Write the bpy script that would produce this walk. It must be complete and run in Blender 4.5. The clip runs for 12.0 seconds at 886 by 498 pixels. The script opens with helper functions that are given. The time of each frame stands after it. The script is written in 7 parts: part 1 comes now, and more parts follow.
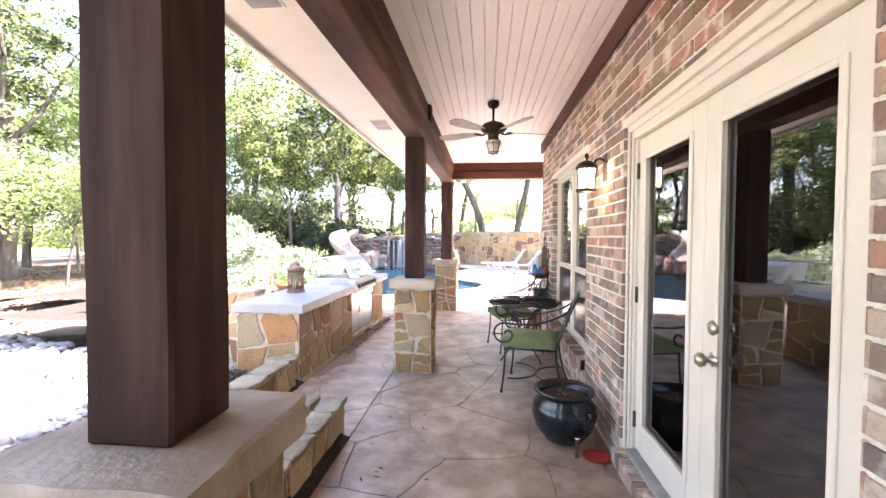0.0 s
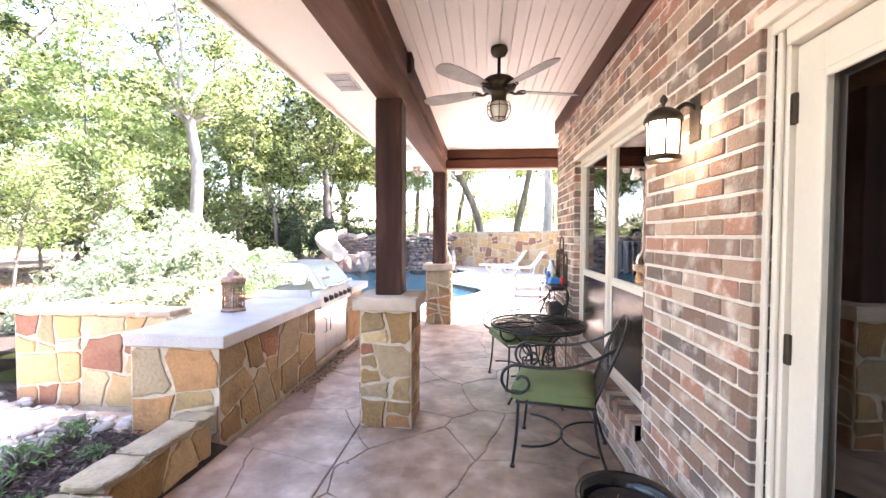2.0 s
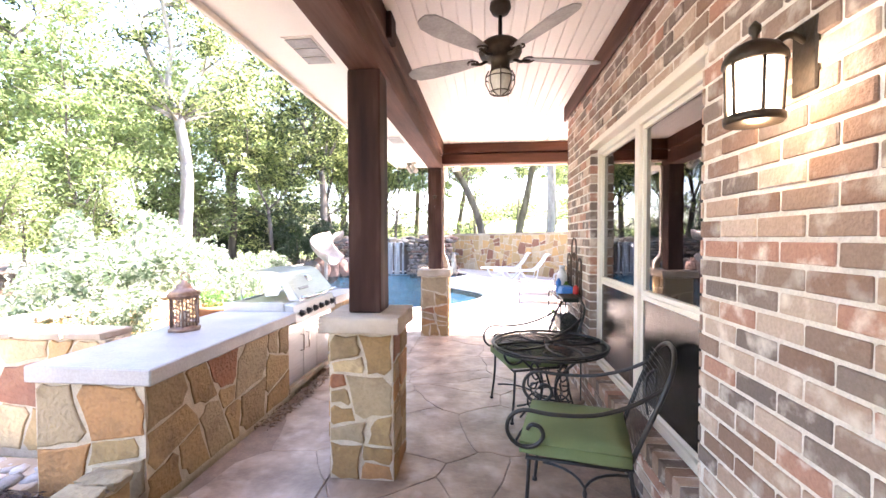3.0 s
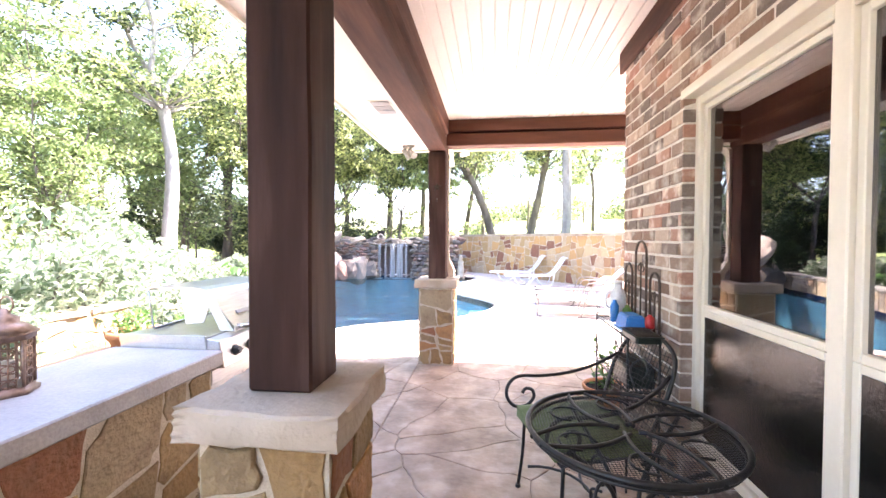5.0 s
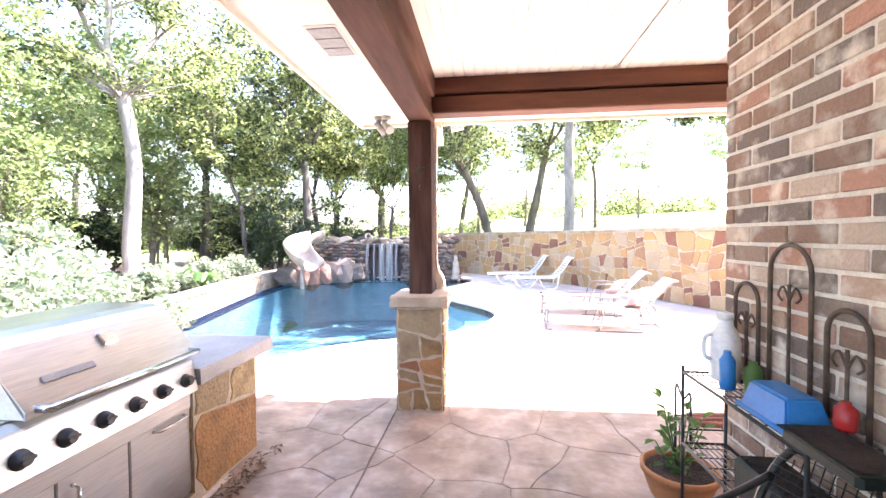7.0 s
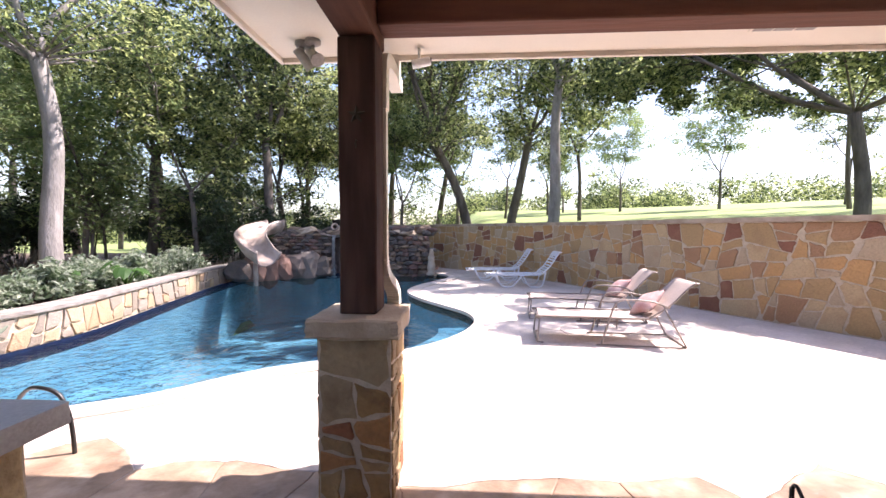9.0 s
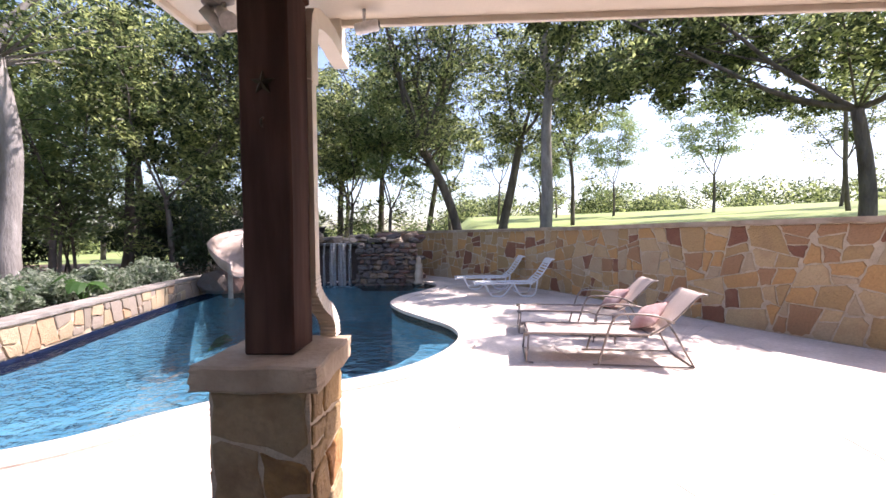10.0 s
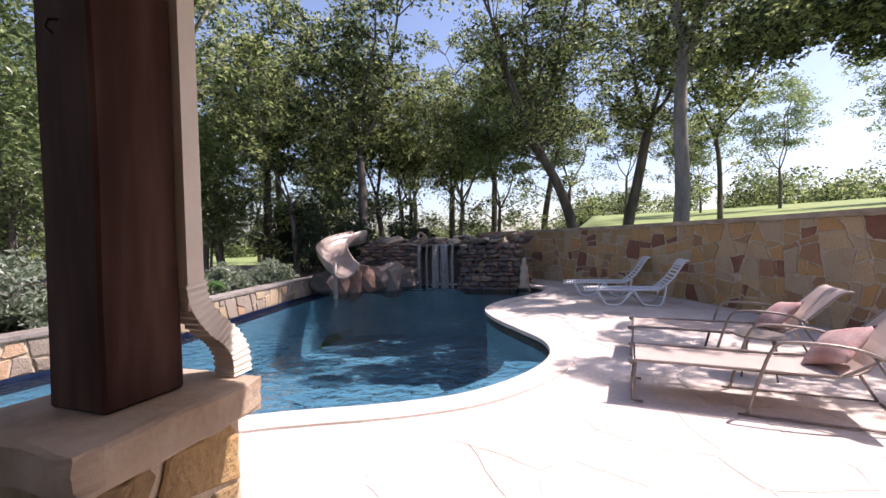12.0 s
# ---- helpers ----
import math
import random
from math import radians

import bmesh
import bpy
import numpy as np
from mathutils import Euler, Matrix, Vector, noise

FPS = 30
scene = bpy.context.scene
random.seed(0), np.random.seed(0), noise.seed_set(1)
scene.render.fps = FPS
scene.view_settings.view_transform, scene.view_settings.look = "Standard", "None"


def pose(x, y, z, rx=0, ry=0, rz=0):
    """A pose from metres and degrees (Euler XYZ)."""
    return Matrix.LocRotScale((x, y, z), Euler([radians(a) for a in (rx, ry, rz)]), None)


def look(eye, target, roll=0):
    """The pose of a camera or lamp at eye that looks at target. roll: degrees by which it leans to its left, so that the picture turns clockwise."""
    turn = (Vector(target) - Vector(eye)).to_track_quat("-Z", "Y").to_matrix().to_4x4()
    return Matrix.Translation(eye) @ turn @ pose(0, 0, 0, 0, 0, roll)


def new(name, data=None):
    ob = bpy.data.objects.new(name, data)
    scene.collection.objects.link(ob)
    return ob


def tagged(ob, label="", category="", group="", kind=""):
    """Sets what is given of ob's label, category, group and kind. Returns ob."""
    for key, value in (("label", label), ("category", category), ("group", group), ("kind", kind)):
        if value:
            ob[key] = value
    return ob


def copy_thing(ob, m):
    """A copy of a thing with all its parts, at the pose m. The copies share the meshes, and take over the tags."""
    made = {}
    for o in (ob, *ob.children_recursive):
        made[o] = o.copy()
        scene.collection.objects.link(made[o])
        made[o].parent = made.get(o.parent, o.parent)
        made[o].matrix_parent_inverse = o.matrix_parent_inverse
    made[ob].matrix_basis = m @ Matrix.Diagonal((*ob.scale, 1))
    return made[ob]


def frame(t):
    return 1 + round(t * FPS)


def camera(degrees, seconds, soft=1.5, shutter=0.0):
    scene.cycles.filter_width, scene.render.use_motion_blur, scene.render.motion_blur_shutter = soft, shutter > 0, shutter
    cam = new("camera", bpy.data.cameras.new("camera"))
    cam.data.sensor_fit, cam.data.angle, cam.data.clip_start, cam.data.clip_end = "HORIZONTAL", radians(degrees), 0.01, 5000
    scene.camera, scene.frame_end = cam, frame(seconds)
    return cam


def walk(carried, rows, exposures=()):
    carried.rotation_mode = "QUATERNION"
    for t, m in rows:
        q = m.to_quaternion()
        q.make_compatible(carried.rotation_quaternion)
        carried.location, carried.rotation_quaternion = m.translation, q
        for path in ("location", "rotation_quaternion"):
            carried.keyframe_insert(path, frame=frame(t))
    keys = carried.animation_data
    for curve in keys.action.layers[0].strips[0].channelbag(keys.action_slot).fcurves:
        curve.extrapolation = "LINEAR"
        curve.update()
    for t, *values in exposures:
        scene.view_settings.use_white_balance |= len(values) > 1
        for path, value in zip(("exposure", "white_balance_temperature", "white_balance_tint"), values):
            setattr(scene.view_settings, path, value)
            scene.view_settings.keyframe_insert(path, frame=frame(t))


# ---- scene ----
cam = camera(93.7, 12.0)
PATH = [
    (0, (-0.024, 0.342, 1.487), (-0.226, 2.33, 1.425), 0.2),
    (0.5, (-0.035, 0.644, 1.475), (-0.244, 2.633, 1.426), 0.3),
    (1, (-0.034, 0.997, 1.484), (-0.257, 2.984, 1.426), 0.1),
    (1.5, (-0.043, 1.308, 1.48), (-0.252, 3.296, 1.421), -0.0),
    (2, (-0.061, 1.631, 1.487), (-0.251, 3.62, 1.425), 0.2),
    (2.5, (-0.042, 1.957, 1.485), (-0.229, 3.947, 1.424), -0.0),
    (3, (-0.042, 2.275, 1.496), (-0.241, 4.264, 1.443), -0.2),
    (5, (-0.142, 3.625, 1.504), (-0.375, 5.611, 1.455), 0.1),
    (5.5, (-0.167, 3.935, 1.517), (-0.381, 5.923, 1.474), 0.2),
    (6, (-0.175, 4.282, 1.521), (-0.384, 6.271, 1.475), 0.0),
    (6.5, (-0.184, 4.61, 1.522), (-0.4, 6.598, 1.476), -0.3),
    (7, (-0.207, 4.949, 1.527), (-0.419, 6.937, 1.47), -0.5),
    (9, (-0.193, 6.326, 1.498), (-0.306, 8.321, 1.404), -0.0),
    (9.5, (-0.094, 6.655, 1.511), (-0.176, 8.651, 1.422), -0.3),
    (10, (-0.006, 6.95, 1.506), (-0.094, 8.947, 1.442), -0.6),
    (10.5, (0.078, 7.237, 1.496), (-0.112, 9.228, 1.462), -0.8),
    (11, (0.205, 7.491, 1.48), (-0.13, 9.462, 1.459), -1.3),
    (11.5, (0.340, 7.718, 1.472), (-0.175, 9.650, 1.444), -1.5),
    (12, (0.414, 7.951, 1.426), (-0.249, 9.838, 1.384), -1.5),
]
walk(cam, [(t, look(eye, target, roll)) for t, eye, target, roll in PATH],
     [(0, 3.66, 6750, 25), (3, 3.70, 6650, 25), (7.2, 3.40, 6500, 24), (8.8, 1.6, 6450, 26), (9.6, 1.35, 6450, 26), (10.6, 0.92, 6450, 27), (12, 0.62, 6450, 27)])

# ---- world, sun ----
SUN = Vector((0.62, 0.26, 1.0)).normalized()
world = bpy.data.worlds.new("world")
scene.world = world
world.use_nodes = True
wn = world.node_tree
sky = wn.nodes.new("ShaderNodeTexSky")
sky.sky_type = "NISHITA"
sky.sun_disc = False
sky.sun_elevation = math.asin(SUN.z)
sky.sun_rotation = math.atan2(SUN.x, SUN.y)
sky.air_density, sky.dust_density, sky.ozone_density = 1.0, 1.5, 1.0
wn.links.new(sky.outputs[0], wn.nodes["Background"].inputs[0])
wn.nodes["Background"].inputs[1].default_value = 0.15
sun = new("sun", bpy.data.lights.new("sun", "SUN"))
sun.data.energy, sun.data.angle, sun.data.color = 5.0, radians(0.5), (1.0, 0.95, 0.87)
sun.matrix_world = look(SUN * 50, (0, 0, 0))


# ---- small building kit ----
def lathe(bm, profile, n=24, centre=(0, 0), cap=True):
    """A turned shape round a vertical axis: profile is a run of (radius, height)."""
    rings = []
    for r, z in profile:
        rings.append([bm.verts.new((centre[0] + r * math.cos(2 * math.pi * i / n), centre[1] + r * math.sin(2 * math.pi * i / n), z)) for i in range(n)])
    for a, b in zip(rings, rings[1:]):
        for i in range(n):
            bm.faces.new((a[i], a[(i + 1) % n], b[(i + 1) % n], b[i])).smooth = True
    if cap:
        bm.faces.new(list(reversed(rings[0])))
        bm.faces.new(rings[-1])
    return bm


def box(bm, lo, hi, bevel=0.0, m=None):
    """A block between two corners, its edges rounded by bevel, moved by m."""
    vs = [bm.verts.new((x, y, z)) for x in (lo[0], hi[0]) for y in (lo[1], hi[1]) for z in (lo[2], hi[2])]
    fs = [bm.faces.new([vs[i] for i in q]) for q in ((0, 1, 3, 2), (4, 6, 7, 5), (0, 4, 5, 1), (2, 3, 7, 6), (0, 2, 6, 4), (1, 5, 7, 3))]
    if bevel:
        edges = list({e for f in fs for e in f.edges})
        r = bmesh.ops.bevel(bm, geom=edges, offset=bevel, segments=1, affect="EDGES")
        vs = list({v for f in r["faces"] for v in f.verts} | {v for v in vs if v.is_valid})
    if m is not None:
        bmesh.ops.transform(bm, matrix=m, verts=vs)
    return bm


def tube(bm, pts, r, n=8, closed=False, taper=None):
    """A round bar along a run of points."""
    pts = [Vector(p) for p in pts]
    rings, k = [], len(pts)
    side = None
    for i, p in enumerate(pts):
        a, b = (pts[i - 1], pts[(i + 1) % k]) if closed else (pts[max(i - 1, 0)], pts[min(i + 1, k - 1)])
        d = (b - a).normalized()
        if side is None:
            side = d.orthogonal().normalized()
        side = (side - d * side.dot(d))
        side = side.normalized() if side.length > 1e-6 else d.orthogonal().normalized()
        up = d.cross(side)
        rr = r if taper is None else r + (taper - r) * i / (k - 1)
        rings.append([bm.verts.new(p + (side * math.cos(2 * math.pi * j / n) + up * math.sin(2 * math.pi * j / n)) * rr) for j in range(n)])
    for i in range(k if closed else k - 1):
        a, b = rings[i], rings[(i + 1) % k]
        for j in range(n):
            bm.faces.new((a[j], a[(j + 1) % n], b[(j + 1) % n], b[j])).smooth = True
    if not closed:
        bm.faces.new(list(reversed(rings[0])))
        bm.faces.new(rings[-1])
    return bm


def smooth_run(pts, steps=6, closed=False):
    """Points on a Catmull-Rom curve through pts."""
    pts = [Vector(p) for p in pts]
    n, out = len(pts), []
    for i in range(n if closed else n - 1):
        p0, p1, p2, p3 = (pts[(i + k) % n] for k in (-1, 0, 1, 2)) if closed else (pts[max(i - 1, 0)], pts[i], pts[i + 1], pts[min(i + 2, n - 1)])
        for s in range(steps):
            t = s / steps
            out.append(0.5 * (2 * p1 + (p2 - p0) * t + (2 * p0 - 5 * p1 + 4 * p2 - p3) * t * t + (3 * p1 - p0 - 3 * p2 + p3) * t ** 3))
    if not closed:
        out.append(pts[-1])
    return out


def part(name, bm, material, parent=None, label="", kind=""):
    me = bpy.data.meshes.new(name)
    bmesh.ops.recalc_face_normals(bm, faces=bm.faces)
    bm.to_mesh(me)
    bm.free()
    me.materials.append(material)
    ob = new(name, me)
    ob.parent = parent
    return tagged(ob, label, kind=kind)


def thing(name, m, label, category, group=""):
    ob = new(name)
    ob.empty_display_size = 0.1
    ob.matrix_world = m if isinstance(m, Matrix) else Matrix.Translation(m)
    return tagged(ob, label, category, group)


def solo(name, bm, material, label, category, group="", kind=""):
    return tagged(part(name, bm, material), label, category, group, kind)


def structure(name, bm, material, label=""):
    return tagged(part(name, bm, material), label, kind="structure")


def B():
    return bmesh.new()


# ---- materials ----
def mat(name, base, other=None, rough=0.6, metal=0.0, scale=6.0, bump=0.1, fine=60.0, vary=0.0, spots=None, stretch=None, spec=0.5, dist=0.01, wash=None, grain=(0.72, 1.25)):
    """A surface of two tones mixed by broad noise, with fine grain, relief, and piece-by-piece variation."""
    m = bpy.data.materials.new(name)
    m.use_nodes = True
    t = m.node_tree
    N, L = t.nodes, t.links
    p = N["Principled BSDF"]
    p.inputs["Roughness"].default_value, p.inputs["Metallic"].default_value = rough, metal
    p.inputs["Specular IOR Level"].default_value = spec
    other = other or [c * 0.75 for c in base]
    co = N.new("ShaderNodeTexCoord")
    mp = N.new("ShaderNodeMapping")
    mp.inputs["Scale"].default_value = stretch or (1, 1, 1)
    geo = N.new("ShaderNodeNewGeometry")
    L.new(geo.outputs["Position"] if vary >= 0 else co.outputs["Object"], mp.inputs[0])
    n1 = N.new("ShaderNodeTexNoise")
    n1.inputs["Scale"].default_value, n1.inputs["Detail"].default_value = scale, 6
    n2 = N.new("ShaderNodeTexNoise")
    n2.inputs["Scale"].default_value, n2.inputs["Detail"].default_value = fine, 4
    L.new(mp.outputs[0], n1.inputs[0])
    L.new(mp.outputs[0], n2.inputs[0])
    ramp = N.new("ShaderNodeValToRGB")
    ramp.color_ramp.elements[0].position, ramp.color_ramp.elements[1].position = 0.35, 0.68
    ramp.color_ramp.elements[0].color = (*other, 1)
    ramp.color_ramp.elements[1].color = (*base, 1)
    L.new(n1.outputs["Fac"], ramp.inputs[0])
    col = ramp.outputs[0]
    info = N.new("ShaderNodeObjectInfo")
    add = N.new("ShaderNodeMath")
    add.operation = "ADD"
    L.new(info.outputs["Random"], add.inputs[0])
    L.new(geo.outputs["Random Per Island"], add.inputs[1])
    frac = N.new("ShaderNodeMath")
    frac.operation = "FRACT"
    L.new(add.outputs[0], frac.inputs[0])
    if spots:
        # each piece takes one of a few tones
        r2 = N.new("ShaderNodeValToRGB")
        r2.color_ramp.interpolation = "CONSTANT"
        els = r2.color_ramp.elements
        while len(els) < len(spots):
            els.new(0.5)
        for i, (pos, c) in enumerate(spots):
            els[i].position, els[i].color = pos, (*c, 1)
        L.new(frac.outputs[0], r2.inputs[0])
        mx = N.new("ShaderNodeMix")
        mx.data_type = "RGBA"
        mx.blend_type = "MIX"
        mx.inputs[0].default_value = 0.82
        L.new(col, mx.inputs[6])
        L.new(r2.outputs[0], mx.inputs[7])
        col = mx.outputs[2]
    mul = N.new("ShaderNodeMapRange")
    mul.inputs[3].default_value, mul.inputs[4].default_value = grain
    L.new(n2.outputs["Fac"], mul.inputs[0])
    hv = N.new("ShaderNodeHueSaturation")
    L.new(mul.outputs[0], hv.inputs["Value"])
    L.new(col, hv.inputs["Color"])
    col = hv.outputs[0]
    if wash:
        # worn patches of another tone, lime bloom or dust
        n3, r3, mw = N.new("ShaderNodeTexNoise"), N.new("ShaderNodeMapRange"), N.new("ShaderNodeMix")
        n3.inputs["Scale"].default_value, n3.inputs["Detail"].default_value = wash[1], 8
        L.new(mp.outputs[0], n3.inputs[0])
        r3.inputs[1].default_value, r3.inputs[2].default_value, r3.inputs[4].default_value = 0.52, 0.72, wash[2]
        L.new(n3.outputs["Fac"], r3.inputs[0])
        mw.data_type = "RGBA"
        mw.inputs[7].default_value = (*wash[0], 1)
        L.new(r3.outputs[0], mw.inputs[0])
        L.new(col, mw.inputs[6])
        col = mw.outputs[2]
    if vary > 0:
        mr = N.new("ShaderNodeMapRange")
        mr.inputs[3].default_value, mr.inputs[4].default_value = 1 - vary, 1 + vary
        L.new(frac.outputs[0], mr.inputs[0])
        h2 = N.new("ShaderNodeHueSaturation")
        L.new(mr.outputs[0], h2.inputs["Value"])
        L.new(col, h2.inputs["Color"])
        col = h2.outputs[0]
    L.new(col, p.inputs["Base Color"])
    if bump:
        b = N.new("ShaderNodeBump")
        b.inputs["Strength"].default_value, b.inputs["Distance"].default_value = bump, dist
        sm = N.new("ShaderNodeMath")
        sm.operation = "ADD"
        L.new(n1.outputs["Fac"], sm.inputs[0])
        L.new(n2.outputs["Fac"], sm.inputs[1])
        L.new(sm.outputs[0], b.inputs["Height"])
        L.new(b.outputs[0], p.inputs["Normal"])
    return m


BRICK = mat("brick", (0.32, 0.20, 0.15), (0.23, 0.15, 0.115), rough=0.88, scale=9, bump=0.6, fine=90, vary=0.36, wash=((0.68, 0.60, 0.52), 9, 0.9),
            spots=[(0, (0.37, 0.225, 0.165)), (0.2, (0.34, 0.235, 0.18)), (0.38, (0.24, 0.185, 0.155)), (0.50, (0.43, 0.30, 0.225)), (0.62, (0.14, 0.112, 0.10)), (0.74, (0.44, 0.34, 0.27)), (0.88, (0.33, 0.17, 0.12))])
STONEBED = mat("stone_mortar", (0.62, 0.52, 0.39), (0.48, 0.39, 0.28), rough=0.95, scale=14, bump=0.6, fine=120)
MORTAR = mat("mortar", (0.78, 0.72, 0.65), (0.66, 0.60, 0.53), rough=0.95, scale=14, bump=0.6, fine=120)
STONE = mat("rubble_stone", (0.38, 0.225, 0.095), (0.22, 0.13, 0.06), wash=((0.15, 0.085, 0.045), 6, 0.65), rough=0.85, scale=5, bump=0.7, fine=40, vary=0.22, dist=0.02,
            spots=[(0, (0.40, 0.24, 0.095)), (0.22, (0.44, 0.29, 0.13)), (0.42, (0.29, 0.20, 0.10)), (0.58, (0.41, 0.20, 0.075)), (0.72, (0.33, 0.25, 0.15)), (0.85, (0.24, 0.085, 0.04)), (0.91, (0.46, 0.34, 0.18))])
WALLSTONE = mat("wall_stone", (0.46, 0.30, 0.165), (0.36, 0.24, 0.14), rough=0.88, scale=4, bump=0.7, fine=40, vary=0.2, dist=0.02,
                spots=[(0, (0.56, 0.37, 0.17)), (0.26, (0.60, 0.44, 0.25)), (0.46, (0.54, 0.31, 0.12)), (0.64, (0.19, 0.065, 0.04)), (0.76, (0.42, 0.33, 0.22)), (0.86, (0.30, 0.16, 0.08))], wash=((0.36, 0.22, 0.12), 3, 0.45))
DARKROCK = mat("grotto_rock", (0.17, 0.14, 0.12), (0.09, 0.07, 0.06), rough=0.85, scale=3, bump=0.8, fine=30, vary=0.4, dist=0.03,
               spots=[(0, (0.18, 0.15, 0.13)), (0.4, (0.11, 0.085, 0.075)), (0.6, (0.22, 0.15, 0.10)), (0.8, (0.15, 0.08, 0.06))])
CAPSTONE = mat("cap_stone", (0.50, 0.40, 0.30), (0.33, 0.245, 0.17), wash=((0.56, 0.48, 0.38), 2.5, 0.6), grain=(0.88, 1.1), rough=0.85, scale=3.5, bump=0.45, fine=40, dist=0.015)
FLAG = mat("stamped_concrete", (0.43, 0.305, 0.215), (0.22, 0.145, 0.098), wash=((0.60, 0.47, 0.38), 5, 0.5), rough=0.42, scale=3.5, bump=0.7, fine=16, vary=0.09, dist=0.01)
# DECK is FLAG's concrete made paler: full sun is put into the colour
DECK = mat("sunlit_concrete", (0.68, 0.59, 0.53), (0.56, 0.48, 0.42), rough=0.7, scale=2.2, bump=0.5, fine=22, vary=0.06, dist=0.01)
JOINT = mat("joint", (0.30, 0.21, 0.155), rough=0.9, scale=10)
STAIN = mat("stained_timber", (0.066, 0.029, 0.021), (0.022, 0.010, 0.008), rough=0.72, spec=0.15, wash=((0.14, 0.085, 0.066), 6, 0.5), scale=6, bump=0.4, fine=16, grain=(0.6, 1.4), stretch=(1, 1, 0.12))
STAINH = mat("stained_beam", (0.115, 0.048, 0.029), (0.05, 0.021, 0.014), rough=0.72, spec=0.2, grain=(0.65, 1.35), wash=((0.22, 0.13, 0.09), 6, 0.4), scale=5, bump=0.5, fine=30, stretch=(1, 0.12, 1))
STAINX = mat("stained_cross_beam", (0.15, 0.056, 0.031), (0.09, 0.034, 0.02), rough=0.6, spec=0.3, scale=5, bump=0.5, fine=30, stretch=(0.12, 1, 1))
CREAM = mat("cream_paint", (0.74, 0.67, 0.57), (0.70, 0.63, 0.53), rough=0.45, scale=2, bump=0.02, grain=(0.95, 1.05))
CEIL = mat("beadboard_paint", (0.84, 0.77, 0.70), (0.80, 0.73, 0.66), rough=0.55, scale=2, bump=0.02, grain=(0.94, 1.06))
SLAB = mat("counter_concrete", (0.41, 0.385, 0.37), (0.33, 0.31, 0.295), rough=0.45, scale=4, bump=0.25, fine=70)
IRON = mat("wrought_iron", (0.020, 0.018, 0.017), (0.010, 0.009, 0.009), rough=0.4, scale=20, bump=0.2)
BRONZE = mat("dark_bronze", (0.07, 0.05, 0.035), (0.04, 0.03, 0.02), rough=0.45, metal=0.6, scale=20, bump=0.2)
CUSHION = mat("green_canvas", (0.16, 0.20, 0.085), (0.12, 0.16, 0.065), rough=0.9, scale=4, bump=0.3, fine=300, dist=0.003)
STEEL = mat("brushed_steel", (0.62, 0.61, 0.59), (0.54, 0.53, 0.51), rough=0.28, metal=0.95, scale=6, bump=0.05, stretch=(1, 0.05, 1), fine=150)
DULLSTEEL = mat("dull_steel", (0.74, 0.72, 0.66), (0.66, 0.64, 0.58), rough=0.45, metal=0.35, scale=6, bump=0.05)
CHROME = mat("polished_steel", (0.75, 0.74, 0.72), rough=0.12, metal=1.0, scale=6, bump=0)
BLACK = mat("black_plastic", (0.03, 0.03, 0.032), rough=0.4, scale=15, bump=0.1)
GLAZE = mat("dark_glaze", (0.014, 0.017, 0.022), (0.007, 0.008, 0.011), rough=0.18, scale=6, bump=0.1)
TERRA = mat("terracotta", (0.50, 0.22, 0.09), (0.40, 0.17, 0.07), rough=0.7, scale=8, bump=0.3)
SOIL = mat("mulch", (0.060, 0.040, 0.030), (0.030, 0.020, 0.016), rough=1.0, scale=12, bump=1.0, fine=90, dist=0.03)
FORESTFLOOR = mat("leaf_litter_soil", (0.24, 0.17, 0.125), (0.10, 0.07, 0.052), rough=1.0, scale=2.5, bump=1.0, fine=30, dist=0.03)
GRASS = mat("lawn", (0.26, 0.31, 0.10), (0.18, 0.24, 0.07), rough=0.9, scale=0.5, bump=0.6, fine=20, dist=0.02)
PEBBLE = mat("river_pebble", (0.46, 0.43, 0.40), (0.34, 0.31, 0.29), rough=0.75, scale=9, bump=0.3, vary=0.35)
BARK = mat("bark", (0.18, 0.155, 0.135), (0.085, 0.07, 0.06), rough=0.95, scale=5, bump=0.9, fine=30, stretch=(1, 1, 0.25), dist=0.03)
BARKPALE = mat("pale_bark", (0.36, 0.33, 0.31), (0.22, 0.20, 0.185), rough=0.95, scale=6, bump=0.8, fine=30, stretch=(1, 1, 0.3), dist=0.02)
WHITE = mat("white_plastic", (0.80, 0.80, 0.80), (0.74, 0.74, 0.75), rough=0.4, scale=5, bump=0.05)
SLING = mat("taupe_sling", (0.50, 0.40, 0.35), (0.44, 0.35, 0.30), rough=0.8, scale=5, bump=0.2, fine=300)
TAUPE = mat("taupe_tube", (0.30, 0.25, 0.22), rough=0.4, metal=0.3, scale=5, bump=0.05)
PILLOW = mat("pink_canvas", (0.56, 0.40, 0.37), (0.44, 0.24, 0.22), rough=0.9, scale=7, bump=0.4)
BLUEP = mat("blue_plastic", (0.02, 0.20, 0.55), rough=0.35, scale=5, bump=0.05)
REDP = mat("red_plastic", (0.45, 0.02, 0.02), rough=0.35, scale=5, bump=0.05)
PLASTER = mat("pool_plaster", (0.46, 0.61, 0.65), (0.27, 0.43, 0.51), rough=0.7, scale=1.5, bump=0.1)
TILE = mat("pool_tile", (0.012, 0.022, 0.06), (0.008, 0.014, 0.04), rough=0.2, scale=8, bump=0.05, vary=0.3)
COPPER = mat("copper_filigree", (0.36, 0.24, 0.17), (0.22, 0.13, 0.09), rough=0.45, metal=0.5, scale=20)
VENT = mat("vent_grey", (0.35, 0.33, 0.31), rough=0.6, scale=10)
SLIDE = mat("slide_gelcoat", (0.40, 0.32, 0.27), (0.26, 0.20, 0.165), rough=0.35, scale=4, bump=0.1)
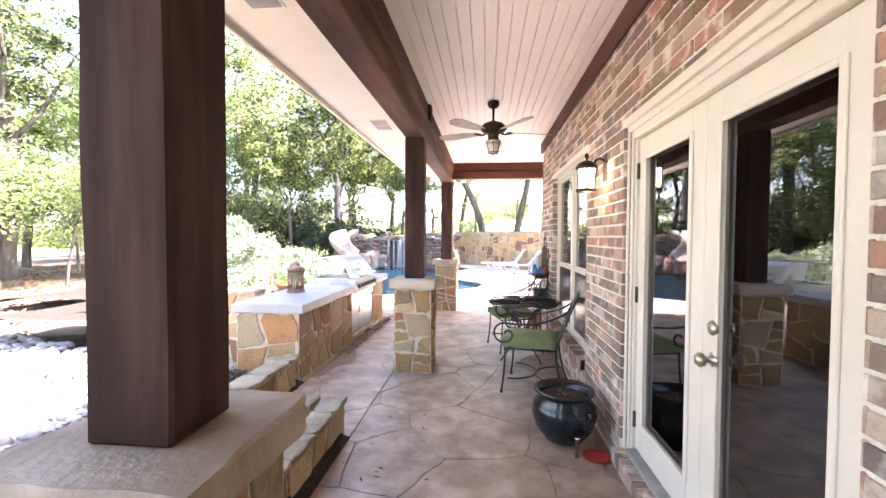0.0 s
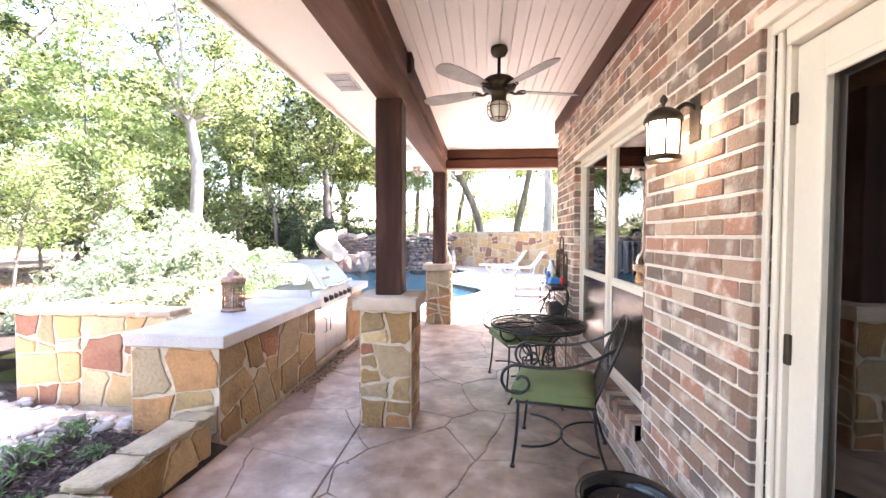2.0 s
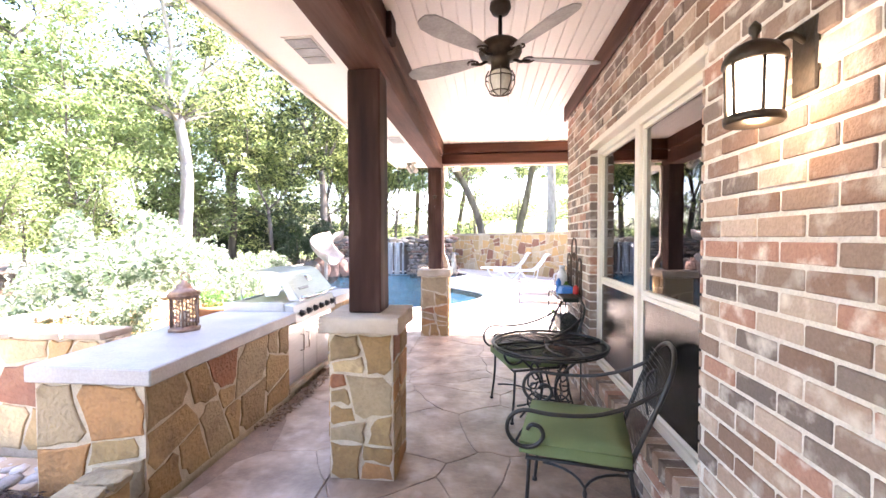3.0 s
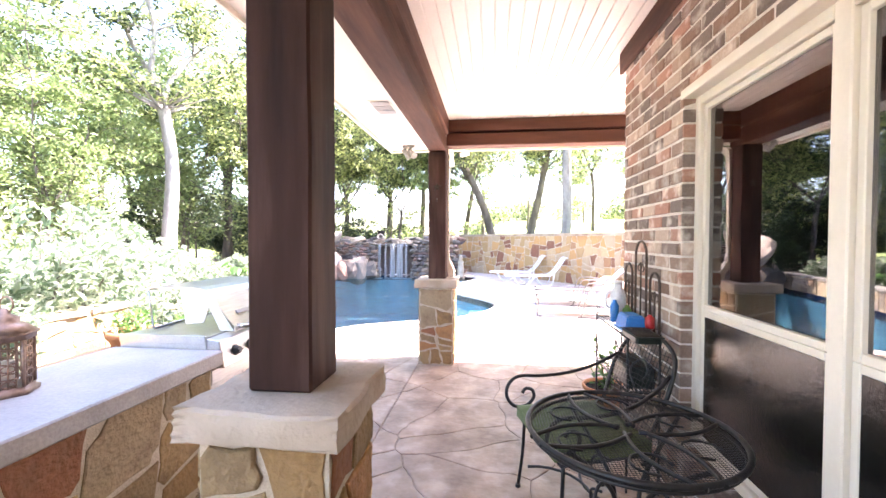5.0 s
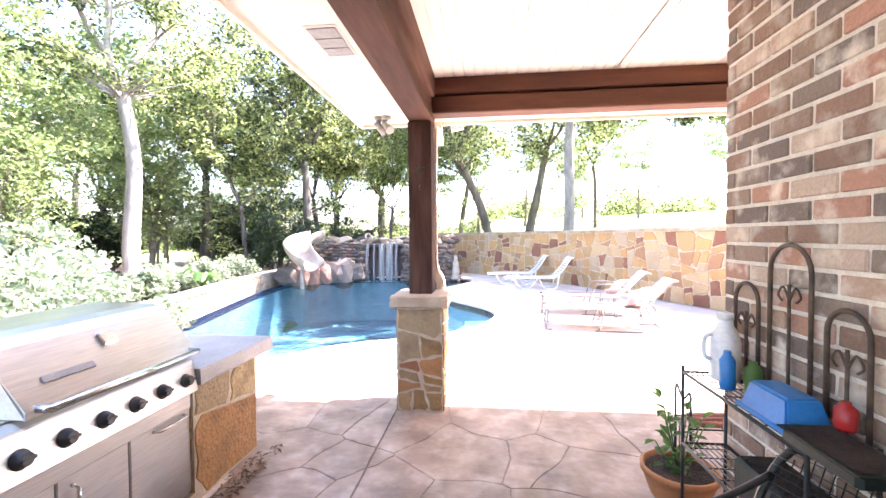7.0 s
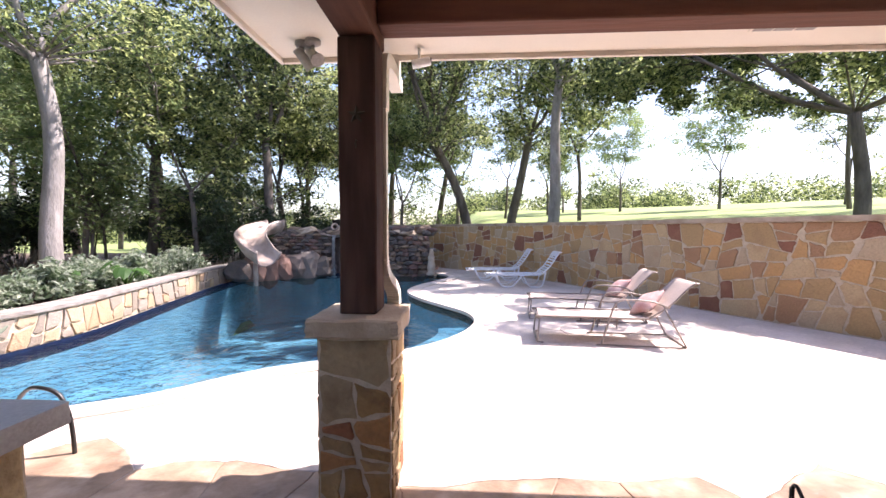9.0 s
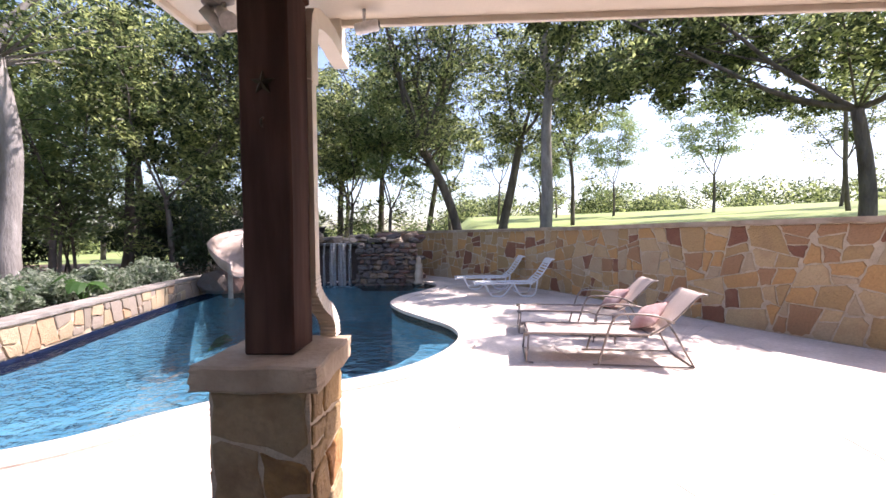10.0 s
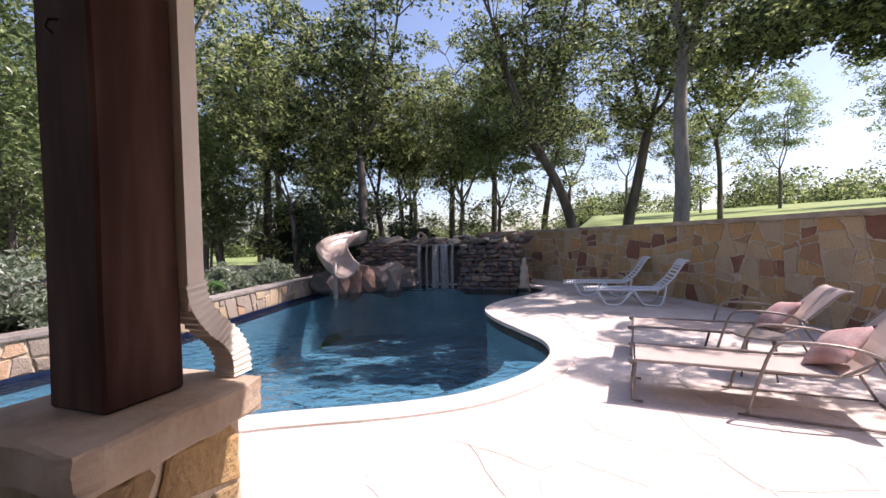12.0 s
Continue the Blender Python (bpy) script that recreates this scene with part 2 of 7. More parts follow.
SCREEN = mat("insect_screen", (0.005, 0.0045, 0.004), rough=0.22, scale=30, bump=0.1)
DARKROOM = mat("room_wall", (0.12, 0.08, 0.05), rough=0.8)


def leafmat(name, base, other, through_light=0.5):
    m = bpy.data.materials.new(name)
    m.use_nodes = True
    t = m.node_tree
    N, L = t.nodes, t.links
    p = N["Principled BSDF"]
    geo = N.new("ShaderNodeNewGeometry")
    r = N.new("ShaderNodeValToRGB")
    r.color_ramp.elements[0].position, r.color_ramp.elements[1].position = 0.3, 0.95
    r.color_ramp.elements[0].color, r.color_ramp.elements[1].color = (*other, 1), (*base, 1)
    L.new(geo.outputs["Random Per Island"], r.inputs[0])
    L.new(r.outputs[0], p.inputs["Base Color"])
    p.inputs["Roughness"].default_value = 0.36
    tr = N.new("ShaderNodeBsdfTranslucent")
    hv = N.new("ShaderNodeHueSaturation")
    hv.inputs["Value"].default_value = 1.9
    L.new(r.outputs[0], hv.inputs["Color"])
    L.new(hv.outputs[0], tr.inputs[0])
    mx = N.new("ShaderNodeMixShader")
    mx.inputs[0].default_value = through_light
    L.new(p.outputs[0], mx.inputs[1])
    L.new(tr.outputs[0], mx.inputs[2])
    L.new(mx.outputs[0], N["Material Output"].inputs[0])
    return m


GREYSTONE = mat("grey_brown_stone", (0.40, 0.33, 0.26), (0.26, 0.21, 0.165), rough=0.85, scale=5, bump=0.7, fine=40, vary=0.35, dist=0.02, spots=[(0, (0.40, 0.33, 0.26)), (0.4, (0.46, 0.35, 0.22)), (0.65, (0.28, 0.23, 0.19)), (0.85, (0.38, 0.24, 0.14))])
GREYCAP = mat("grey_cap_stone", (0.34, 0.31, 0.28), (0.20, 0.17, 0.15), wash=((0.50, 0.44, 0.36), 3, 0.5), rough=0.85, scale=3.5, bump=0.6, fine=40, dist=0.02)
LEAF = leafmat("oak_leaf", (0.33, 0.37, 0.15), (0.028, 0.046, 0.019))
LEAFY = leafmat("light_leaf", (0.23, 0.28, 0.12), (0.11, 0.155, 0.065))
LEAFD = leafmat("dark_leaf", (0.035, 0.06, 0.025), (0.018, 0.032, 0.015), 0.25)
LEAFG = leafmat("sage_leaf", (0.36, 0.39, 0.31), (0.10, 0.14, 0.08))
LEAFW = leafmat("fern_leaf", (0.16, 0.26, 0.09), (0.06, 0.11, 0.04))
BORDERCAP = mat("border_cap_stone", (0.38, 0.30, 0.18), (0.22, 0.17, 0.11), wash=((0.46, 0.40, 0.30), 3, 0.5), rough=0.9, scale=4, bump=0.8, fine=40, vary=0.18, dist=0.02)
SLATE = mat("edging_slate", (0.26, 0.23, 0.21), (0.14, 0.12, 0.11), rough=0.9, scale=5, bump=0.7, fine=40, vary=0.25, dist=0.02)
LEAFP = leafmat("pot_leaf", (0.12, 0.21, 0.06), (0.06, 0.13, 0.035))


def glassy(name, tint, rough=0.0, ior=1.45, bump=0.0, scale=3.0, extra=0.0):
    """A clear pane or water: light goes through, gloss by Fresnel."""
    m = bpy.data.materials.new(name)
    m.use_nodes = True
    t = m.node_tree
    N, L = t.nodes, t.links
    N.remove(N["Principled BSDF"])
    tr, gl, fr, mx = (N.new(k) for k in ("ShaderNodeBsdfTransparent", "ShaderNodeBsdfGlossy", "ShaderNodeFresnel", "ShaderNodeMixShader"))
    tr.inputs[0].default_value = (*tint, 1)
    gl.inputs["Roughness"].default_value = rough
    fr.inputs[0].default_value = ior
    fac = fr.outputs[0]
    if extra:
        ad = N.new("ShaderNodeMath")
        ad.operation, ad.use_clamp = "ADD", True
        ad.inputs[1].default_value = extra
        L.new(fac, ad.inputs[0])
        fac = ad.outputs[0]
    if bump:
        no = N.new("ShaderNodeTexNoise")
        no.inputs["Scale"].default_value, no.inputs["Detail"].default_value = scale, 3
        ge = N.new("ShaderNodeNewGeometry")
        L.new(ge.outputs["Position"], no.inputs[0])
        bp = N.new("ShaderNodeBump")
        bp.inputs["Strength"].default_value, bp.inputs["Distance"].default_value = bump, 0.13
        L.new(no.outputs[0], bp.inputs["Height"])
        L.new(bp.outputs[0], gl.inputs["Normal"])
        L.new(bp.outputs[0], fr.inputs["Normal"])
    L.new(fac, mx.inputs[0])
    L.new(tr.outputs[0], mx.inputs[1])
    L.new(gl.outputs[0], mx.inputs[2])
    L.new(mx.outputs[0], N["Material Output"].inputs[0])
    return m


GLASS = glassy("window_glass", (0.50, 0.50, 0.50), extra=0.15)
CLEAR = glassy("clear_glass", (0.95, 0.95, 0.93), extra=0.0)
WATER = glassy("pool_water", (0.18, 0.38, 0.50), ior=1.33, bump=1.0, scale=6.5, extra=0.03)


def glow(name, colour, strength):
    m = bpy.data.materials.new(name)
    m.use_nodes = True
    p = m.node_tree.nodes["Principled BSDF"]
    p.inputs["Base Color"].default_value = (0.8, 0.75, 0.6, 1)
    p.inputs["Emission Color"].default_value = (*colour, 1)
    p.inputs["Emission Strength"].default_value = strength
    return m


LAMPGLASS = glow("lit_frosted_glass", (1.0, 0.85, 0.6), 3.0)


# ---- plan ----
WALLX = 0.87          # face of the brick wall beside the walk
CORNER = 6.95         # where that wall turns away
POSTS = [(-0.80, 1.27), (-0.80, 4.95), (-0.80, 8.72)]
CAPZ, CEILZ, EAVEX, EAVEY = 1.02, 2.93, -1.52, 9.32
POOL = smooth_run([(-6.1, 7.6, 0), (-4.7, 8.75, 0), (-3.61, 9.5, 0), (-2.98, 9.9, 0), (-2.3, 10.6, 0), (-1.2, 11.2, 0), (-0.62, 11.65, 0), (-0.2, 12.35, 0), (-0.03, 13.1, 0), (-0.18, 13.8, 0),
                   (-0.65, 14.5, 0), (-1.2, 15.3, 0), (-1.6, 16.3, 0), (-1.45, 17.4, 0), (-1.0, 18.4, 0), (-0.72, 19.4, 0), (-1.1, 20.3, 0), (-2.2, 20.6, 0),
                   (-5.2, 20.4, 0), (-7.0, 19.6, 0), (-7.0, 17.5, 0), (-6.6, 15.5, 0), (-6.1, 13.4, 0), (-5.8, 12.0, 0), (-5.9, 10.5, 0), (-6.3, 9.0, 0)], 4, True)
WALLRUN = smooth_run([(-3.6, 24.6, 0), (-1.9, 23.2, 0), (0.4, 20.9, 0), (2.5, 18.0, 0), (4.05, 14.6, 0), (5.3, 12.4, 0), (7.2, 9.6, 0), (10.0, 7.0, 0)], 8)


def inside(x, y, run):
    hit = False
    for a, b in zip(run, run[1:] + run[:1]):
        if (a.y > y) != (b.y > y) and x < (b.x - a.x) * (y - a.y) / (b.y - a.y) + a.x:
            hit = not hit
    return hit


def near_run(x, y, run, closed=False):
    """Distance from a place in plan to a run of points."""
    best = 1e9
    p = Vector((x, y, 0))
    for a, b in (zip(run, run[1:] + run[:1]) if closed else zip(run, run[1:])):
        d = b - a
        t = max(0, min(1, (p - a).dot(d) / max(d.length_squared, 1e-9)))
        best = min(best, (p - a - d * t).length)
    return best


# ---- stone and brick pieces ----
def clip(poly, p, n):
    """The part of a plan polygon behind the line through p with normal n."""
    out = []
    for i, a in enumerate(poly):
        b = poly[(i + 1) % len(poly)]
        da, db = (a[0] - p[0]) * n[0] + (a[1] - p[1]) * n[1], (b[0] - p[0]) * n[0] + (b[1] - p[1]) * n[1]
        if da <= 0:
            out.append(a)
        if (da < 0 < db) or (db < 0 < da):
            t = da / (da - db)
            out.append((a[0] + (b[0] - a[0]) * t, a[1] + (b[1] - a[1]) * t))
    return out


def cells(w, h, size, joint, rng, squash=1.0, jitter=0.42):
    """Irregular stones that fill a w by h sheet, each shrunk by half a joint."""
    nx, ny = max(1, round(w / size)), max(1, round(h / (size * squash)))
    seeds = {}
    for j in range(-1, ny + 1):
        for i in range(-1, nx + 1):
            off = 0.5 if j % 2 else 0.0
            seeds[i, j] = ((i + 0.5 + off * 0.8 + rng.uniform(-jitter, jitter)) * w / nx, (j + 0.5 + rng.uniform(-jitter, jitter)) * h / ny)
    out = []
    weight = {k: rng.uniform(0, 0.42) * size * size * squash for k in seeds}
    gap = {k: joint * rng.uniform(0.35, 0.75) for k in seeds}
    for (i, j), s in seeds.items():
        poly = [(0, 0), (w, 0), (w, h), (0, h)]
        for a in range(-3, 4):
            for b in range(-3, 4):
                o = seeds.get((i + a, j + b))
                if o is None or o == s or len(poly) < 3:
                    continue
                d = (o[0] - s[0], o[1] - s[1])
                k = math.hypot(*d)
                n = (d[0] / k, d[1] / k)
                t = k / 2 + (weight[i, j] - weight[i + a, j + b]) / (2 * k) - gap[i, j]
                mid = (s[0] + n[0] * t, s[1] + n[1] * t)
                poly = clip(poly, mid, n)
        if len(poly) >= 3:
            area = abs(sum(a[0] * b[1] - b[0] * a[1] for a, b in zip(poly, poly[1:] + poly[:1]))) / 2
            if area > 0.12 * size * size * squash:
                out.append(poly)
    return out


def blocks(w, h, size, joint, rng, squash=0.8):
    """Blocky rubble: a sheet split again and again by slightly slanting cuts, each piece then shrunk by half a joint."""
    todo, out = [[(0, 0), (w, 0), (w, h), (0, h)]], []
    while todo:
        p = todo.pop()
        xs, ys = [q[0] for q in p], [q[1] for q in p]
        lx, ly = max(xs) - min(xs), (max(ys) - min(ys)) / squash
        if max(lx, ly) < size * rng.uniform(0.95, 1.85):
            out.append(p)
            continue
        f, tilt = rng.uniform(0.32, 0.68), rng.uniform(-0.42, 0.42)
        if lx > ly * rng.uniform(0.8, 1.1):
            at, nn = (min(xs) + lx * f, (min(ys) + max(ys)) / 2), (math.cos(tilt), math.sin(tilt))
        else:
            at, nn = ((min(xs) + max(xs)) / 2, min(ys) + (max(ys) - min(ys)) * f), (math.sin(tilt * 0.75), math.cos(tilt * 0.75))
        for s in (1, -1):
            q = clip(p, at, (nn[0] * s, nn[1] * s))
            if len(q) >= 3:
                todo.append(q)
    done = []
    for p in out:
        area = sum(a[0] * b[1] - b[0] * a[1] for a, b in zip(p, p[1:] + p[:1]))
        q = p
        for a, b in zip(p, p[1:] + p[:1]):
            e = math.hypot(b[0] - a[0], b[1] - a[1])
            if e < 1e-5 or len(q) < 3:
                continue
            n = ((b[1] - a[1]) / e, -(b[0] - a[0]) / e)
            if area < 0:
                n = (-n[0], -n[1])
            g = joint * rng.uniform(0.3, 0.8)
            q = clip(q, (a[0] - n[0] * g, a[1] - n[1] * g), n)
        # knock off one or two corners
        for _ in range(2):
            if len(q) < 3:
                break
            k = rng.randrange(len(q))
            cx, cy = sum(v[0] for v in q) / len(q), sum(v[1] for v in q) / len(q)
            d = (q[k][0] - cx, q[k][1] - cy)
            r = max(math.hypot(*d), 1e-6)
            n = (d[0] / r, d[1] / r)
            q = clip(q, (cx + d[0] * rng.uniform(0.76, 0.92), cy + d[1] * rng.uniform(0.76, 0.92)), n)
        if len(q) >= 3 and abs(sum(a[0] * b[1] - b[0] * a[1] for a, b in zip(q, q[1:] + q[:1]))) > 0.0012:
            done.append(q)
    return done


def slabpiece(poly, depth, place, rng, proud=0.4, wob=0.018):
    """A stone: its outline set on the wall, its face a little proud, its arris worn."""
    bm = B()
    cx, cy = sum(p[0] for p in poly) / len(poly), sum(p[1] for p in poly) / len(poly)
    # cut the long sides once so that the outline is less straight
    pts = []
    for a, b in zip(poly, poly[1:] + poly[:1]):
        pts.append(a)
        e = math.hypot(b[0] - a[0], b[1] - a[1])
        for f in ((0.28, 0.68) if e > 0.16 else (0.5,) if e > 0.09 else ()):
            m = (a[0] + (b[0] - a[0]) * f, a[1] + (b[1] - a[1]) * f)
            k = rng.uniform(-wob, wob * 0.2)
            r = max(math.hypot(m[0] - cx, m[1] - cy), 1e-4)
            pts.append((m[0] + (m[0] - cx) / r * k, m[1] + (m[1] - cy) / r * k))
    d = depth * (1 + rng.uniform(-proud, proud))
    size = max(math.hypot(p[0] - cx, p[1] - cy) for p in pts)
    s = 1 - min(0.3, 0.012 / size)
    back = [bm.verts.new(place(p[0], p[1], -0.02)) for p in pts]
    edge = [bm.verts.new(place(p[0], p[1], d * 0.6)) for p in pts]
    face = [bm.verts.new(place(cx + (p[0] - cx) * s, cy + (p[1] - cy) * s, d + rng.uniform(-1, 1) * depth * proud * 0.3)) for p in pts]
    n = len(pts)
    mid = bm.verts.new(place(cx, cy, d * 1.08))
    for i in range(n):
        j = (i + 1) % n
        bm.faces.new((back[i], back[j], edge[j], edge[i]))
        bm.faces.new((edge[i], edge[j], face[j], face[i]))
        bm.faces.new((face[i], face[j], mid))
    return bm


def joined(bms):
    out = B()
    for bm in bms:
        me = bpy.data.meshes.new("t")
        bm.to_mesh(me)
        bm.free()
        out.from_mesh(me)
        bpy.data.meshes.remove(me)
    return out


LATE = []


def later(f, *a, **k):
    LATE.append((f, a, k))


def face_stones(parent, name, w, h, size, place, material, seed, joint=0.02, depth=0.025, squash=0.85, limit=300, keep=None):
    """Irregular stones over a face: as parts of their own up to limit, the rest joined."""
    rng = random.Random(seed)
    polys = blocks(w, h, size, joint, rng)
    if keep:
        polys = [p for p in polys if keep(p)]
    polys.sort(key=lambda p: sum(q[0] for q in p) / len(p))
    rest = []
    for i, poly in enumerate(polys):
        bm = slabpiece(poly, depth, place, rng)
        if i < limit:
            part(name, bm, material, parent)
        else:
            rest.append(bm)
    if rest:
        part(name + "s", joined(rest), material, parent, kind="stuff")


def plane(o, u, v, n):
    o, u, v, n = Vector(o), Vector(u), Vector(v), Vector(n)
    return lambda a, b, d: o + u * a + v * b + n * d


def four_sides(parent, lo, hi, size, material, seed, sides="snew", **k):
    """Stones on the upright faces of a block: s faces -y, n faces +y, e +x, w -x."""
    w, l, h = hi[0] - lo[0], hi[1] - lo[1], hi[2] - lo[2]
    X, Y, Z = Vector((1, 0, 0)), Vector((0, 1, 0)), Vector((0, 0, 1))
    if "s" in sides:
        face_stones(parent, "stone", w, h, size, plane((lo[0], lo[1], lo[2]), X, Z, -Y), material, seed, **k)
    if "n" in sides:
        face_stones(parent, "stone", w, h, size, plane((lo[0], hi[1], lo[2]), X, Z, Y), material, seed + 1, **k)
    if "e" in sides:
        face_stones(parent, "stone", l, h, size, plane((hi[0], lo[1], lo[2]), Y, Z, X), material, seed + 2, **k)
    if "w" in sides:
        face_stones(parent, "stone", l, h, size, plane((lo[0], lo[1], lo[2]), Y, Z, -X), material, seed + 3, **k)


def rough_slab(bm, lo, hi, seed, cut=6, amp=0.012):
    """A sawn or chipped slab of stone with uneven edges."""
    rng = random.Random(seed)
    box(bm, lo, hi)
    bmesh.ops.subdivide_edges(bm, edges=bm.edges[:], cuts=cut, use_grid_fill=True)
    for v in bm.verts:
        q = noise.noise_vector(v.co * 7 + Vector((seed, 0, 0)))
        on = sum(abs(v.co[i] - lo[i]) < 1e-5 or abs(v.co[i] - hi[i]) < 1e-5 for i in range(3))
        c = (Vector(lo) + Vector(hi)) / 2
        if on >= 2:
            v.co += (c - v.co).normalized() * rng.uniform(0.3, 1) * amp
        v.co += Vector((q.x, q.y, q.z * 0.3)) * amp
    return bm


# ---- ground ----
def ground_height(x, y):
    d = near_run(x, y, WALLRUN)
    behind = y > 22 or (x > -2 and y > 12)
    if inside(x, y, POOL):
        return -1.9
    if -7.8 < x < 12 and 6.2 < y < 22.0 and behind_wall(x, y) < 0 and x > -7.4:
        return -0.30 if near_run(x, y, POOL, True) > 0.6 else -1.9
    k = behind_wall(x, y)
    if -0.5 < k < 0.55 and x > -3:
        return -0.35
    if k > 0:
        rise = min(1.0, k / 45.0)
        side = max(0.0, min(1.0, (x + 4.0) / 5.0))
        return -0.05 + side * (1.45 + 3.0 * rise)
    return -0.06 + 0.03 * noise.noise(Vector((x * 0.4, y * 0.4, 0)))


def behind_wall(x, y):
    """Metres beyond the stone wall (negative on the pool's side)."""
    best, s = 1e9, -1
    p = Vector((x, y, 0))
    for a, b in zip(WALLRUN, WALLRUN[1:]):
        d = b - a
        t = max(0, min(1, (p - a).dot(d) / d.length_squared))
        q = a + d * t
        if (p - q).length < best:
            best = (p - q).length
            s = 1 if (d.x * (p.y - a.y) - d.y * (p.x - a.x)) > 0 else -1
    return best * s


def grid_ground():
    bm = B()
    xs = [-400, -200, -120, -80, -60, -45, -35] + [-28 + i for i in range(0, 14)] + [-14 + 0.5 * i for i in range(0, 57)] + [15 + 1.5 * i for i in range(0, 14)] + [38, 45, 60, 80, 120, 200, 400]
    ys = [-300, -120, -60, -40, -25, -15] + [-10 + i for i in range(0, 12)] + [2 + 0.5 * i for i in range(0, 58)] + [31 + 1.5 * i for i in range(0, 14)] + [54, 60, 70, 85, 100, 130, 200, 400]
    rows = [[bm.verts.new((x, y, ground_height(x, y))) for x in xs] for y in ys]
    for a, b in zip(rows, rows[1:]):
        for i in range(len(xs) - 1):
            bm.faces.new((a[i], a[i + 1], b[i + 1], b[i])).smooth = True
    return bm


structure("ground", grid_ground(), GRASS, "sunlit green lawn under scattered trees")


def flat(poly, z0, z1):
    """A slab of any outline."""
    bm = B()
    lo = [bm.verts.new((p[0], p[1], z0)) for p in poly]
    hi = [bm.verts.new((p[0], p[1], z1)) for p in poly]
    n = len(poly)
    bm.faces.new(hi)
    bm.faces.new(list(reversed(lo)))
    for i in range(n):
        j = (i + 1) % n
        bm.faces.new((lo[i], lo[j], hi[j], hi[i]))
    bmesh.ops.triangulate(bm, faces=[f for f in bm.faces if len(f.verts) > 4])
    return bm


# the deck's outline: house side, then along the stone wall, then back along the pool's edge
rim = [p for p in POOL if p.x > -7]
pool_right = POOL[:69]
deck_outline = [Vector((-6.1, 7.6, 0)), Vector((-6.1, 6.9, 0)), Vector((-1.85, 6.9, 0)), Vector((-1.85, -3.0, 0)), Vector((0.85, -3.0, 0)), Vector((0.85, 7.0, 0)), Vector((12.0, 7.0, 0))]
deck_outline += [p for p in reversed(WALLRUN) if p.y > 7.2]
deck_outline += [Vector((-2.4, 21.5, 0))] + [p for p in reversed(POOL[:72])]
DECKPOLY = [(p.x, p.y) for p in deck_outline]
structure("floor", flat(DECKPOLY, -0.2, -0.012), JOINT, "stamped concrete base of patio and pool deck")


def pool_shell():
    bm = B()
    n = len(POOL)
    top = [bm.verts.new((p.x, p.y, -0.02)) for p in POOL]
    mid = [bm.verts.new((p.x, p.y, -0.20)) for p in POOL]
    lows = []
    for p in POOL:
        depth = 0.55 + 1.1 * max(0, min(1, (p.y - 10.0) / 7.0))
        lows.append(bm.verts.new((p.x, p.y, -depth)))
    for a, b in ((mid, lows),):
        for i in range(n):
            j = (i + 1) % n
            bm.faces.new((a[i], a[j], b[j], b[i]))
    bm.faces.new(lows)
    bmesh.ops.triangulate(bm, faces=[f for f in bm.faces if len(f.verts) > 4])
    bmesh.ops.delete(bm, geom=[v for v in top], context="VERTS")
    return bm


structure("pool_basin", pool_shell(), PLASTER, "blue plaster swimming pool basin")
shelf = [p for p in POOL if p.y > 10.5 and p.x > -2.4 and p.y < 13.6]
bm = B()
rows = []
for p, c in ((0.0, -0.19), (0.62, -0.19), (0.62, -0.9)):
    rows.append([])
    for i, q in enumerate(shelf):
        d = (shelf[min(i + 1, len(shelf) - 1)] - shelf[max(i - 1, 0)]).normalized()
        rows[-1].append(bm.verts.new((q.x - d.y * p, q.y + d.x * p, c)))
for a, b in zip(rows, rows[1:]):
    for i in range(len(shelf) - 1):
        bm.faces.new((a[i], a[i + 1], b[i + 1], b[i]))
structure("pool_bench", bm, PLASTER, "pale plaster bench under the water")
bm = B()
a = [bm.verts.new((p.x, p.y, -0.02)) for p in POOL]
b = [bm.verts.new((p.x, p.y, -0.20)) for p in POOL]
for i in range(len(POOL)):
    j = (i + 1) % len(POOL)
    bm.faces.new((a[i], a[j], b[j], b[i]))
structure("waterline_tile", bm, TILE, "dark blue tile band at the waterline")
bm = B()
f = bm.faces.new([bm.verts.new((p.x, p.y, -0.07)) for p in POOL])
bmesh.ops.triangulate(bm, faces=[f])
water = structure("water", bm, WATER, "rippled blue pool water")
water.visible_shadow = False
if water.data.polygons[0].normal.z < 0:
    water.data.flip_normals()

# coping along the deck side, then the raised wall along the garden side
bm = B()
run = POOL[:70]
inner, outer = [], []
for i, p in enumerate(run):
    d = (run[min(i + 1, len(run) - 1)] - run[max(i - 1, 0)]).normalized()
    nrm = Vector((d.y, -d.x, 0))
    inner.append(p - nrm * 0.03)
    outer.append(p + nrm * 0.28)
rows = []
for q, z in ((inner, -0.05), (inner, 0.012), (outer, 0.012), (outer, -0.05)):
    rows.append([bm.verts.new((p.x, p.y, z)) for p in q])
for a, b in zip(rows, rows[1:] + rows[:1]):
    for i in range(len(run) - 1):
        bm.faces.new((a[i], a[i + 1], b[i + 1], b[i]))
coping = structure("pool_coping", bm, DECK, "smooth concrete coping round the pool")

GARDENWALL = smooth_run([(-5.5, 20.9, 0), (-7.3, 19.6, 0), (-7.3, 17.5, 0), (-6.9, 15.5, 0), (-6.4, 13.4, 0), (-6.1, 12.0, 0), (-6.2, 10.5, 0), (-6.5, 9.0, 0), (-6.6, 7.6, 0)], 5)


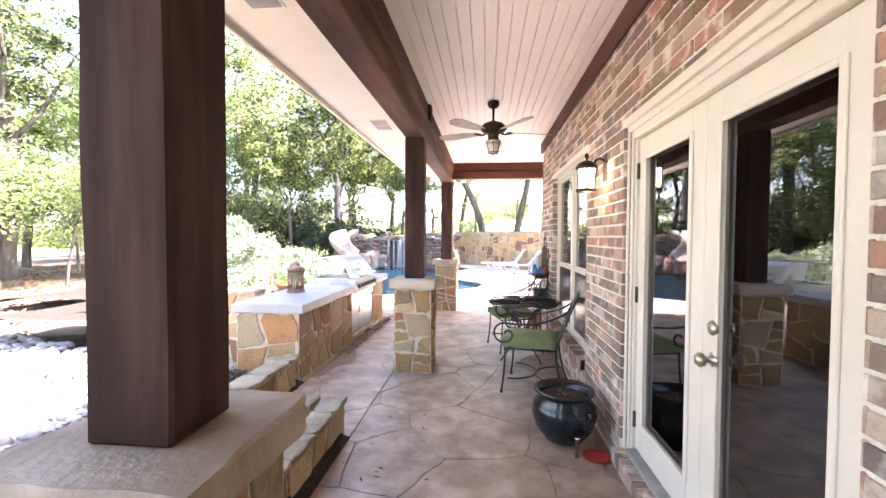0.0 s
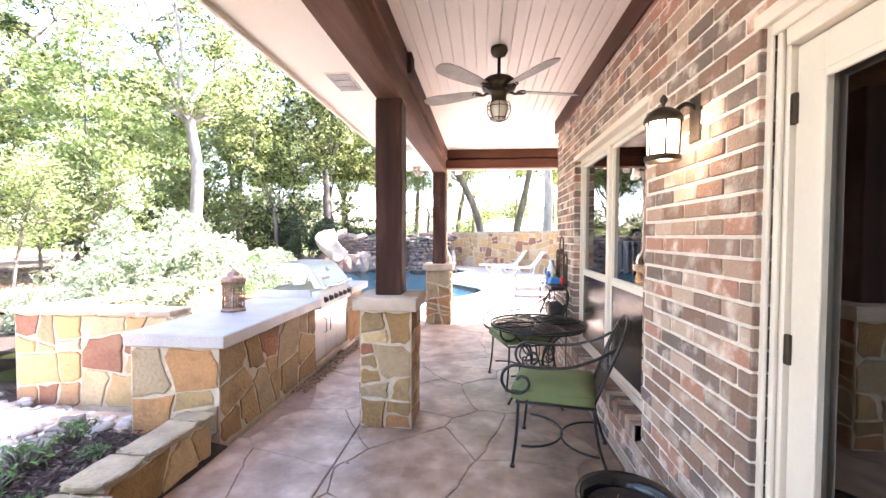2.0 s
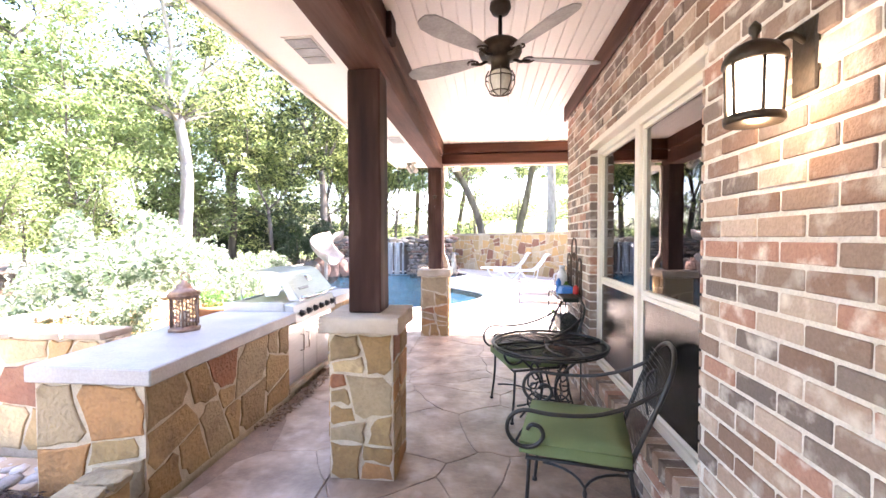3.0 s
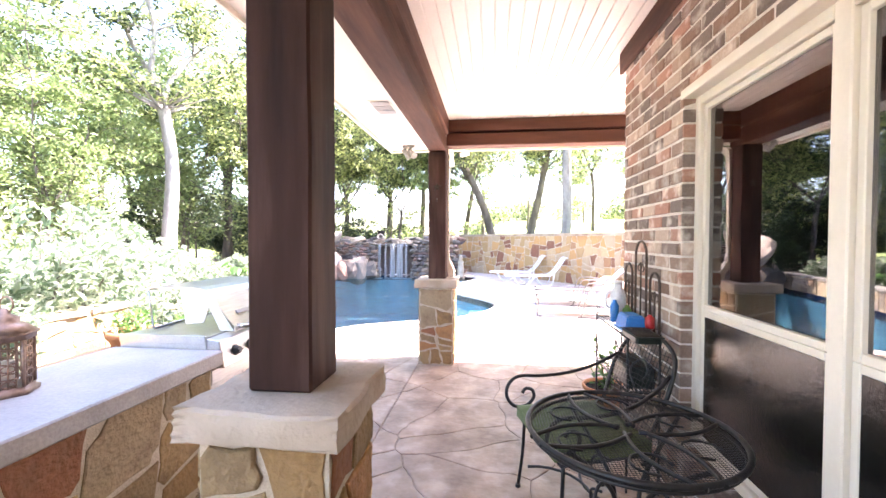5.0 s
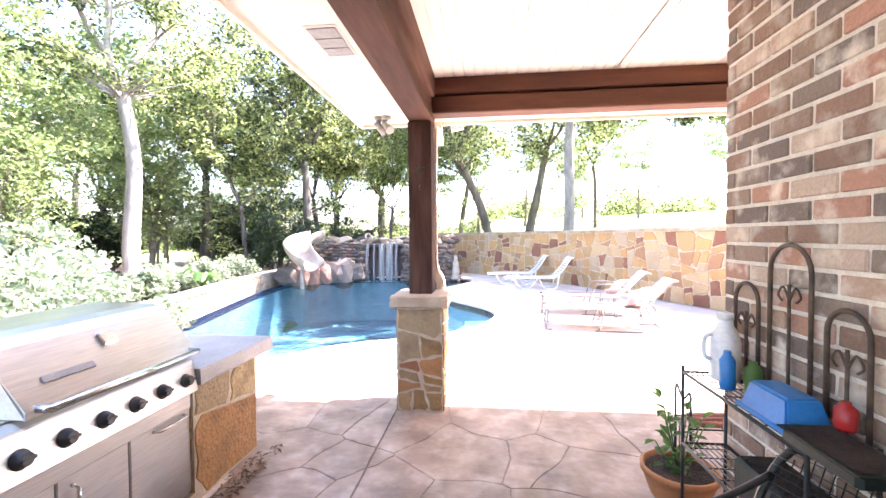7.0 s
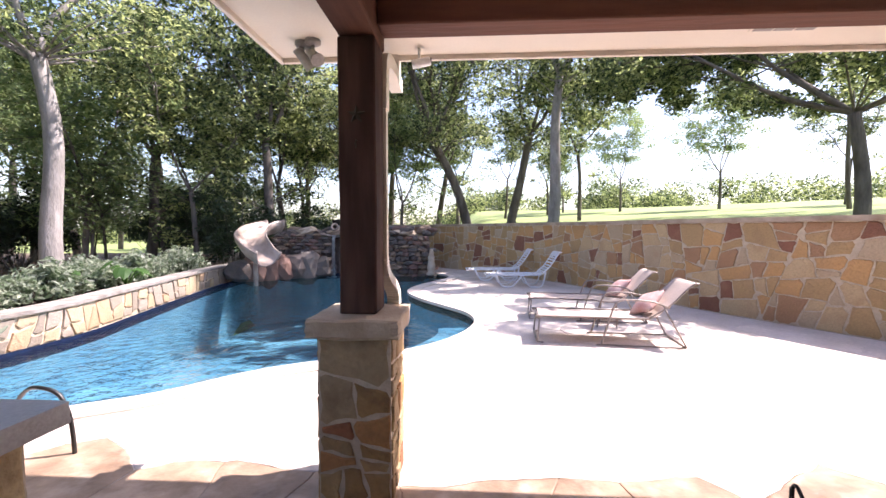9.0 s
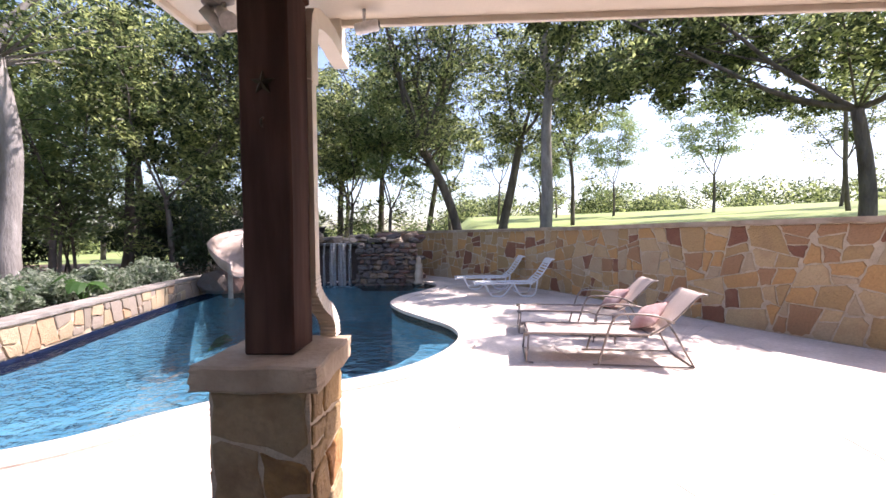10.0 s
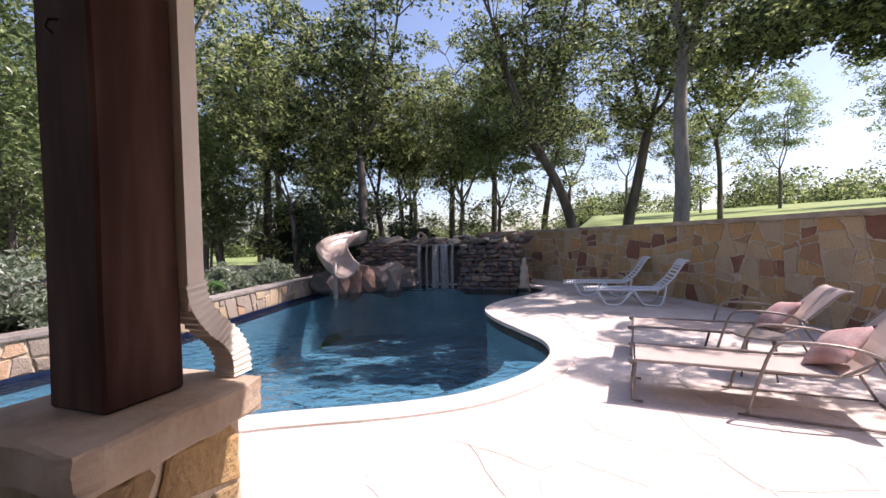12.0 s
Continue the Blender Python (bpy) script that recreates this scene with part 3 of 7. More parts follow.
def run_place(run, side=1, base=0.0):
    """Maps along-the-run and height onto a curved wall's face; side 1 is to its right."""
    lens = [0]
    for a, b in zip(run, run[1:]):
        lens.append(lens[-1] + (b - a).length)

    def place(s, z, d):
        i = 0
        while i < len(run) - 2 and lens[i + 1] < s:
            i += 1
        a, b = run[i], run[i + 1]
        t = (s - lens[i]) / max(lens[i + 1] - lens[i], 1e-6)
        q = a.lerp(b, t)
        e = (b - a).normalized()
        nn = Vector((e.y, -e.x, 0)) * side
        return Vector((q.x, q.y, base + z)) + nn * d
    return place, lens[-1]


def run_wall(bm, run, thick, z0, z1, side=1, over=0.0):
    """A curved wall: its face on the run, its body on the other side."""
    A, C = [], []
    for i, p in enumerate(run):
        d = (run[min(i + 1, len(run) - 1)] - run[max(i - 1, 0)]).normalized()
        nrm = Vector((d.y, -d.x, 0)) * side
        A.append(p + nrm * over)
        C.append(p - nrm * (thick + over))
    rows = [[bm.verts.new((p.x, p.y, z)) for p in q] for q, z in ((A, z0), (A, z1), (C, z1), (C, z0))]
    for a, b in zip(rows, rows[1:] + rows[:1]):
        for i in range(len(run) - 1):
            bm.faces.new((a[i], a[i + 1], b[i + 1], b[i]))
    for k in (0, -1):
        bm.faces.new([r[k] for r in rows])
    return bm


wall = thing("garden_wall", (1.0, 20, 0), "tall curved rubble stone garden wall with thick pale joints", "wall")
wall.matrix_world = Matrix()
part("core", run_wall(B(), WALLRUN, 0.35, -0.3, 1.62, 1), STONEBED, wall, "pale mortar core")
part("coping", run_wall(B(), WALLRUN, 0.35, 1.62, 1.70, 1, 0.05), CAPSTONE, wall, "weathered flat coping stones")
pl, length = run_place(WALLRUN, 1)
later(face_stones, wall, "stone", length, 1.62, 0.38, pl, WALLSTONE, 13, joint=0.015, depth=0.014)

low = thing("pool_side_wall", Matrix(), "low raised stone wall with flat caps beside the pool", "wall")
part("core", run_wall(B(), GARDENWALL, 0.3, -0.3, 0.36, -1), STONEBED, low)
part("coping", run_wall(B(), GARDENWALL, 0.3, 0.36, 0.41, -1, 0.05), GREYCAP, low, "flat grey cap stones")
pl2, length2 = run_place(GARDENWALL, -1, -0.1)
later(face_stones, low, "stone", length2, 0.44, 0.34, pl2, GREYSTONE, 12, joint=0.02)


# floor pieces
def wavy(q):
    """A flagstone's outline with edges that wander; neighbours wander alike."""
    out = []
    for a, b in zip(q, q[1:] + q[:1]):
        k = max(1, int(math.hypot(b[0] - a[0], b[1] - a[1]) / 0.07))
        for i in range(k):
            x, y = a[0] + (b[0] - a[0]) * i / k, a[1] + (b[1] - a[1]) * i / k
            v, w = noise.noise_vector(Vector((x * 3.2, y * 3.2, 1.7))), noise.noise_vector(Vector((x * 11, y * 11, 4.1)))
            f = min(1.0, abs(x + 1.0145) / 0.12) if y < 8.8 else 1.0
            out.append((x + (v.x * 0.055 + w.x * 0.013) * f, y + (v.y * 0.055 + w.y * 0.013)))
    return out


def floor_pieces():
    rng = random.Random(5)
    slab = bpy.data.objects["floor"]
    W, H = 16.2, 28.0
    polys = cells(W, H, 0.62, 0.0055, rng, 1.0, 0.44)
    near, far = [], []
    for p in polys:
        q = [(x - 6.1, y - 3.0) for x, y in p]
        if not all(inside(x, y, deck_outline) for x, y in q):
            c = (sum(a[0] for a in q) / len(q), sum(a[1] for a in q) / len(q))
            if c[1] > 7.2 or not inside(c[0], c[1], deck_outline):
                continue
            for pt, nn in (((-1.85, 0), (-1, 0)), ((0.86, 0), (1, 0))):
                q = clip(q, pt, nn)
            if len(q) < 3:
                continue
        cx, cy = sum(a[0] for a in q) / len(q), sum(a[1] for a in q) / len(q)
        if min(near_run(x, y, POOL, True) for x, y in q) < 0.27:
            continue
        # pieces past the roof's shade edge get the paler sunlit tone
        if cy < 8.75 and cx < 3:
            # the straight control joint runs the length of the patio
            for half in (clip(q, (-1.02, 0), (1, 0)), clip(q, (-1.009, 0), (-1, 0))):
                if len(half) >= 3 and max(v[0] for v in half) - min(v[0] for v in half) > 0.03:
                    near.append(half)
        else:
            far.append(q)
    near.sort(key=lambda q: abs(q[0][1] - 5))
    rest = []
    for i, q in enumerate(near + far):
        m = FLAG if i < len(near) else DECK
        bm = slabpiece(wavy(q) if i < 420 else q, 0.006, lambda a, b, d: Vector((a, b, -0.008 + d)), rng, 0.2, 0.004 if i < 420 else 0.02)
        if i < 260:
            part("flagstone", bm, m, slab)
        else:
            rest.append((m, bm))
    for m, nm in ((FLAG, "patio_flagstones"), (DECK, "deck_flagstones")):
        g = [bm for mm, bm in rest if mm is m]
        if g:
            part(nm, joined(g), m, slab, kind="stuff")


later(floor_pieces)
# a fringe of plain concrete under the cut pieces
fringe = [(-6.1, 7.6), (-6.1, 6.9), (-1.86, 6.9), (-1.86, 8.95), (12.0, 8.95)] + [(p.x, p.y) for p in reversed(WALLRUN) if p.y > 9.1] + [(-2.4, 21.5)] + [(p.x, p.y) for p in reversed(POOL[:72])]
structure("floor_topping", flat(fringe, -0.0115, -0.008), DECK, "stamped concrete topping in the sunlit tone")


# ---- brick house wall ----
WIN = (4.12, 5.98, 0.40, 2.25)
DOOR = (1.40, 3.15, 0.10, 2.19)
CO, BL = 0.0785, 0.215


def house_wall():
    wall = structure("wall_house", wall_core(), MORTAR, "brick house wall with pale mortar joints")
    rng = random.Random(21)
    meshes = {}
    made = []
    for side in ("west", "north"):
        for c in range(int(2.9 / CO) + 1):
            z = c * CO + 0.004
            s = -3.0 if side == "west" else WALLX
            end = CORNER if side == "west" else 12.0
            s += (BL / 2 if c % 2 else 0) - BL
            while s < end:
                a, b = s, s + BL - 0.013
                s += BL
                a, b = max(a, -3.0 if side == "west" else WALLX + 0.0), min(b, end)
                if b - a < 0.03:
                    continue
                spans = [(a, b)]
                if side == "west":
                    for y0, y1, z0, z1 in (WIN, DOOR):
                        if z0 - 0.03 < z + CO / 2 < z1:
                            nxt = []
                            for p, q in spans:
                                if q <= y0 or p >= y1:
                                    nxt.append((p, q))
                                else:
                                    if p < y0:
                                        nxt.append((p, y0))
                                    if q > y1:
                                        nxt.append((y1, q))
                            spans = nxt
                for p, q in spans:
                    if q - p > 0.03 and z < 2.86:
                        made.append((side, p, q, z))
    made.sort(key=lambda m: (m[0] != "west", abs(m[1] - 4.2)))
    rest = []
    for i, (side, p, q, z) in enumerate(made):
        key = (side, round(q - p, 2), i % 3)
        dd = rng.uniform(-0.003, 0.003)
        if key not in meshes:
            bm = B()
            ln = key[1]
            if side == "west":
                box(bm, (-0.006, 0, 0), (0.09, ln, CO - 0.0145), 0.004)
            else:
                box(bm, (0, -0.09, 0), (ln, 0.006, CO - 0.0145), 0.004)
            for v in bm.verts:
                v.co += Vector((rng.uniform(-1, 1), rng.uniform(-1, 1), rng.uniform(-1, 1))) * 0.0018
            me = bpy.data.meshes.new("brick")
            bmesh.ops.recalc_face_normals(bm, faces=bm.faces)
            bm.to_mesh(me)
            bm.free()
            me.materials.append(BRICK)
            meshes[key] = me
        loc = (WALLX - dd - 0.001, p, z) if side == "west" else (p, CORNER + dd + 0.001, z)
        if i < 300:
            ob = new("brick", meshes[key])
            ob.parent = wall
            ob.location = loc
        else:
            rest.append((meshes[key], loc))
    big = B()
    vs, fs = [], []
    for me, loc in rest:
        o = len(vs)
        vs += [(v.co.x + loc[0], v.co.y + loc[1], v.co.z + loc[2]) for v in me.vertices]
        fs += [[o + k for k in pl.vertices] for pl in me.polygons]
    big.free()
    me = bpy.data.meshes.new("bricks")
    me.from_pydata(vs, [], fs)
    me.materials.append(BRICK)
    ob = new("bricks", me)
    ob.parent = wall
    tagged(ob, kind="stuff")
    # jamb returns of the openings
    for y, sgn in ((WIN[0], 1), (WIN[1], -1), (DOOR[0], 1), (DOOR[1], -1)):
        z0, z1 = (WIN[2], WIN[3]) if y in WIN else (DOOR[2], DOOR[3])
        bm = B()
        c = math.ceil(z0 / CO)
        while (c + 1) * CO < z1 + 0.02:
            box(bm, (WALLX - 0.006, y - 0.008, c * CO + 0.004), (WALLX + 0.098, y + 0.008, (c + 1) * CO - 0.008), 0.003)
            c += 1
        part("jamb_bricks", bm, BRICK, wall, kind="stuff")
    # rowlock sills
    for y0, y1, z in ((WIN[0], WIN[1], WIN[2]), (DOOR[0], DOOR[1], DOOR[2])):
        y = y0
        while y < y1 - 0.04:
            bm = box(B(), (WALLX - 0.05, y, z - 0.11), (WALLX + 0.10, y + 0.066, z - 0.01), 0.004, None)
            part("sill_brick", bm, BRICK, wall)
            y += 0.0775
        structure("sill_bed", box(B(), (WALLX - 0.04, y0, z - 0.106), (WALLX + 0.10, y1, z - 0.016)), MORTAR, "mortar bed of a brick sill")


def wall_core():
    """The wall's body, with the openings cut through."""
    bm = B()
    x0, x1 = WALLX, WALLX + 0.28
    ys = [-3.0, DOOR[0], DOOR[1], WIN[0], WIN[1], CORNER]
    zt = 2.95
    box(bm, (x0, ys[0], -0.2), (x1, ys[1], zt))
    box(bm, (x0, ys[1], DOOR[3]), (x1, ys[2], zt))
    box(bm, (x0, ys[1], -0.2), (x1, ys[2], DOOR[2] - 0.11))
    box(bm, (x0, ys[2], -0.2), (x1, ys[3], zt))
    box(bm, (x0, ys[3], WIN[3]), (x1, ys[4], zt))
    box(bm, (x0, ys[3], -0.2), (x1, ys[4], WIN[2] - 0.11))
    box(bm, (x0, ys[4], -0.2), (x1, ys[5], zt))
    box(bm, (x1, CORNER - 0.28, -0.2), (12.0, CORNER, zt))
    return bm


later(house_wall)
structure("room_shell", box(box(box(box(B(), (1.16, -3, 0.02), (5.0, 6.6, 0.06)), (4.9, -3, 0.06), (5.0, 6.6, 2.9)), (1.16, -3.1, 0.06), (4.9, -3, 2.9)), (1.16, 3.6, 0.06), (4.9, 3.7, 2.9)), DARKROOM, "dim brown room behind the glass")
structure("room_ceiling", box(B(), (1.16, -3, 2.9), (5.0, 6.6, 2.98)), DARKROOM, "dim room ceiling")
for y0, y1, z in ((WIN[0], WIN[1], WIN[3]), (DOOR[0], DOOR[1], DOOR[3])):
    structure("trim", box(B(), (WALLX - 0.012, y0 - 0.02, z - 0.004), (WALLX + 0.1, y1 + 0.02, z + 0.045), 0.004), CREAM, "cream lintel trim")

# french doors
door = new("door_1")
door.location = (WALLX + 0.09, (DOOR[0] + DOOR[1]) / 2, DOOR[2])
tagged(door, "closed cream french doors with tall glass panes", kind="structure")
HW, HH = (DOOR[1] - DOOR[0]) / 2, DOOR[3] - DOOR[2]
bm = B()
box(bm, (-0.06, -HW, 0), (0.1, -HW + 0.055, HH), 0.006)
box(bm, (-0.04, HW - 0.062, 0), (0.1, HW - 0.03, HH), 0.006)
box(bm, (-0.06, HW - 0.052, 0), (-0.04, HW - 0.03, HH), 0.006)
box(bm, (-0.06, -HW + 0.07, HH - 0.09), (0.1, HW - 0.07, HH), 0.006)
box(bm, (-0.075, -HW, 0.0), (-0.06, -HW + 0.03, HH), 0.004)
box(bm, (-0.075, HW - 0.03, 0.0), (-0.06, HW, HH), 0.004)
box(bm, (-0.075, -HW + 0.03, HH - 0.04), (-0.06, HW - 0.03, HH), 0.004)
part("door_frame", bm, CREAM, door, "cream painted frame")
part("threshold", box(B(), (-0.08, -HW + 0.07, 0.0), (0.1, HW - 0.07, 0.03), 0.006), VENT, door, "metal threshold")
for k, (a, b) in enumerate(((-0.815, 0.008), (0.016, 0.808))):
    leaf_ = B()
    z0, z1, st = 0.035, HH - 0.093, 0.118
    box(leaf_, (-0.02, a, z0), (0.025, a + st, z1), 0.005)
    box(leaf_, (-0.02, b - st, z0), (0.025, b, z1), 0.005)
    box(leaf_, (-0.02, a + st, z0), (0.025, b - st, z0 + 0.19), 0.005)
    box(leaf_, (-0.02, a + st, z1 - 0.13), (0.025, b - st, z1), 0.005)
    # raised bead round the glass
    for q in (((-0.032, a + st - 0.015, z0 + 0.175), (-0.019, a + st + 0.012, z1 - 0.115)), ((-0.032, b - st - 0.012, z0 + 0.175), (-0.019, b - st + 0.015, z1 - 0.115)),
              ((-0.032, a + st + 0.012, z0 + 0.175), (-0.019, b - st - 0.012, z0 + 0.202)), ((-0.032, a + st + 0.012, z1 - 0.142), (-0.019, b - st - 0.012, z1 - 0.115))):
        box(leaf_, *q, 0.004)
    dl = part("door_leaf", leaf_, CREAM, door, "cream stile and rail leaf")
    g = part("pane", box(B(), (0.0, a + st + 0.001, z0 + 0.191), (0.006, b - st - 0.001, z1 - 0.131)), GLASS, dl, "reflecting glass pane")
    g.visible_shadow = False
    blind = B()
    for i in range(22):
        z = z0 + 0.30 + i * 0.075
        box(blind, (-0.004, a + st + 0.02, -0.028), (0.004, b - st - 0.02, 0.028), 0, Matrix.Translation((0.085, 0, z)) @ Matrix.Rotation(radians(55), 4, "Y"))
    if k == 1:
        part("shutter_slats", blind, mat("shutter_wood", (0.30, 0.20, 0.14), rough=0.5), dl, "dark plantation shutter slats")
    for z in (0.22, 1.02, 1.80):
        y = b - 0.002 if k else a + 0.002
        part("hinge", box(B(), (-0.034, y - 0.012, z - 0.05), (-0.018, y + 0.012, z + 0.05), 0.003), BRONZE, dl, "bronze hinge")
BRASS = mat("antique_brass", (0.50, 0.44, 0.34), rough=0.3, metal=0.9, scale=20, bump=0.05)
MX = Matrix.Rotation(radians(-90), 4, "Y")
for z, prof, lab in ((0.87, [(0.034, 0), (0.034, 0.008), (0.014, 0.014), (0.012, 0.035), (0.028, 0.045), (0.031, 0.062), (0.020, 0.075), (0.001, 0.078)], "door_knob"),
                     (1.005, [(0.032, 0), (0.032, 0.012), (0.024, 0.022), (0.001, 0.024)], "deadbolt")):
    bm = lathe(B(), prof, 20)
    bmesh.ops.transform(bm, matrix=Matrix.Translation((-0.022, -0.095, z)) @ MX, verts=bm.verts)
    part(lab, bm, BRASS, door, "aged brass " + lab.replace("_", " "))

# double window, each light a reflecting upper sash over a dark screened lower one
win = new("window_1")
win.location = (WALLX + 0.075, (WIN[0] + WIN[1]) / 2, WIN[2])
tagged(win, "cream twin sash window with insect screens below", kind="structure")
HW, HH = (WIN[1] - WIN[0]) / 2, WIN[3] - WIN[2]
bm = B()
for a, b in ((-HW, -HW + 0.05), (HW - 0.05, HW), (-0.035, 0.035)):
    box(bm, (-0.02, a, 0), (0.08, b, HH), 0.005)
for a, b in ((-HW + 0.05, -0.035), (0.035, HW - 0.05)):
    box(bm, (-0.02, a, 0), (0.08, b, 0.05), 0.005)
    box(bm, (-0.02, a, HH - 0.05), (0.08, b, HH), 0.005)
part("window_frame", bm, CREAM, win, "cream painted frame")
for a, b in ((-HW + 0.052, -0.037), (0.037, HW - 0.052)):
    mid = 0.735
    for z0, z1 in ((0.052, mid), (mid + 0.001, HH - 0.052)):
        s = B()
        box(s, (0.0, a, z0), (0.035, a + 0.03, z1), 0.003)
        box(s, (0.0, b - 0.03, z0), (0.035, b, z1), 0.003)
        box(s, (0.0, a + 0.03, z0), (0.035, b - 0.03, z0 + 0.03), 0.003)
        box(s, (0.0, a + 0.03, z1 - 0.03), (0.035, b - 0.03, z1), 0.003)
        so = part("sash", s, CREAM, win, "cream sash")
        g = part("pane", box(B(), (0.018, a + 0.031, z0 + 0.031), (0.022, b - 0.031, z1 - 0.031)), GLASS, so, "reflecting glass pane")
        g.visible_shadow = False
        if z0 < 0.1:
            part("screen", box(B(), (0.004, a + 0.031, z0 + 0.031), (0.006, b - 0.031, z1 - 0.031)), SCREEN, so, "dark insect screen")
    bl = B()
    for i in range(20):
        z = mid + 0.06 + i * 0.05
        if z < HH - 0.08:
            box(bl, (-0.003, a + 0.03, -0.02), (0.003, b - 0.03, 0.02), 0, Matrix.Translation((0.14, 0, z)) @ Matrix.Rotation(radians(60), 4, "Y"))
    part("blind", bl, mat("blind_wood", (0.11, 0.07, 0.05), rough=0.5), win, "dark slatted blind")

# ---- patio roof ----
bm = B()
y0, y1 = -3.0, 8.62
x = -0.66
while x < WALLX + 0.01:
    box(bm, (x, y0, CEILZ), (min(x + 0.083, WALLX + 0.02), y1, CEILZ + 0.02), 0.003)
    x += 0.0895
box(bm, (-0.66, y0, CEILZ + 0.012), (WALLX, y1, CEILZ + 0.03))
x = WALLX
while x < 12:
    box(bm, (x, CORNER, CEILZ), (x + 0.083, y1, CEILZ + 0.02), 0.003)
    x += 0.0895
box(bm, (WALLX, CORNER, CEILZ + 0.012), (12.0, y1, CEILZ + 0.03))
structure("ceiling", bm, CEIL, "white painted beadboard patio ceiling")
# soffit outside the beams, and its boards
bm = B()
box(bm, (EAVEX, -3.0, 2.735), (-0.92, 8.78, 2.755))
box(bm, (EAVEX, 8.78, 2.735), (12.0, EAVEY, 2.755))
structure("soffit", bm, CREAM, "cream painted soffit")
bm = B()
box(bm, (EAVEX - 0.03, -3.0, 2.70), (EAVEX, EAVEY + 0.03, 2.92), 0.004)
box(bm, (EAVEX, EAVEY, 2.70), (12.0, EAVEY + 0.03, 2.92), 0.004)
structure("fascia", bm, CREAM, "cream fascia board")
bm = B()
A_ = [bm.verts.new(p) for p in ((EAVEX - 0.06, -3, 2.93), (EAVEX - 0.06, EAVEY + 0.06, 2.93), (12, EAVEY + 0.06, 2.93), (12, 3.5, 5.8), (4.3, 3.5, 5.8), (4.3, -3, 5.8))]
bm.faces.new((A_[0], A_[1], A_[4], A_[5]))
bm.faces.new((A_[1], A_[2], A_[3], A_[4]))
B_ = [bm.verts.new(v.co + Vector((0, 0, 0.05))) for v in A_]
bm.faces.new((B_[5], B_[4], B_[1], B_[0]))
bm.faces.new((B_[4], B_[3], B_[2], B_[1]))
for i in range(6):
    j = (i + 1) % 6
    bm.faces.new((A_[i], A_[j], B_[j], B_[i]))
structure("roof", bm, mat("shingle", (0.16, 0.14, 0.12), rough=0.95, scale=4, bump=0.8), "grey shingle roof")
structure("wall_back", box(B(), (-1.9, -3.3, -0.2), (12, -3.0, 5.9)), CREAM, "plain wall that closes the patio behind")
structure("wall_side_back", box(B(), (4.3, -3.0, 2.98), (12, 3.5, 5.8)), CREAM, "plain upper storey wall")

for lo, hi, nm, mt, lab in (((-0.90, -3.0, 2.56), (-0.69, 8.86, 2.75), "beam", STAINH, "dark stained timber beam along the patio"),
                            ((-0.86, -3.0, 2.752), (-0.655, 8.60, 2.94), "beam", STAINH, "upper stained timber of the long beam"),
                            ((-0.688, 8.64, 2.625), (12.0, 8.82, 2.775), "beam", STAINX, "red brown stained cross beam"),
                            ((-0.70, 8.62, 2.79), (12.0, 8.84, 2.95), "beam", STAINX, "upper stained cross beam"),
                            ((0.828, -3.0, 2.765), (WALLX - 0.012, CORNER + 0.04, 2.928), "trim_board", STAINH, "brown stained trim along the brick wall")):
    bm = box(B(), lo, hi, 0.008)
    structure(nm, bm, mt, lab)


def pier(x, y, seed):
    w = 0.20
    p = thing("stone_pier", (x, y, 0), "rubble stone pier with a thick chipped cap, carrying a timber post", "pier", "piers along the patio")
    part("core", box(B(), (-w, -w, -0.1), (w, w, CAPZ - 0.10)), STONEBED, p, "pale mortar core")
    later(four_sides, p, (-w, -w, 0), (w, w, CAPZ - 0.11), 0.225, STONE, seed, joint=0.013, depth=0.011)
    part("cap", rough_slab(B(), (-0.255, -0.255, CAPZ - 0.105), (0.255, 0.255, CAPZ), seed, 8, 0.016), CAPSTONE, p, "rough beige limestone cap")
    q = thing("timber_post", (x, y, CAPZ), "dark stained square timber post on a stone pier", "post", "timber posts")
    bm = B()
    box(bm, (-0.105, -0.105, 0.0), (0.105, 0.105, 2.56 - CAPZ), 0.008)
    bmesh.ops.subdivide_edges(bm, edges=[e for e in bm.edges if e.calc_length() > 1], cuts=12, use_grid_fill=True)
    for v in bm.verts:
        v.co += noise.noise_vector(v.co * 3 + Vector((seed, 0, 0))) * 0.003 * Vector((1, 1, 0)).length
    for v in bm.verts:
        v.co.z = max(0, min(2.56 - CAPZ, v.co.z))
    part("post", bm, STAIN, q)
    return p, q


for i, (x, y) in enumerate(POSTS):
    pier(x, y, 31 + 10 * i)
structure("post_head", box(B(), (-0.62, 4.86, 2.752), (-0.655, 5.0, 2.92), 0.006), STAIN, "dark stained post head block")


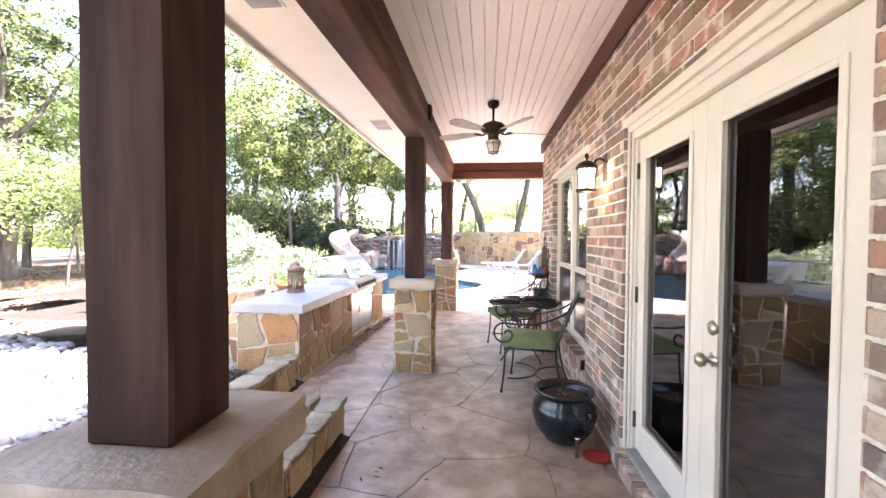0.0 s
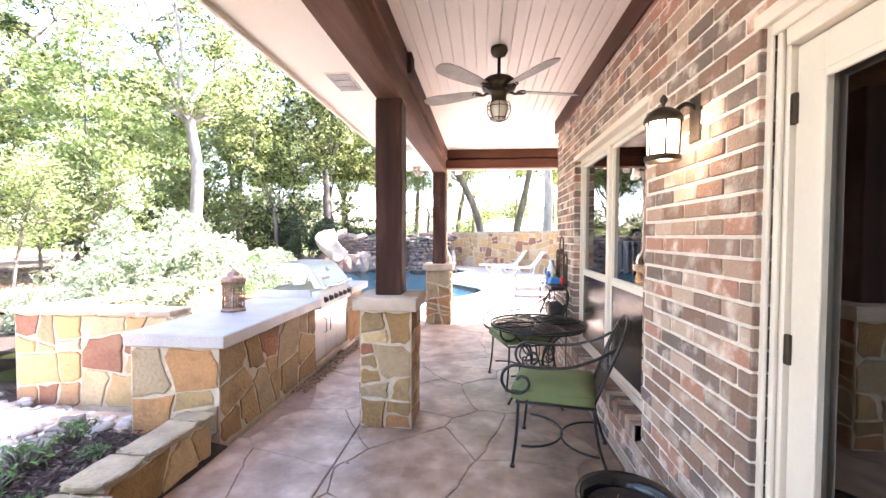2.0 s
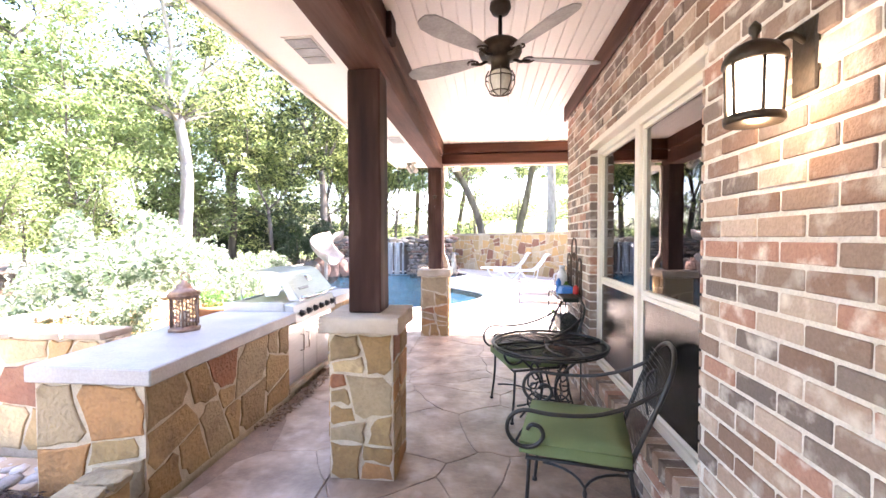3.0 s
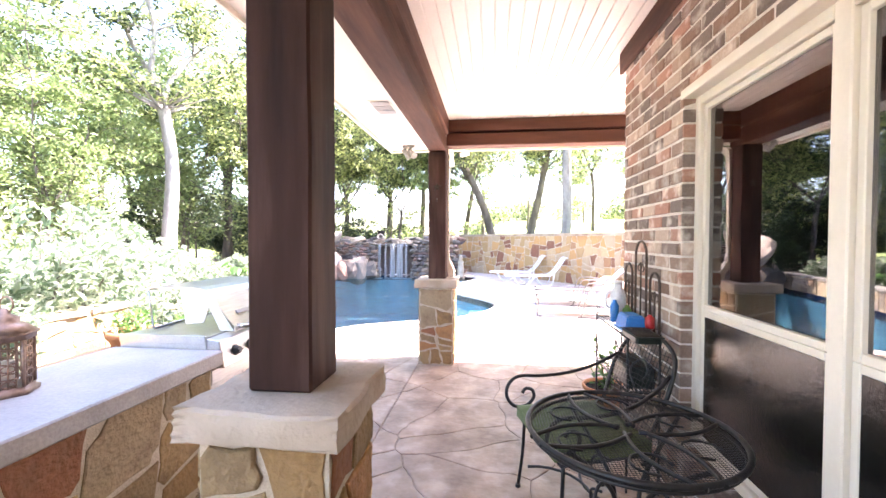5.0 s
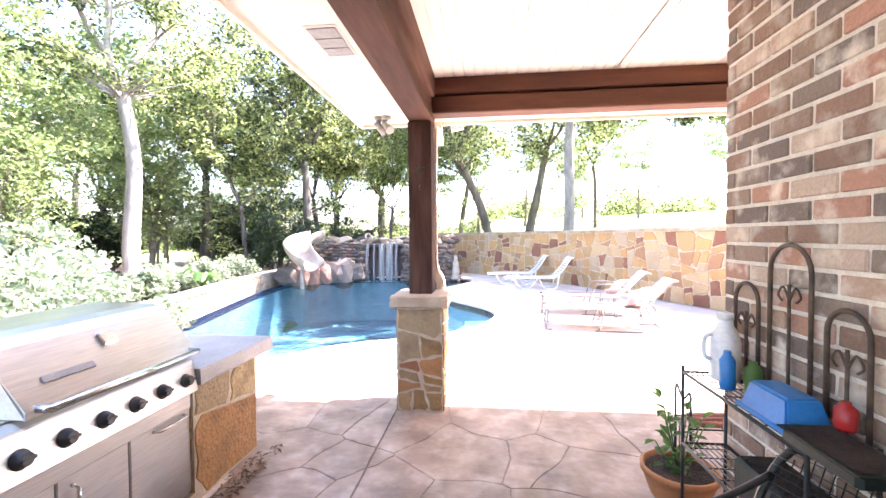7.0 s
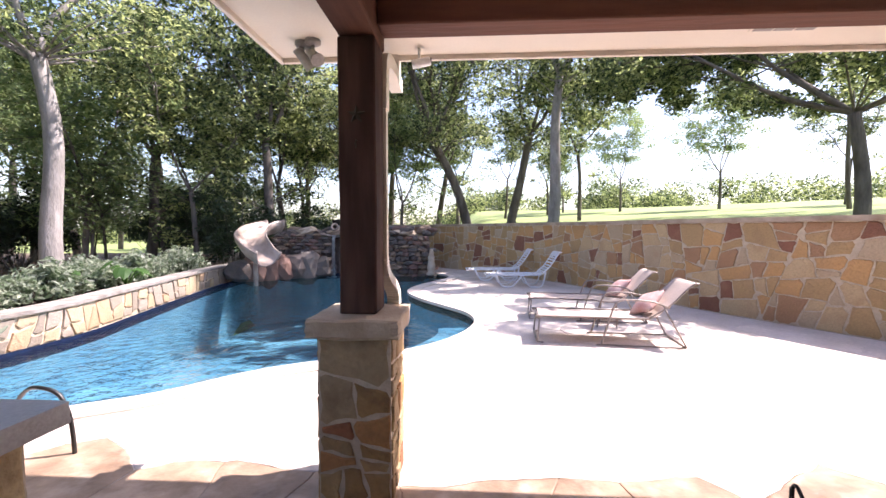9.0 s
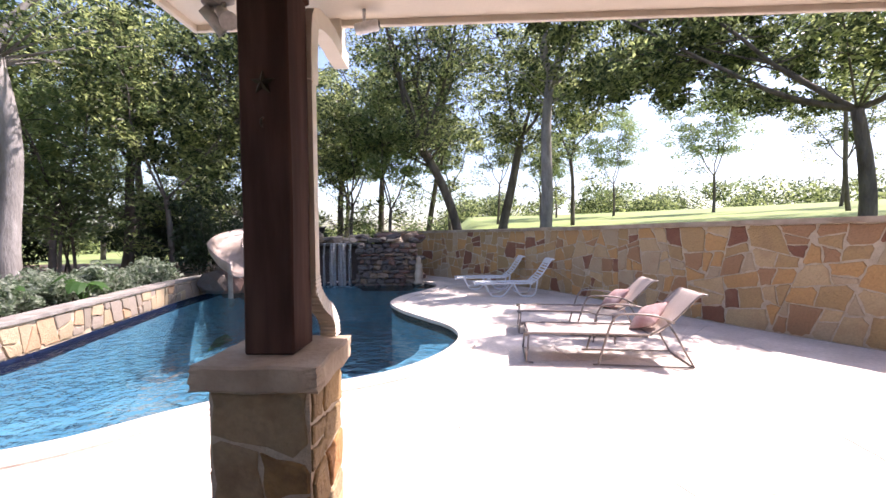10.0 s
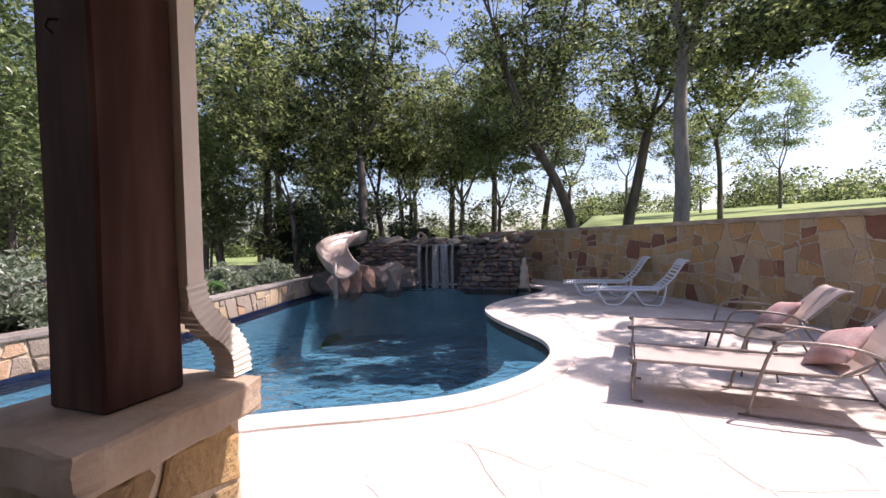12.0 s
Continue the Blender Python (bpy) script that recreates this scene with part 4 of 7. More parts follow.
# ---- plants ----
def leaf_cloud(centres, radii, count, size, rng, flat_=0.6, squash=0.7):
    """Many small leaves strewn in clumps: one mesh of pointed quads."""
    centres, radii = np.array(centres, float), np.array(radii, float)
    r = np.random.RandomState(rng.randrange(10 ** 6))
    k = r.randint(0, len(centres), count)
    d = r.normal(size=(count, 3))
    d /= np.linalg.norm(d, axis=1)[:, None]
    d *= (r.uniform(0.15, 1, count) ** 0.5)[:, None]
    d[:, 2] *= squash
    c = centres[k] + d * radii[k][:, None]
    nrm = r.normal(size=(count, 3))
    nrm[:, 2] = np.abs(nrm[:, 2]) + flat_
    nrm /= np.linalg.norm(nrm, axis=1)[:, None]
    u = np.cross(nrm, r.normal(size=(count, 3)))
    u /= np.linalg.norm(u, axis=1)[:, None]
    v = np.cross(nrm, u)
    s = (size * r.uniform(0.6, 1.35, count))[:, None]
    droop = nrm * s * 0.22
    vs = np.stack([c - u * s - droop, c - v * s * 0.42, c + u * s - droop, c + v * s * 0.42], 1).reshape(-1, 3)
    me = bpy.data.meshes.new("leaves")
    me.from_pydata(vs.tolist(), [], np.arange(count * 4).reshape(-1, 4).tolist())
    return me


def tree(loc, label, seed, height=11.0, radius=0.22, fork=4.5, spread=3.5, leaves=6000, leaf=0.13, lean=(0, 0), material=None, stems=1, low=0.35, aim=None, group="", bark=None):
    """A tapered trunk that forks into limbs and twigs, with leaves in uneven clumps round the twigs."""
    rng = random.Random(seed)
    t = thing("tree", loc, label, "tree", group)
    tips, rad = [], []
    trunk, limbs = B(), B()
    for s in range(stems):
        a0 = rng.uniform(0, 6.28)
        off = Vector((math.cos(a0), math.sin(a0), 0)) * radius * (1.2 if stems > 1 else 0)
        ln = Vector((lean[0], lean[1], 0)) + (off.normalized() * 0.9 if stems > 1 else Vector())
        run = [off + Vector((ln.x * max(z / fork, 0) ** 1.3 + 0.07 * math.sin(z * 1.1 + seed), ln.y * max(z / fork, 0) ** 1.3 + 0.12 * math.cos(z * 0.9 + seed), z)) for z in [-0.3 + (fork + 0.3) * i / 8 for i in range(9)]]
        n = 10
        rr = radius * (0.75 if stems > 1 else 1)
        tube(trunk, run, rr * 1.12, n, taper=rr * 0.78)
        base = run[-1]
        for i in range(rng.choice((3, 4))):
            a = (a0 if aim is None else aim) + i * 2.1 + rng.uniform(-0.5, 0.5)
            reach = spread * rng.uniform(0.45, 1.0)
            top = height * rng.uniform(0.72, 1.0)
            pts = [base]
            for j in range(1, 7):
                f = j / 6
                pts.append(base + Vector((math.cos(a), math.sin(a), 0)) * reach * f ** 0.9 + Vector((rng.uniform(-0.18, 0.18), rng.uniform(-0.18, 0.18), (top - fork) * f ** 1.05)))
            tube(limbs, smooth_run(pts, 2), rr * 0.44, 7, taper=rr * 0.1)
            for j in range(2, 7):
                for _ in range(3):
                    a2, l2 = rng.uniform(0, 6.28), spread * rng.uniform(0.25, 0.6)
                    p = pts[j]
                    q = p + Vector((math.cos(a2) * l2, math.sin(a2) * l2, rng.uniform(-0.1, 0.55) * l2))
                    mid = (p + q) / 2 + Vector((0, 0, 0.12 * l2))
                    tube(limbs, [p, mid, q], rr * 0.16, 5, taper=0.012)
                    tips += [q, mid, q + Vector((rng.uniform(-0.7, 0.7), rng.uniform(-0.7, 0.7), rng.uniform(-0.5, 0.3)))]
                    rad += [rng.uniform(0.45, 0.95), rng.uniform(0.3, 0.6), rng.uniform(0.3, 0.7)]
        for i in range(int(6 * low / 0.35)):
            z = fork * rng.uniform(low, 1.0)
            a2, l2 = rng.uniform(0, 6.28), spread * rng.uniform(0.3, 0.8)
            p = off + Vector((ln.x * max(z / fork, 0) ** 1.3, ln.y * max(z / fork, 0) ** 1.3, z))
            q = p + Vector((math.cos(a2) * l2, math.sin(a2) * l2, 0.4 * l2))
            tube(limbs, [p, (p + q) / 2 + Vector((0, 0, 0.1)), q], rr * 0.16, 5, taper=0.012)
            tips += [q, (p + q * 2) / 3]
            rad += [rng.uniform(0.5, 0.9), rng.uniform(0.4, 0.7)]
    part("trunk", trunk, bark or BARK, t)
    part("limb", limbs, bark or BARK, t)
    me = leaf_cloud(tips, rad, int(leaves * 1.2), leaf * 0.78, rng)
    me.materials.append(material or LEAF)
    cr = new("crown", me)
    cr.parent = t
    return t


def bush(loc, label, seed, w, h, leaves=2500, leaf=0.05, material=None, name="bush", group=""):
    rng = random.Random(seed)
    t = thing(name, loc, label, name.replace("_", " "), group)
    stems = B()
    cs, rs = [], []
    for i in range(26):
        a, r = rng.uniform(0, 6.28), w * rng.uniform(0.05, 1) ** 0.7
        top = Vector((math.cos(a) * r, math.sin(a) * r, h * rng.uniform(0.35, 1) * (1 - 0.45 * (r / w) ** 2)))
        tube(stems, [(top.x * 0.15, top.y * 0.15, -0.05), (top.x * 0.6, top.y * 0.6, top.z * 0.5), top], 0.012, 4, taper=0.004)
        cs += [top, top * 0.72]
        rs += [w * rng.uniform(0.16, 0.34), w * rng.uniform(0.2, 0.35)]
    part("stem", stems, BARK, t, kind="stuff")
    me = leaf_cloud(cs, rs, leaves, leaf, rng, 0.2, 0.9)
    me.materials.append(material or LEAFG)
    ob = new("foliage", me)
    ob.parent = t
    return t


def H0(x, y):
    return ground_height(x, y)


LT = "tall live oak with grey bark and open green crown"
big = tree((-11.0, 16.7, 0.0), "large pale-barked tree forking high beside the pool garden", 3, 14, 0.23, 6.0, 3.8, 9500, 0.11, (-0.25, 0), low=0.95, bark=BARKPALE)
oaks = [tree((0.2, 25.5, H0(0.2, 25.5)), "dark twin-stemmed oak beyond the stone wall", 5, 12, 0.26, 4.0, 3.6, 15000, 0.11, (-1.0, 0), stems=2, low=0.8),
        tree((1.9, 26.0, H0(1.9, 26)), "slender leaning oak beyond the stone wall", 6, 10.5, 0.2, 4.2, 3.2, 12000, 0.11, (0.9, 0), low=0.8),
        tree((2.9, 21.6, H0(2.9, 21.6)), "straight pale grey oak close behind the stone wall", 7, 12.5, 0.2, 5.5, 3.4, 13000, 0.11, (0.25, 0.2), low=0.8, bark=BARKPALE),
        tree((9.4, 17.1, H0(9.4, 17.1)), "broad spreading oak on the lawn behind the stone wall", 8, 7.9, 0.16, 2.5, 6.9, 60000, 0.105, (-0.2, 0), low=0.99, aim=3.2)]
# extra tree, added so its crown throws shade towards the white loungers
oaks.append(tree((14.8, 23.5, H0(14.8, 23.5)), "added thin-trunked oak on the lawn, its broad crown casting shade", 17, 13, 0.08, 5.5, 5.2, 13000, 0.13, (-0.4, 0), low=0.9))
kinds = [tree((-13.5, 23.0, 0), LT, 12, 12.5, 0.19, 4.5, 3.6, 8500, 0.13, (0.4, 0.2)),
         tree((-9.0, 26.0, 0), LT, 13, 11.0, 0.15, 3.6, 3.2, 7500, 0.13, (-0.3, 0.3)),
         tree((-5.6, 27.5, 0), "slender woodland tree with leafy lower limbs", 14, 9.0, 0.10, 3.0, 2.8, 7000, 0.12, (0.3, 0), low=0.3),
         tree((-17.5, 18.0, 0), "slender woodland tree with leafy lower limbs", 15, 8.0, 0.09, 2.4, 2.6, 7000, 0.12, (0.3, 0), material=LEAFY, low=0.3)]
rng = random.Random(77)
spots = [(-15.5, 12.5, 0), (-13.0, 19.5, 3), (-9.8, 20.8, 2), (-8.0, 23.0, 0), (-11.5, 26.5, 1), (-16.0, 27.5, 0), (-19.5, 24.0, 0), (-21.0, 17.5, 1), (-18.5, 9.5, 3), (-14.5, 7.0, 1), (-20.5, 5.0, 0), 
         (-24.5, 11.5, 0), (-26.0, 21.5, 1), (-22.5, 29.0, 0), (-17.0, 33.0, 1), (-11.0, 33.5, 0), (-5.5, 34.0, 0), (-1.8, 30.5, 1), (-3.2, 26.2, 3), (-7.0, 30.0, 0), (-14.0, 29.8, 1), (-28.0, 30.0, 0), (-32.0, 14.0, 0),
         (-24.0, 1.0, 1), (-17.0, -2.0, 0), (-29.0, 4.5, 0), (-20.0, -9.0, 1), (-11.5, -6.0, 0), (2.5, 36.0, 2), (6.5, 41.0, 2), (12.5, 42.0, 3), (17.0, 36.0, 3), (21.0, 31.0, 2), (5.5, 27.5, 2), (24.0, 19.5, 0),
         (26.0, 27.0, 3), (9.0, 47.0, 3), (-8.8, 38.5, 0), (-20.0, 38.0, 1), (-27.5, 37.5, 0), (-1.0, 41.0, 1), (-13.0, 40.0, 0), (-35.0, 24.0, 1), (-36.0, 34.0, 0), (-12.5, 14.0, 3), (-8.9, 27.8, 2)]
for x, y, k in spots:
    s = rng.uniform(0.85, 1.15)
    c = copy_thing(kinds[k], Matrix.Translation((x, y, H0(x, y))) @ Matrix.Rotation(rng.uniform(0, 6.28), 4, "Z"))
    c.scale = (s, s, s * rng.uniform(0.92, 1.1))

# thin understory saplings with bare lower stems
sap = tree((-15.2, 10.5, 0), "thin young tree at the edge of the woods", 31, 4.6, 0.045, 1.9, 1.3, 2200, 0.09, (0.2, 0.1), material=LEAFY, low=0.7)
for i in range(26):
    x, y = rng.uniform(-24, -8.6), rng.uniform(6, 30)
    if x > -10.5 and y < 20:
        continue
    s = rng.uniform(0.7, 1.3)
    copy_thing(sap, Matrix.Translation((x, y, H0(x, y))) @ Matrix.Rotation(rng.uniform(0, 6.28), 4, "Z")).scale = (s, s, s)

# dark shrubs and low growth beneath
dark = bush((-8.7, 21.2, 0), "dense dark evergreen shrub near the pool slide", 41, 1.5, 3.4, 9000, 0.07, LEAFD, "shrub")
for x, y, s in ((-12.5, 24.5, 1.0), (-16.5, 20.5, 1.1), (-19.5, 14.0, 0.9), (-6.9, 24.6, 0.8), (-14.8, 16.8, 0.6), (-23, 24, 1.2), (-18, 29, 1.1)):
    copy_thing(dark, Matrix.Translation((x, y, 0)) @ Matrix.Rotation(x, 4, "Z")).scale = (s, s, s)
far = []
for i in range(260):
    a = rng.uniform(-1.25, 1.15)
    d = rng.uniform(62, 90)
    x, y = d * math.sin(a), d * math.cos(a)
    far.append((x, y, H0(x, y) + rng.uniform(0.2, 2.2)))
me = leaf_cloud(far, [rng.uniform(1.4, 3.0) for _ in far], 130000, 0.22, rng, 0.3, 0.8)
me.materials.append(LEAF)
tagged(new("far_woods", me), "distant belt of green trees beyond the lawn", "woods", kind="stuff")

# garden bushes behind the counter and along the pool
sage = bush((-4.6, 7.2, 0.35), "pale flowering sage bush behind the counter wall", 51, 0.95, 1.7, 4200, 0.052, LEAFG)
for x, y, s in ((-5.6, 8.6, 1.15), (-4.0, 6.1, 0.7), (-3.6, 8.2, 0.7), (-7.5, 10.7, 1.1), (-7.7, 9.2, 0.7), (-4.9, 5.9, 0.6)):
    copy_thing(sage, Matrix.Translation((x, y, 0.2)) @ Matrix.Rotation(x * 3, 4, "Z")).scale = (s, s, s)
lowb = bush((-7.6, 12.0, 0.2), "low clumped green perennial in the pool bed", 52, 0.55, 0.55, 2500, 0.05, LEAFG, "perennial")
for i in range(22):
    y = 9.8 + i * 0.42
    x = -7.25 - 0.9 * max(0, (y - 11.5) / 8) - rng.uniform(0, 1.3)
    s = rng.uniform(0.6, 1.3)
    copy_thing(lowb, Matrix.Translation((x, y, 0.25)) @ Matrix.Rotation(i, 4, "Z")).scale = (s, s, s)


def broad_leaf_plant(loc, n, size, label):
    t = thing("elephant_ear", loc, label, "plant")
    r = random.Random(n)
    st = B()
    for i in range(n):
        a = 6.28 * i / n + r.uniform(-0.3, 0.3)
        top = Vector((math.cos(a) * size * 1.2, math.sin(a) * size * 1.2, size * r.uniform(1.2, 2.2)))
        tube(st, [(0, 0, 0), top * 0.6 + Vector((0, 0, size * 0.3)), top], 0.012, 5)
        lf = B()
        out = []
        for k, w in ((-0.25, 0.0), (-0.15, 0.38), (0.15, 0.46), (0.55, 0.32), (1.0, 0.0)):
            out.append((k, w))
        mid = [lf.verts.new((k * size, 0, -0.18 * k * k * size)) for k, w in out]
        L_ = [lf.verts.new((k * size - 0.1 * w * size, w * size, -0.18 * k * k * size - 0.06 * size)) for k, w in out[1:4]]
        R_ = [lf.verts.new((k * size - 0.1 * w * size, -w * size, -0.18 * k * k * size - 0.06 * size)) for k, w in out[1:4]]
        for S in (L_, R_):
            lf.faces.new((mid[0], S[0], mid[1]))
            lf.faces.new((mid[1], S[0], S[1], mid[2]))
            lf.faces.new((mid[2], S[1], S[2], mid[3]))
            lf.faces.new((mid[3], S[2], mid[4]))
        bmesh.ops.transform(lf, matrix=Matrix.Translation(top) @ Matrix.Rotation(a, 4, "Z") @ Matrix.Rotation(r.uniform(0.2, 0.8), 4, "Y"), verts=lf.verts)
        part("leaf", lf, LEAFP, t)
    part("stalks", st, LEAFP, t)
    return t


broad_leaf_plant((-7.3, 14.6, 0.3), 9, 0.25, "elephant ear plant with broad green leaves")
broad_leaf_plant((-7.6, 13.5, 0.3), 8, 0.21, "elephant ear plant with broad green leaves")

# garden soil, wood floor and pebbles
def patch(name, pts, z, m, label, amp=0.03, step=0.35):
    xs = [p[0] for p in pts]
    ys = [p[1] for p in pts]
    run = [Vector((p[0], p[1], 0)) for p in pts]
    bm = B()
    vs = {}
    nx, ny = int((max(xs) - min(xs)) / step) + 2, int((max(ys) - min(ys)) / step) + 2
    for j in range(ny):
        for i in range(nx):
            x, y = min(xs) + i * step, min(ys) + j * step
            inn = inside(x, y, run)
            vs[i, j] = bm.verts.new((x, y, z + (amp * noise.noise(Vector((x * 1.3, y * 1.3, z))) if inn else -0.12)))
    for j in range(ny - 1):
        for i in range(nx - 1):
            q = (vs[i, j], vs[i + 1, j], vs[i + 1, j + 1], vs[i, j + 1])
            if any(v.co.z > z - 0.1 for v in q):
                bm.faces.new(q).smooth = True
    return structure(name, bm, m, label)


patch("wood_floor", [(-34, -14), (-4.6, -14), (-3.6, -3), (-3.2, 2), (-4.4, 5.2), (-6.8, 6.6), (-9.6, 9.0), (-9.6, 12), (-9.9, 19), (-8.2, 21.6), (-4.5, 22.6), (-4.2, 31), (-14, 33), (-30, 31)], 0.0, FORESTFLOOR, "leaf littered woodland floor", 0.03, 0.6)
patch("garden_soil", [(-6.6, 4.97), (-2.7, 4.97), (-2.75, 8.0), (-6.7, 7.9)], 0.42, SOIL, "dark mulched garden bed")
patch("pool_bed_soil", [(-9.6, 7.5), (-6.9, 7.5), (-6.75, 9), (-6.5, 10.5), (-6.45, 12), (-6.8, 13.5), (-7.3, 15.5), (-7.65, 17.5), (-7.6, 19.6), (-9.7, 19.6)], 0.25, SOIL, "mulched bed beside the pool")
patch("planter_soil", [(-3.05, -1.5), (-1.1, -1.5), (-1.1, 3.25), (-1.95, 3.3), (-1.95, 4.3), (-2.7, 4.3), (-3.05, 3.3)], 0.11, SOIL, "dark shredded bark mulch", 0.03, 0.12)
patch("gravel_bed", [(-5.6, -2.5), (-3.0, -2.5), (-3.0, 3.4), (-2.6, 4.6), (-4.4, 4.9), (-6.6, 5.6), (-8.2, 6.0)], 0.02, PEBBLE, "pale river stone bed", 0.03, 0.3)


def pebbles():
    r = random.Random(9)
    protos = []
    for k in range(6):
        bm = B()
        bmesh.ops.create_icosphere(bm, subdivisions=1, radius=1)
        for v in bm.verts:
            v.co *= 1 + r.uniform(-0.18, 0.18)
        protos.append(([v.co.copy() for v in bm.verts], [[v.index for v in f.verts] for f in bm.faces]))
        bm.free()
    vs, fs = [], []
    area = [Vector(p + (0,)) for p in [(-5.6, -2.5), (-3.0, -2.5), (-3.0, 3.4), (-2.6, 4.6), (-4.4, 4.9), (-6.6, 5.6), (-8.2, 6.0)]]
    n = 0
    while n < 4200:
        x, y = r.uniform(-8.2, -2.6), r.uniform(-2.5, 6.0)
        if not inside(x, y, area):
            continue
        n += 1
        pv, pf = r.choice(protos)
        s = r.uniform(0.025, 0.075)
        m = Matrix.LocRotScale((x, y, 0.03 + s * 0.25), Euler((0, 0, r.uniform(0, 6.28))), (s * 1.3, s, s * 0.6))
        o = len(vs)
        vs += [tuple(m @ v) for v in pv]
        fs += [[o + i for i in f] for f in pf]
    me = bpy.data.meshes.new("pebbles")
    me.from_pydata(vs, [], fs)
    me.shade_smooth()
    me.materials.append(PEBBLE)
    tagged(new("pebbles", me), "pale grey river pebbles in a dry bed", "pebbles", kind="stuff")


pebbles()


def litter(name, n, area, z, m, label, size, cat):
    """Bark chips or fallen leaves lying on a bed."""
    r = random.Random(len(name) + n)
    run = [Vector((x, y, 0)) for x, y in area]
    vs, fs = [], []
    xs, ys = [p[0] for p in area], [p[1] for p in area]
    while len(fs) < n:
        x, y = r.uniform(min(xs), max(xs)), r.uniform(min(ys), max(ys))
        if not inside(x, y, run):
            continue
        m4 = Matrix.LocRotScale((x, y, z + r.uniform(0, 0.02)), Euler((r.uniform(-0.5, 0.5), r.uniform(-0.5, 0.5), r.uniform(0, 6.28))), (size * r.uniform(0.6, 1.5), size * 0.4 * r.uniform(0.5, 1.3), 1))
        o = len(vs)
        vs += [tuple(m4 @ Vector(c)) for c in ((-1, 0, 0), (0, -1, 0.006), (1, 0, 0), (0, 1, 0.006))]
        fs.append([o, o + 1, o + 2, o + 3])
    me = bpy.data.meshes.new(name)
    me.from_pydata(vs, [], fs)
    me.materials.append(m)
    tagged(new(name, me), label, cat, kind="stuff")


CHIP = mat("bark_chip", (0.13, 0.09, 0.075), (0.04, 0.028, 0.024), rough=1, scale=20, vary=0.6)
DRYLEAF = mat("dry_leaf", (0.27, 0.17, 0.10), (0.13, 0.075, 0.045), rough=0.9, scale=20, vary=0.5)
litter("bark_mulch", 9000, [(-3.0, 0.5), (-1.1, 0.5), (-1.1, 3.2), (-1.95, 3.3), (-1.95, 4.25), (-2.65, 4.25), (-3.0, 3.3)], 0.125, CHIP, "dark shredded bark mulch chips", 0.024, "mulch")
litter("fallen_leaves", 500, [(-1.84, 5.3), (-1.68, 5.3), (-1.68, 7.8), (-1.84, 7.8)], 0.006, DRYLEAF, "dry brown leaves along the counter foot", 0.022, "leaves")
litter("wood_litter", 16000, [(-20, -3), (-5.0, -2), (-5.6, 3.5), (-7, 6.4), (-9, 12), (-10, 20), (-20, 24)], 0.03, DRYLEAF, "fallen leaves on the woodland floor", 0.06, "leaves")
litter("patio_leaves", 26, [(-0.95, 2.2), (-0.3, 2.2), (-0.2, 3.2), (-0.95, 4.6)], 0.004, DRYLEAF, "a few curled dry leaves on the patio", 0.02, "leaves")
weed = bush((-2.62, 3.45, 0.12), "small sparse green groundcover in the mulch bed", 61, 0.2, 0.13, 150, 0.024, LEAFW, "groundcover")
for x, y, s in ((-2.5, 3.15, 0.9), (-2.75, 3.8, 1.0), (-2.45, 3.95, 0.6), (-2.8, 4.15, 0.8), (-2.3, 3.1, 0.6), (-2.1, 2.6, 0.8), (-2.35, 3.45, 0.55)):
    copy_thing(weed, Matrix.Translation((x, y, 0.12)) @ Matrix.Rotation(x * 9, 4, "Z")).scale = (s, s, s)


# ---- outdoor kitchen ----
island = thing("outdoor_kitchen", (-2.24, 6.0, 0), "rubble stone kitchen island with grey worktop and steel doors", "counter")
IX0, IX1 = -0.36, 0.37
part("core", box(B(), (IX0 + 0.03, -1.64, -0.1), (IX1 - 0.03, 0.04, 0.69)), STONEBED, island, "mortar core")
part("core", box(B(), (IX0 + 0.03, 0.04, -0.1), (IX1 - 0.09, 1.15, 0.62)), STONEBED, island, "mortar core")
part("core", box(B(), (IX0 + 0.03, 1.15, -0.1), (IX1 - 0.03, 1.80, 0.69)), STONEBED, island, "mortar core")
later(four_sides, island, (IX0 + 0.03, -1.64, 0), (IX1 - 0.03, 0.04, 0.69), 0.37, STONE, 60, sides="sew", joint=0.013, depth=0.011)
later(four_sides, island, (IX0 + 0.03, 1.15, 0), (IX1 - 0.03, 1.80, 0.69), 0.46, STONE, 66, sides="sne", joint=0.013, depth=0.011)
bm = B()
box(bm, (IX0 - 0.01, -1.67, 0.695), (IX1 + 0.03, 0.08, 0.79), 0.008)
part("worktop", bm, SLAB, island, "grey cast concrete worktop")
part("end_worktop", rough_slab(B(), (IX0 - 0.04, 1.13, 0.695), (IX1 + 0.04, 1.93, 0.79), 8, 5, 0.008), SLAB, island, "grey worktop with chipped edge")
part("kerb", box(B(), (IX1 - 0.09, 0.04, 0.0), (IX1 - 0.02, 1.15, 0.06), 0.006), CAPSTONE, island, "stone plinth")
for k, (a, b, hl) in enumerate(((0.055, 0.395, "v1"), (0.40, 0.735, "v0"), (0.74, 1.145, "h"))):
    d = part("door", box(B(), (IX1 - 0.09, a, 0.07), (IX1 - 0.045, b, 0.60), 0.006), STEEL, island, "brushed steel access door")
    if hl == "h":
        pts = [(IX1 - 0.045, 0.88, 0.54), (IX1 - 0.012, 0.89, 0.54), (IX1 - 0.012, 1.08, 0.54), (IX1 - 0.045, 1.09, 0.54)]
    else:
        y = b - 0.06 if hl == "v1" else a + 0.06
        pts = [(IX1 - 0.045, y, 0.52), (IX1 - 0.012, y, 0.51), (IX1 - 0.012, y, 0.36), (IX1 - 0.045, y, 0.35)]
    part("handle", tube(B(), pts, 0.008, 8), CHROME, d, "polished steel handle")

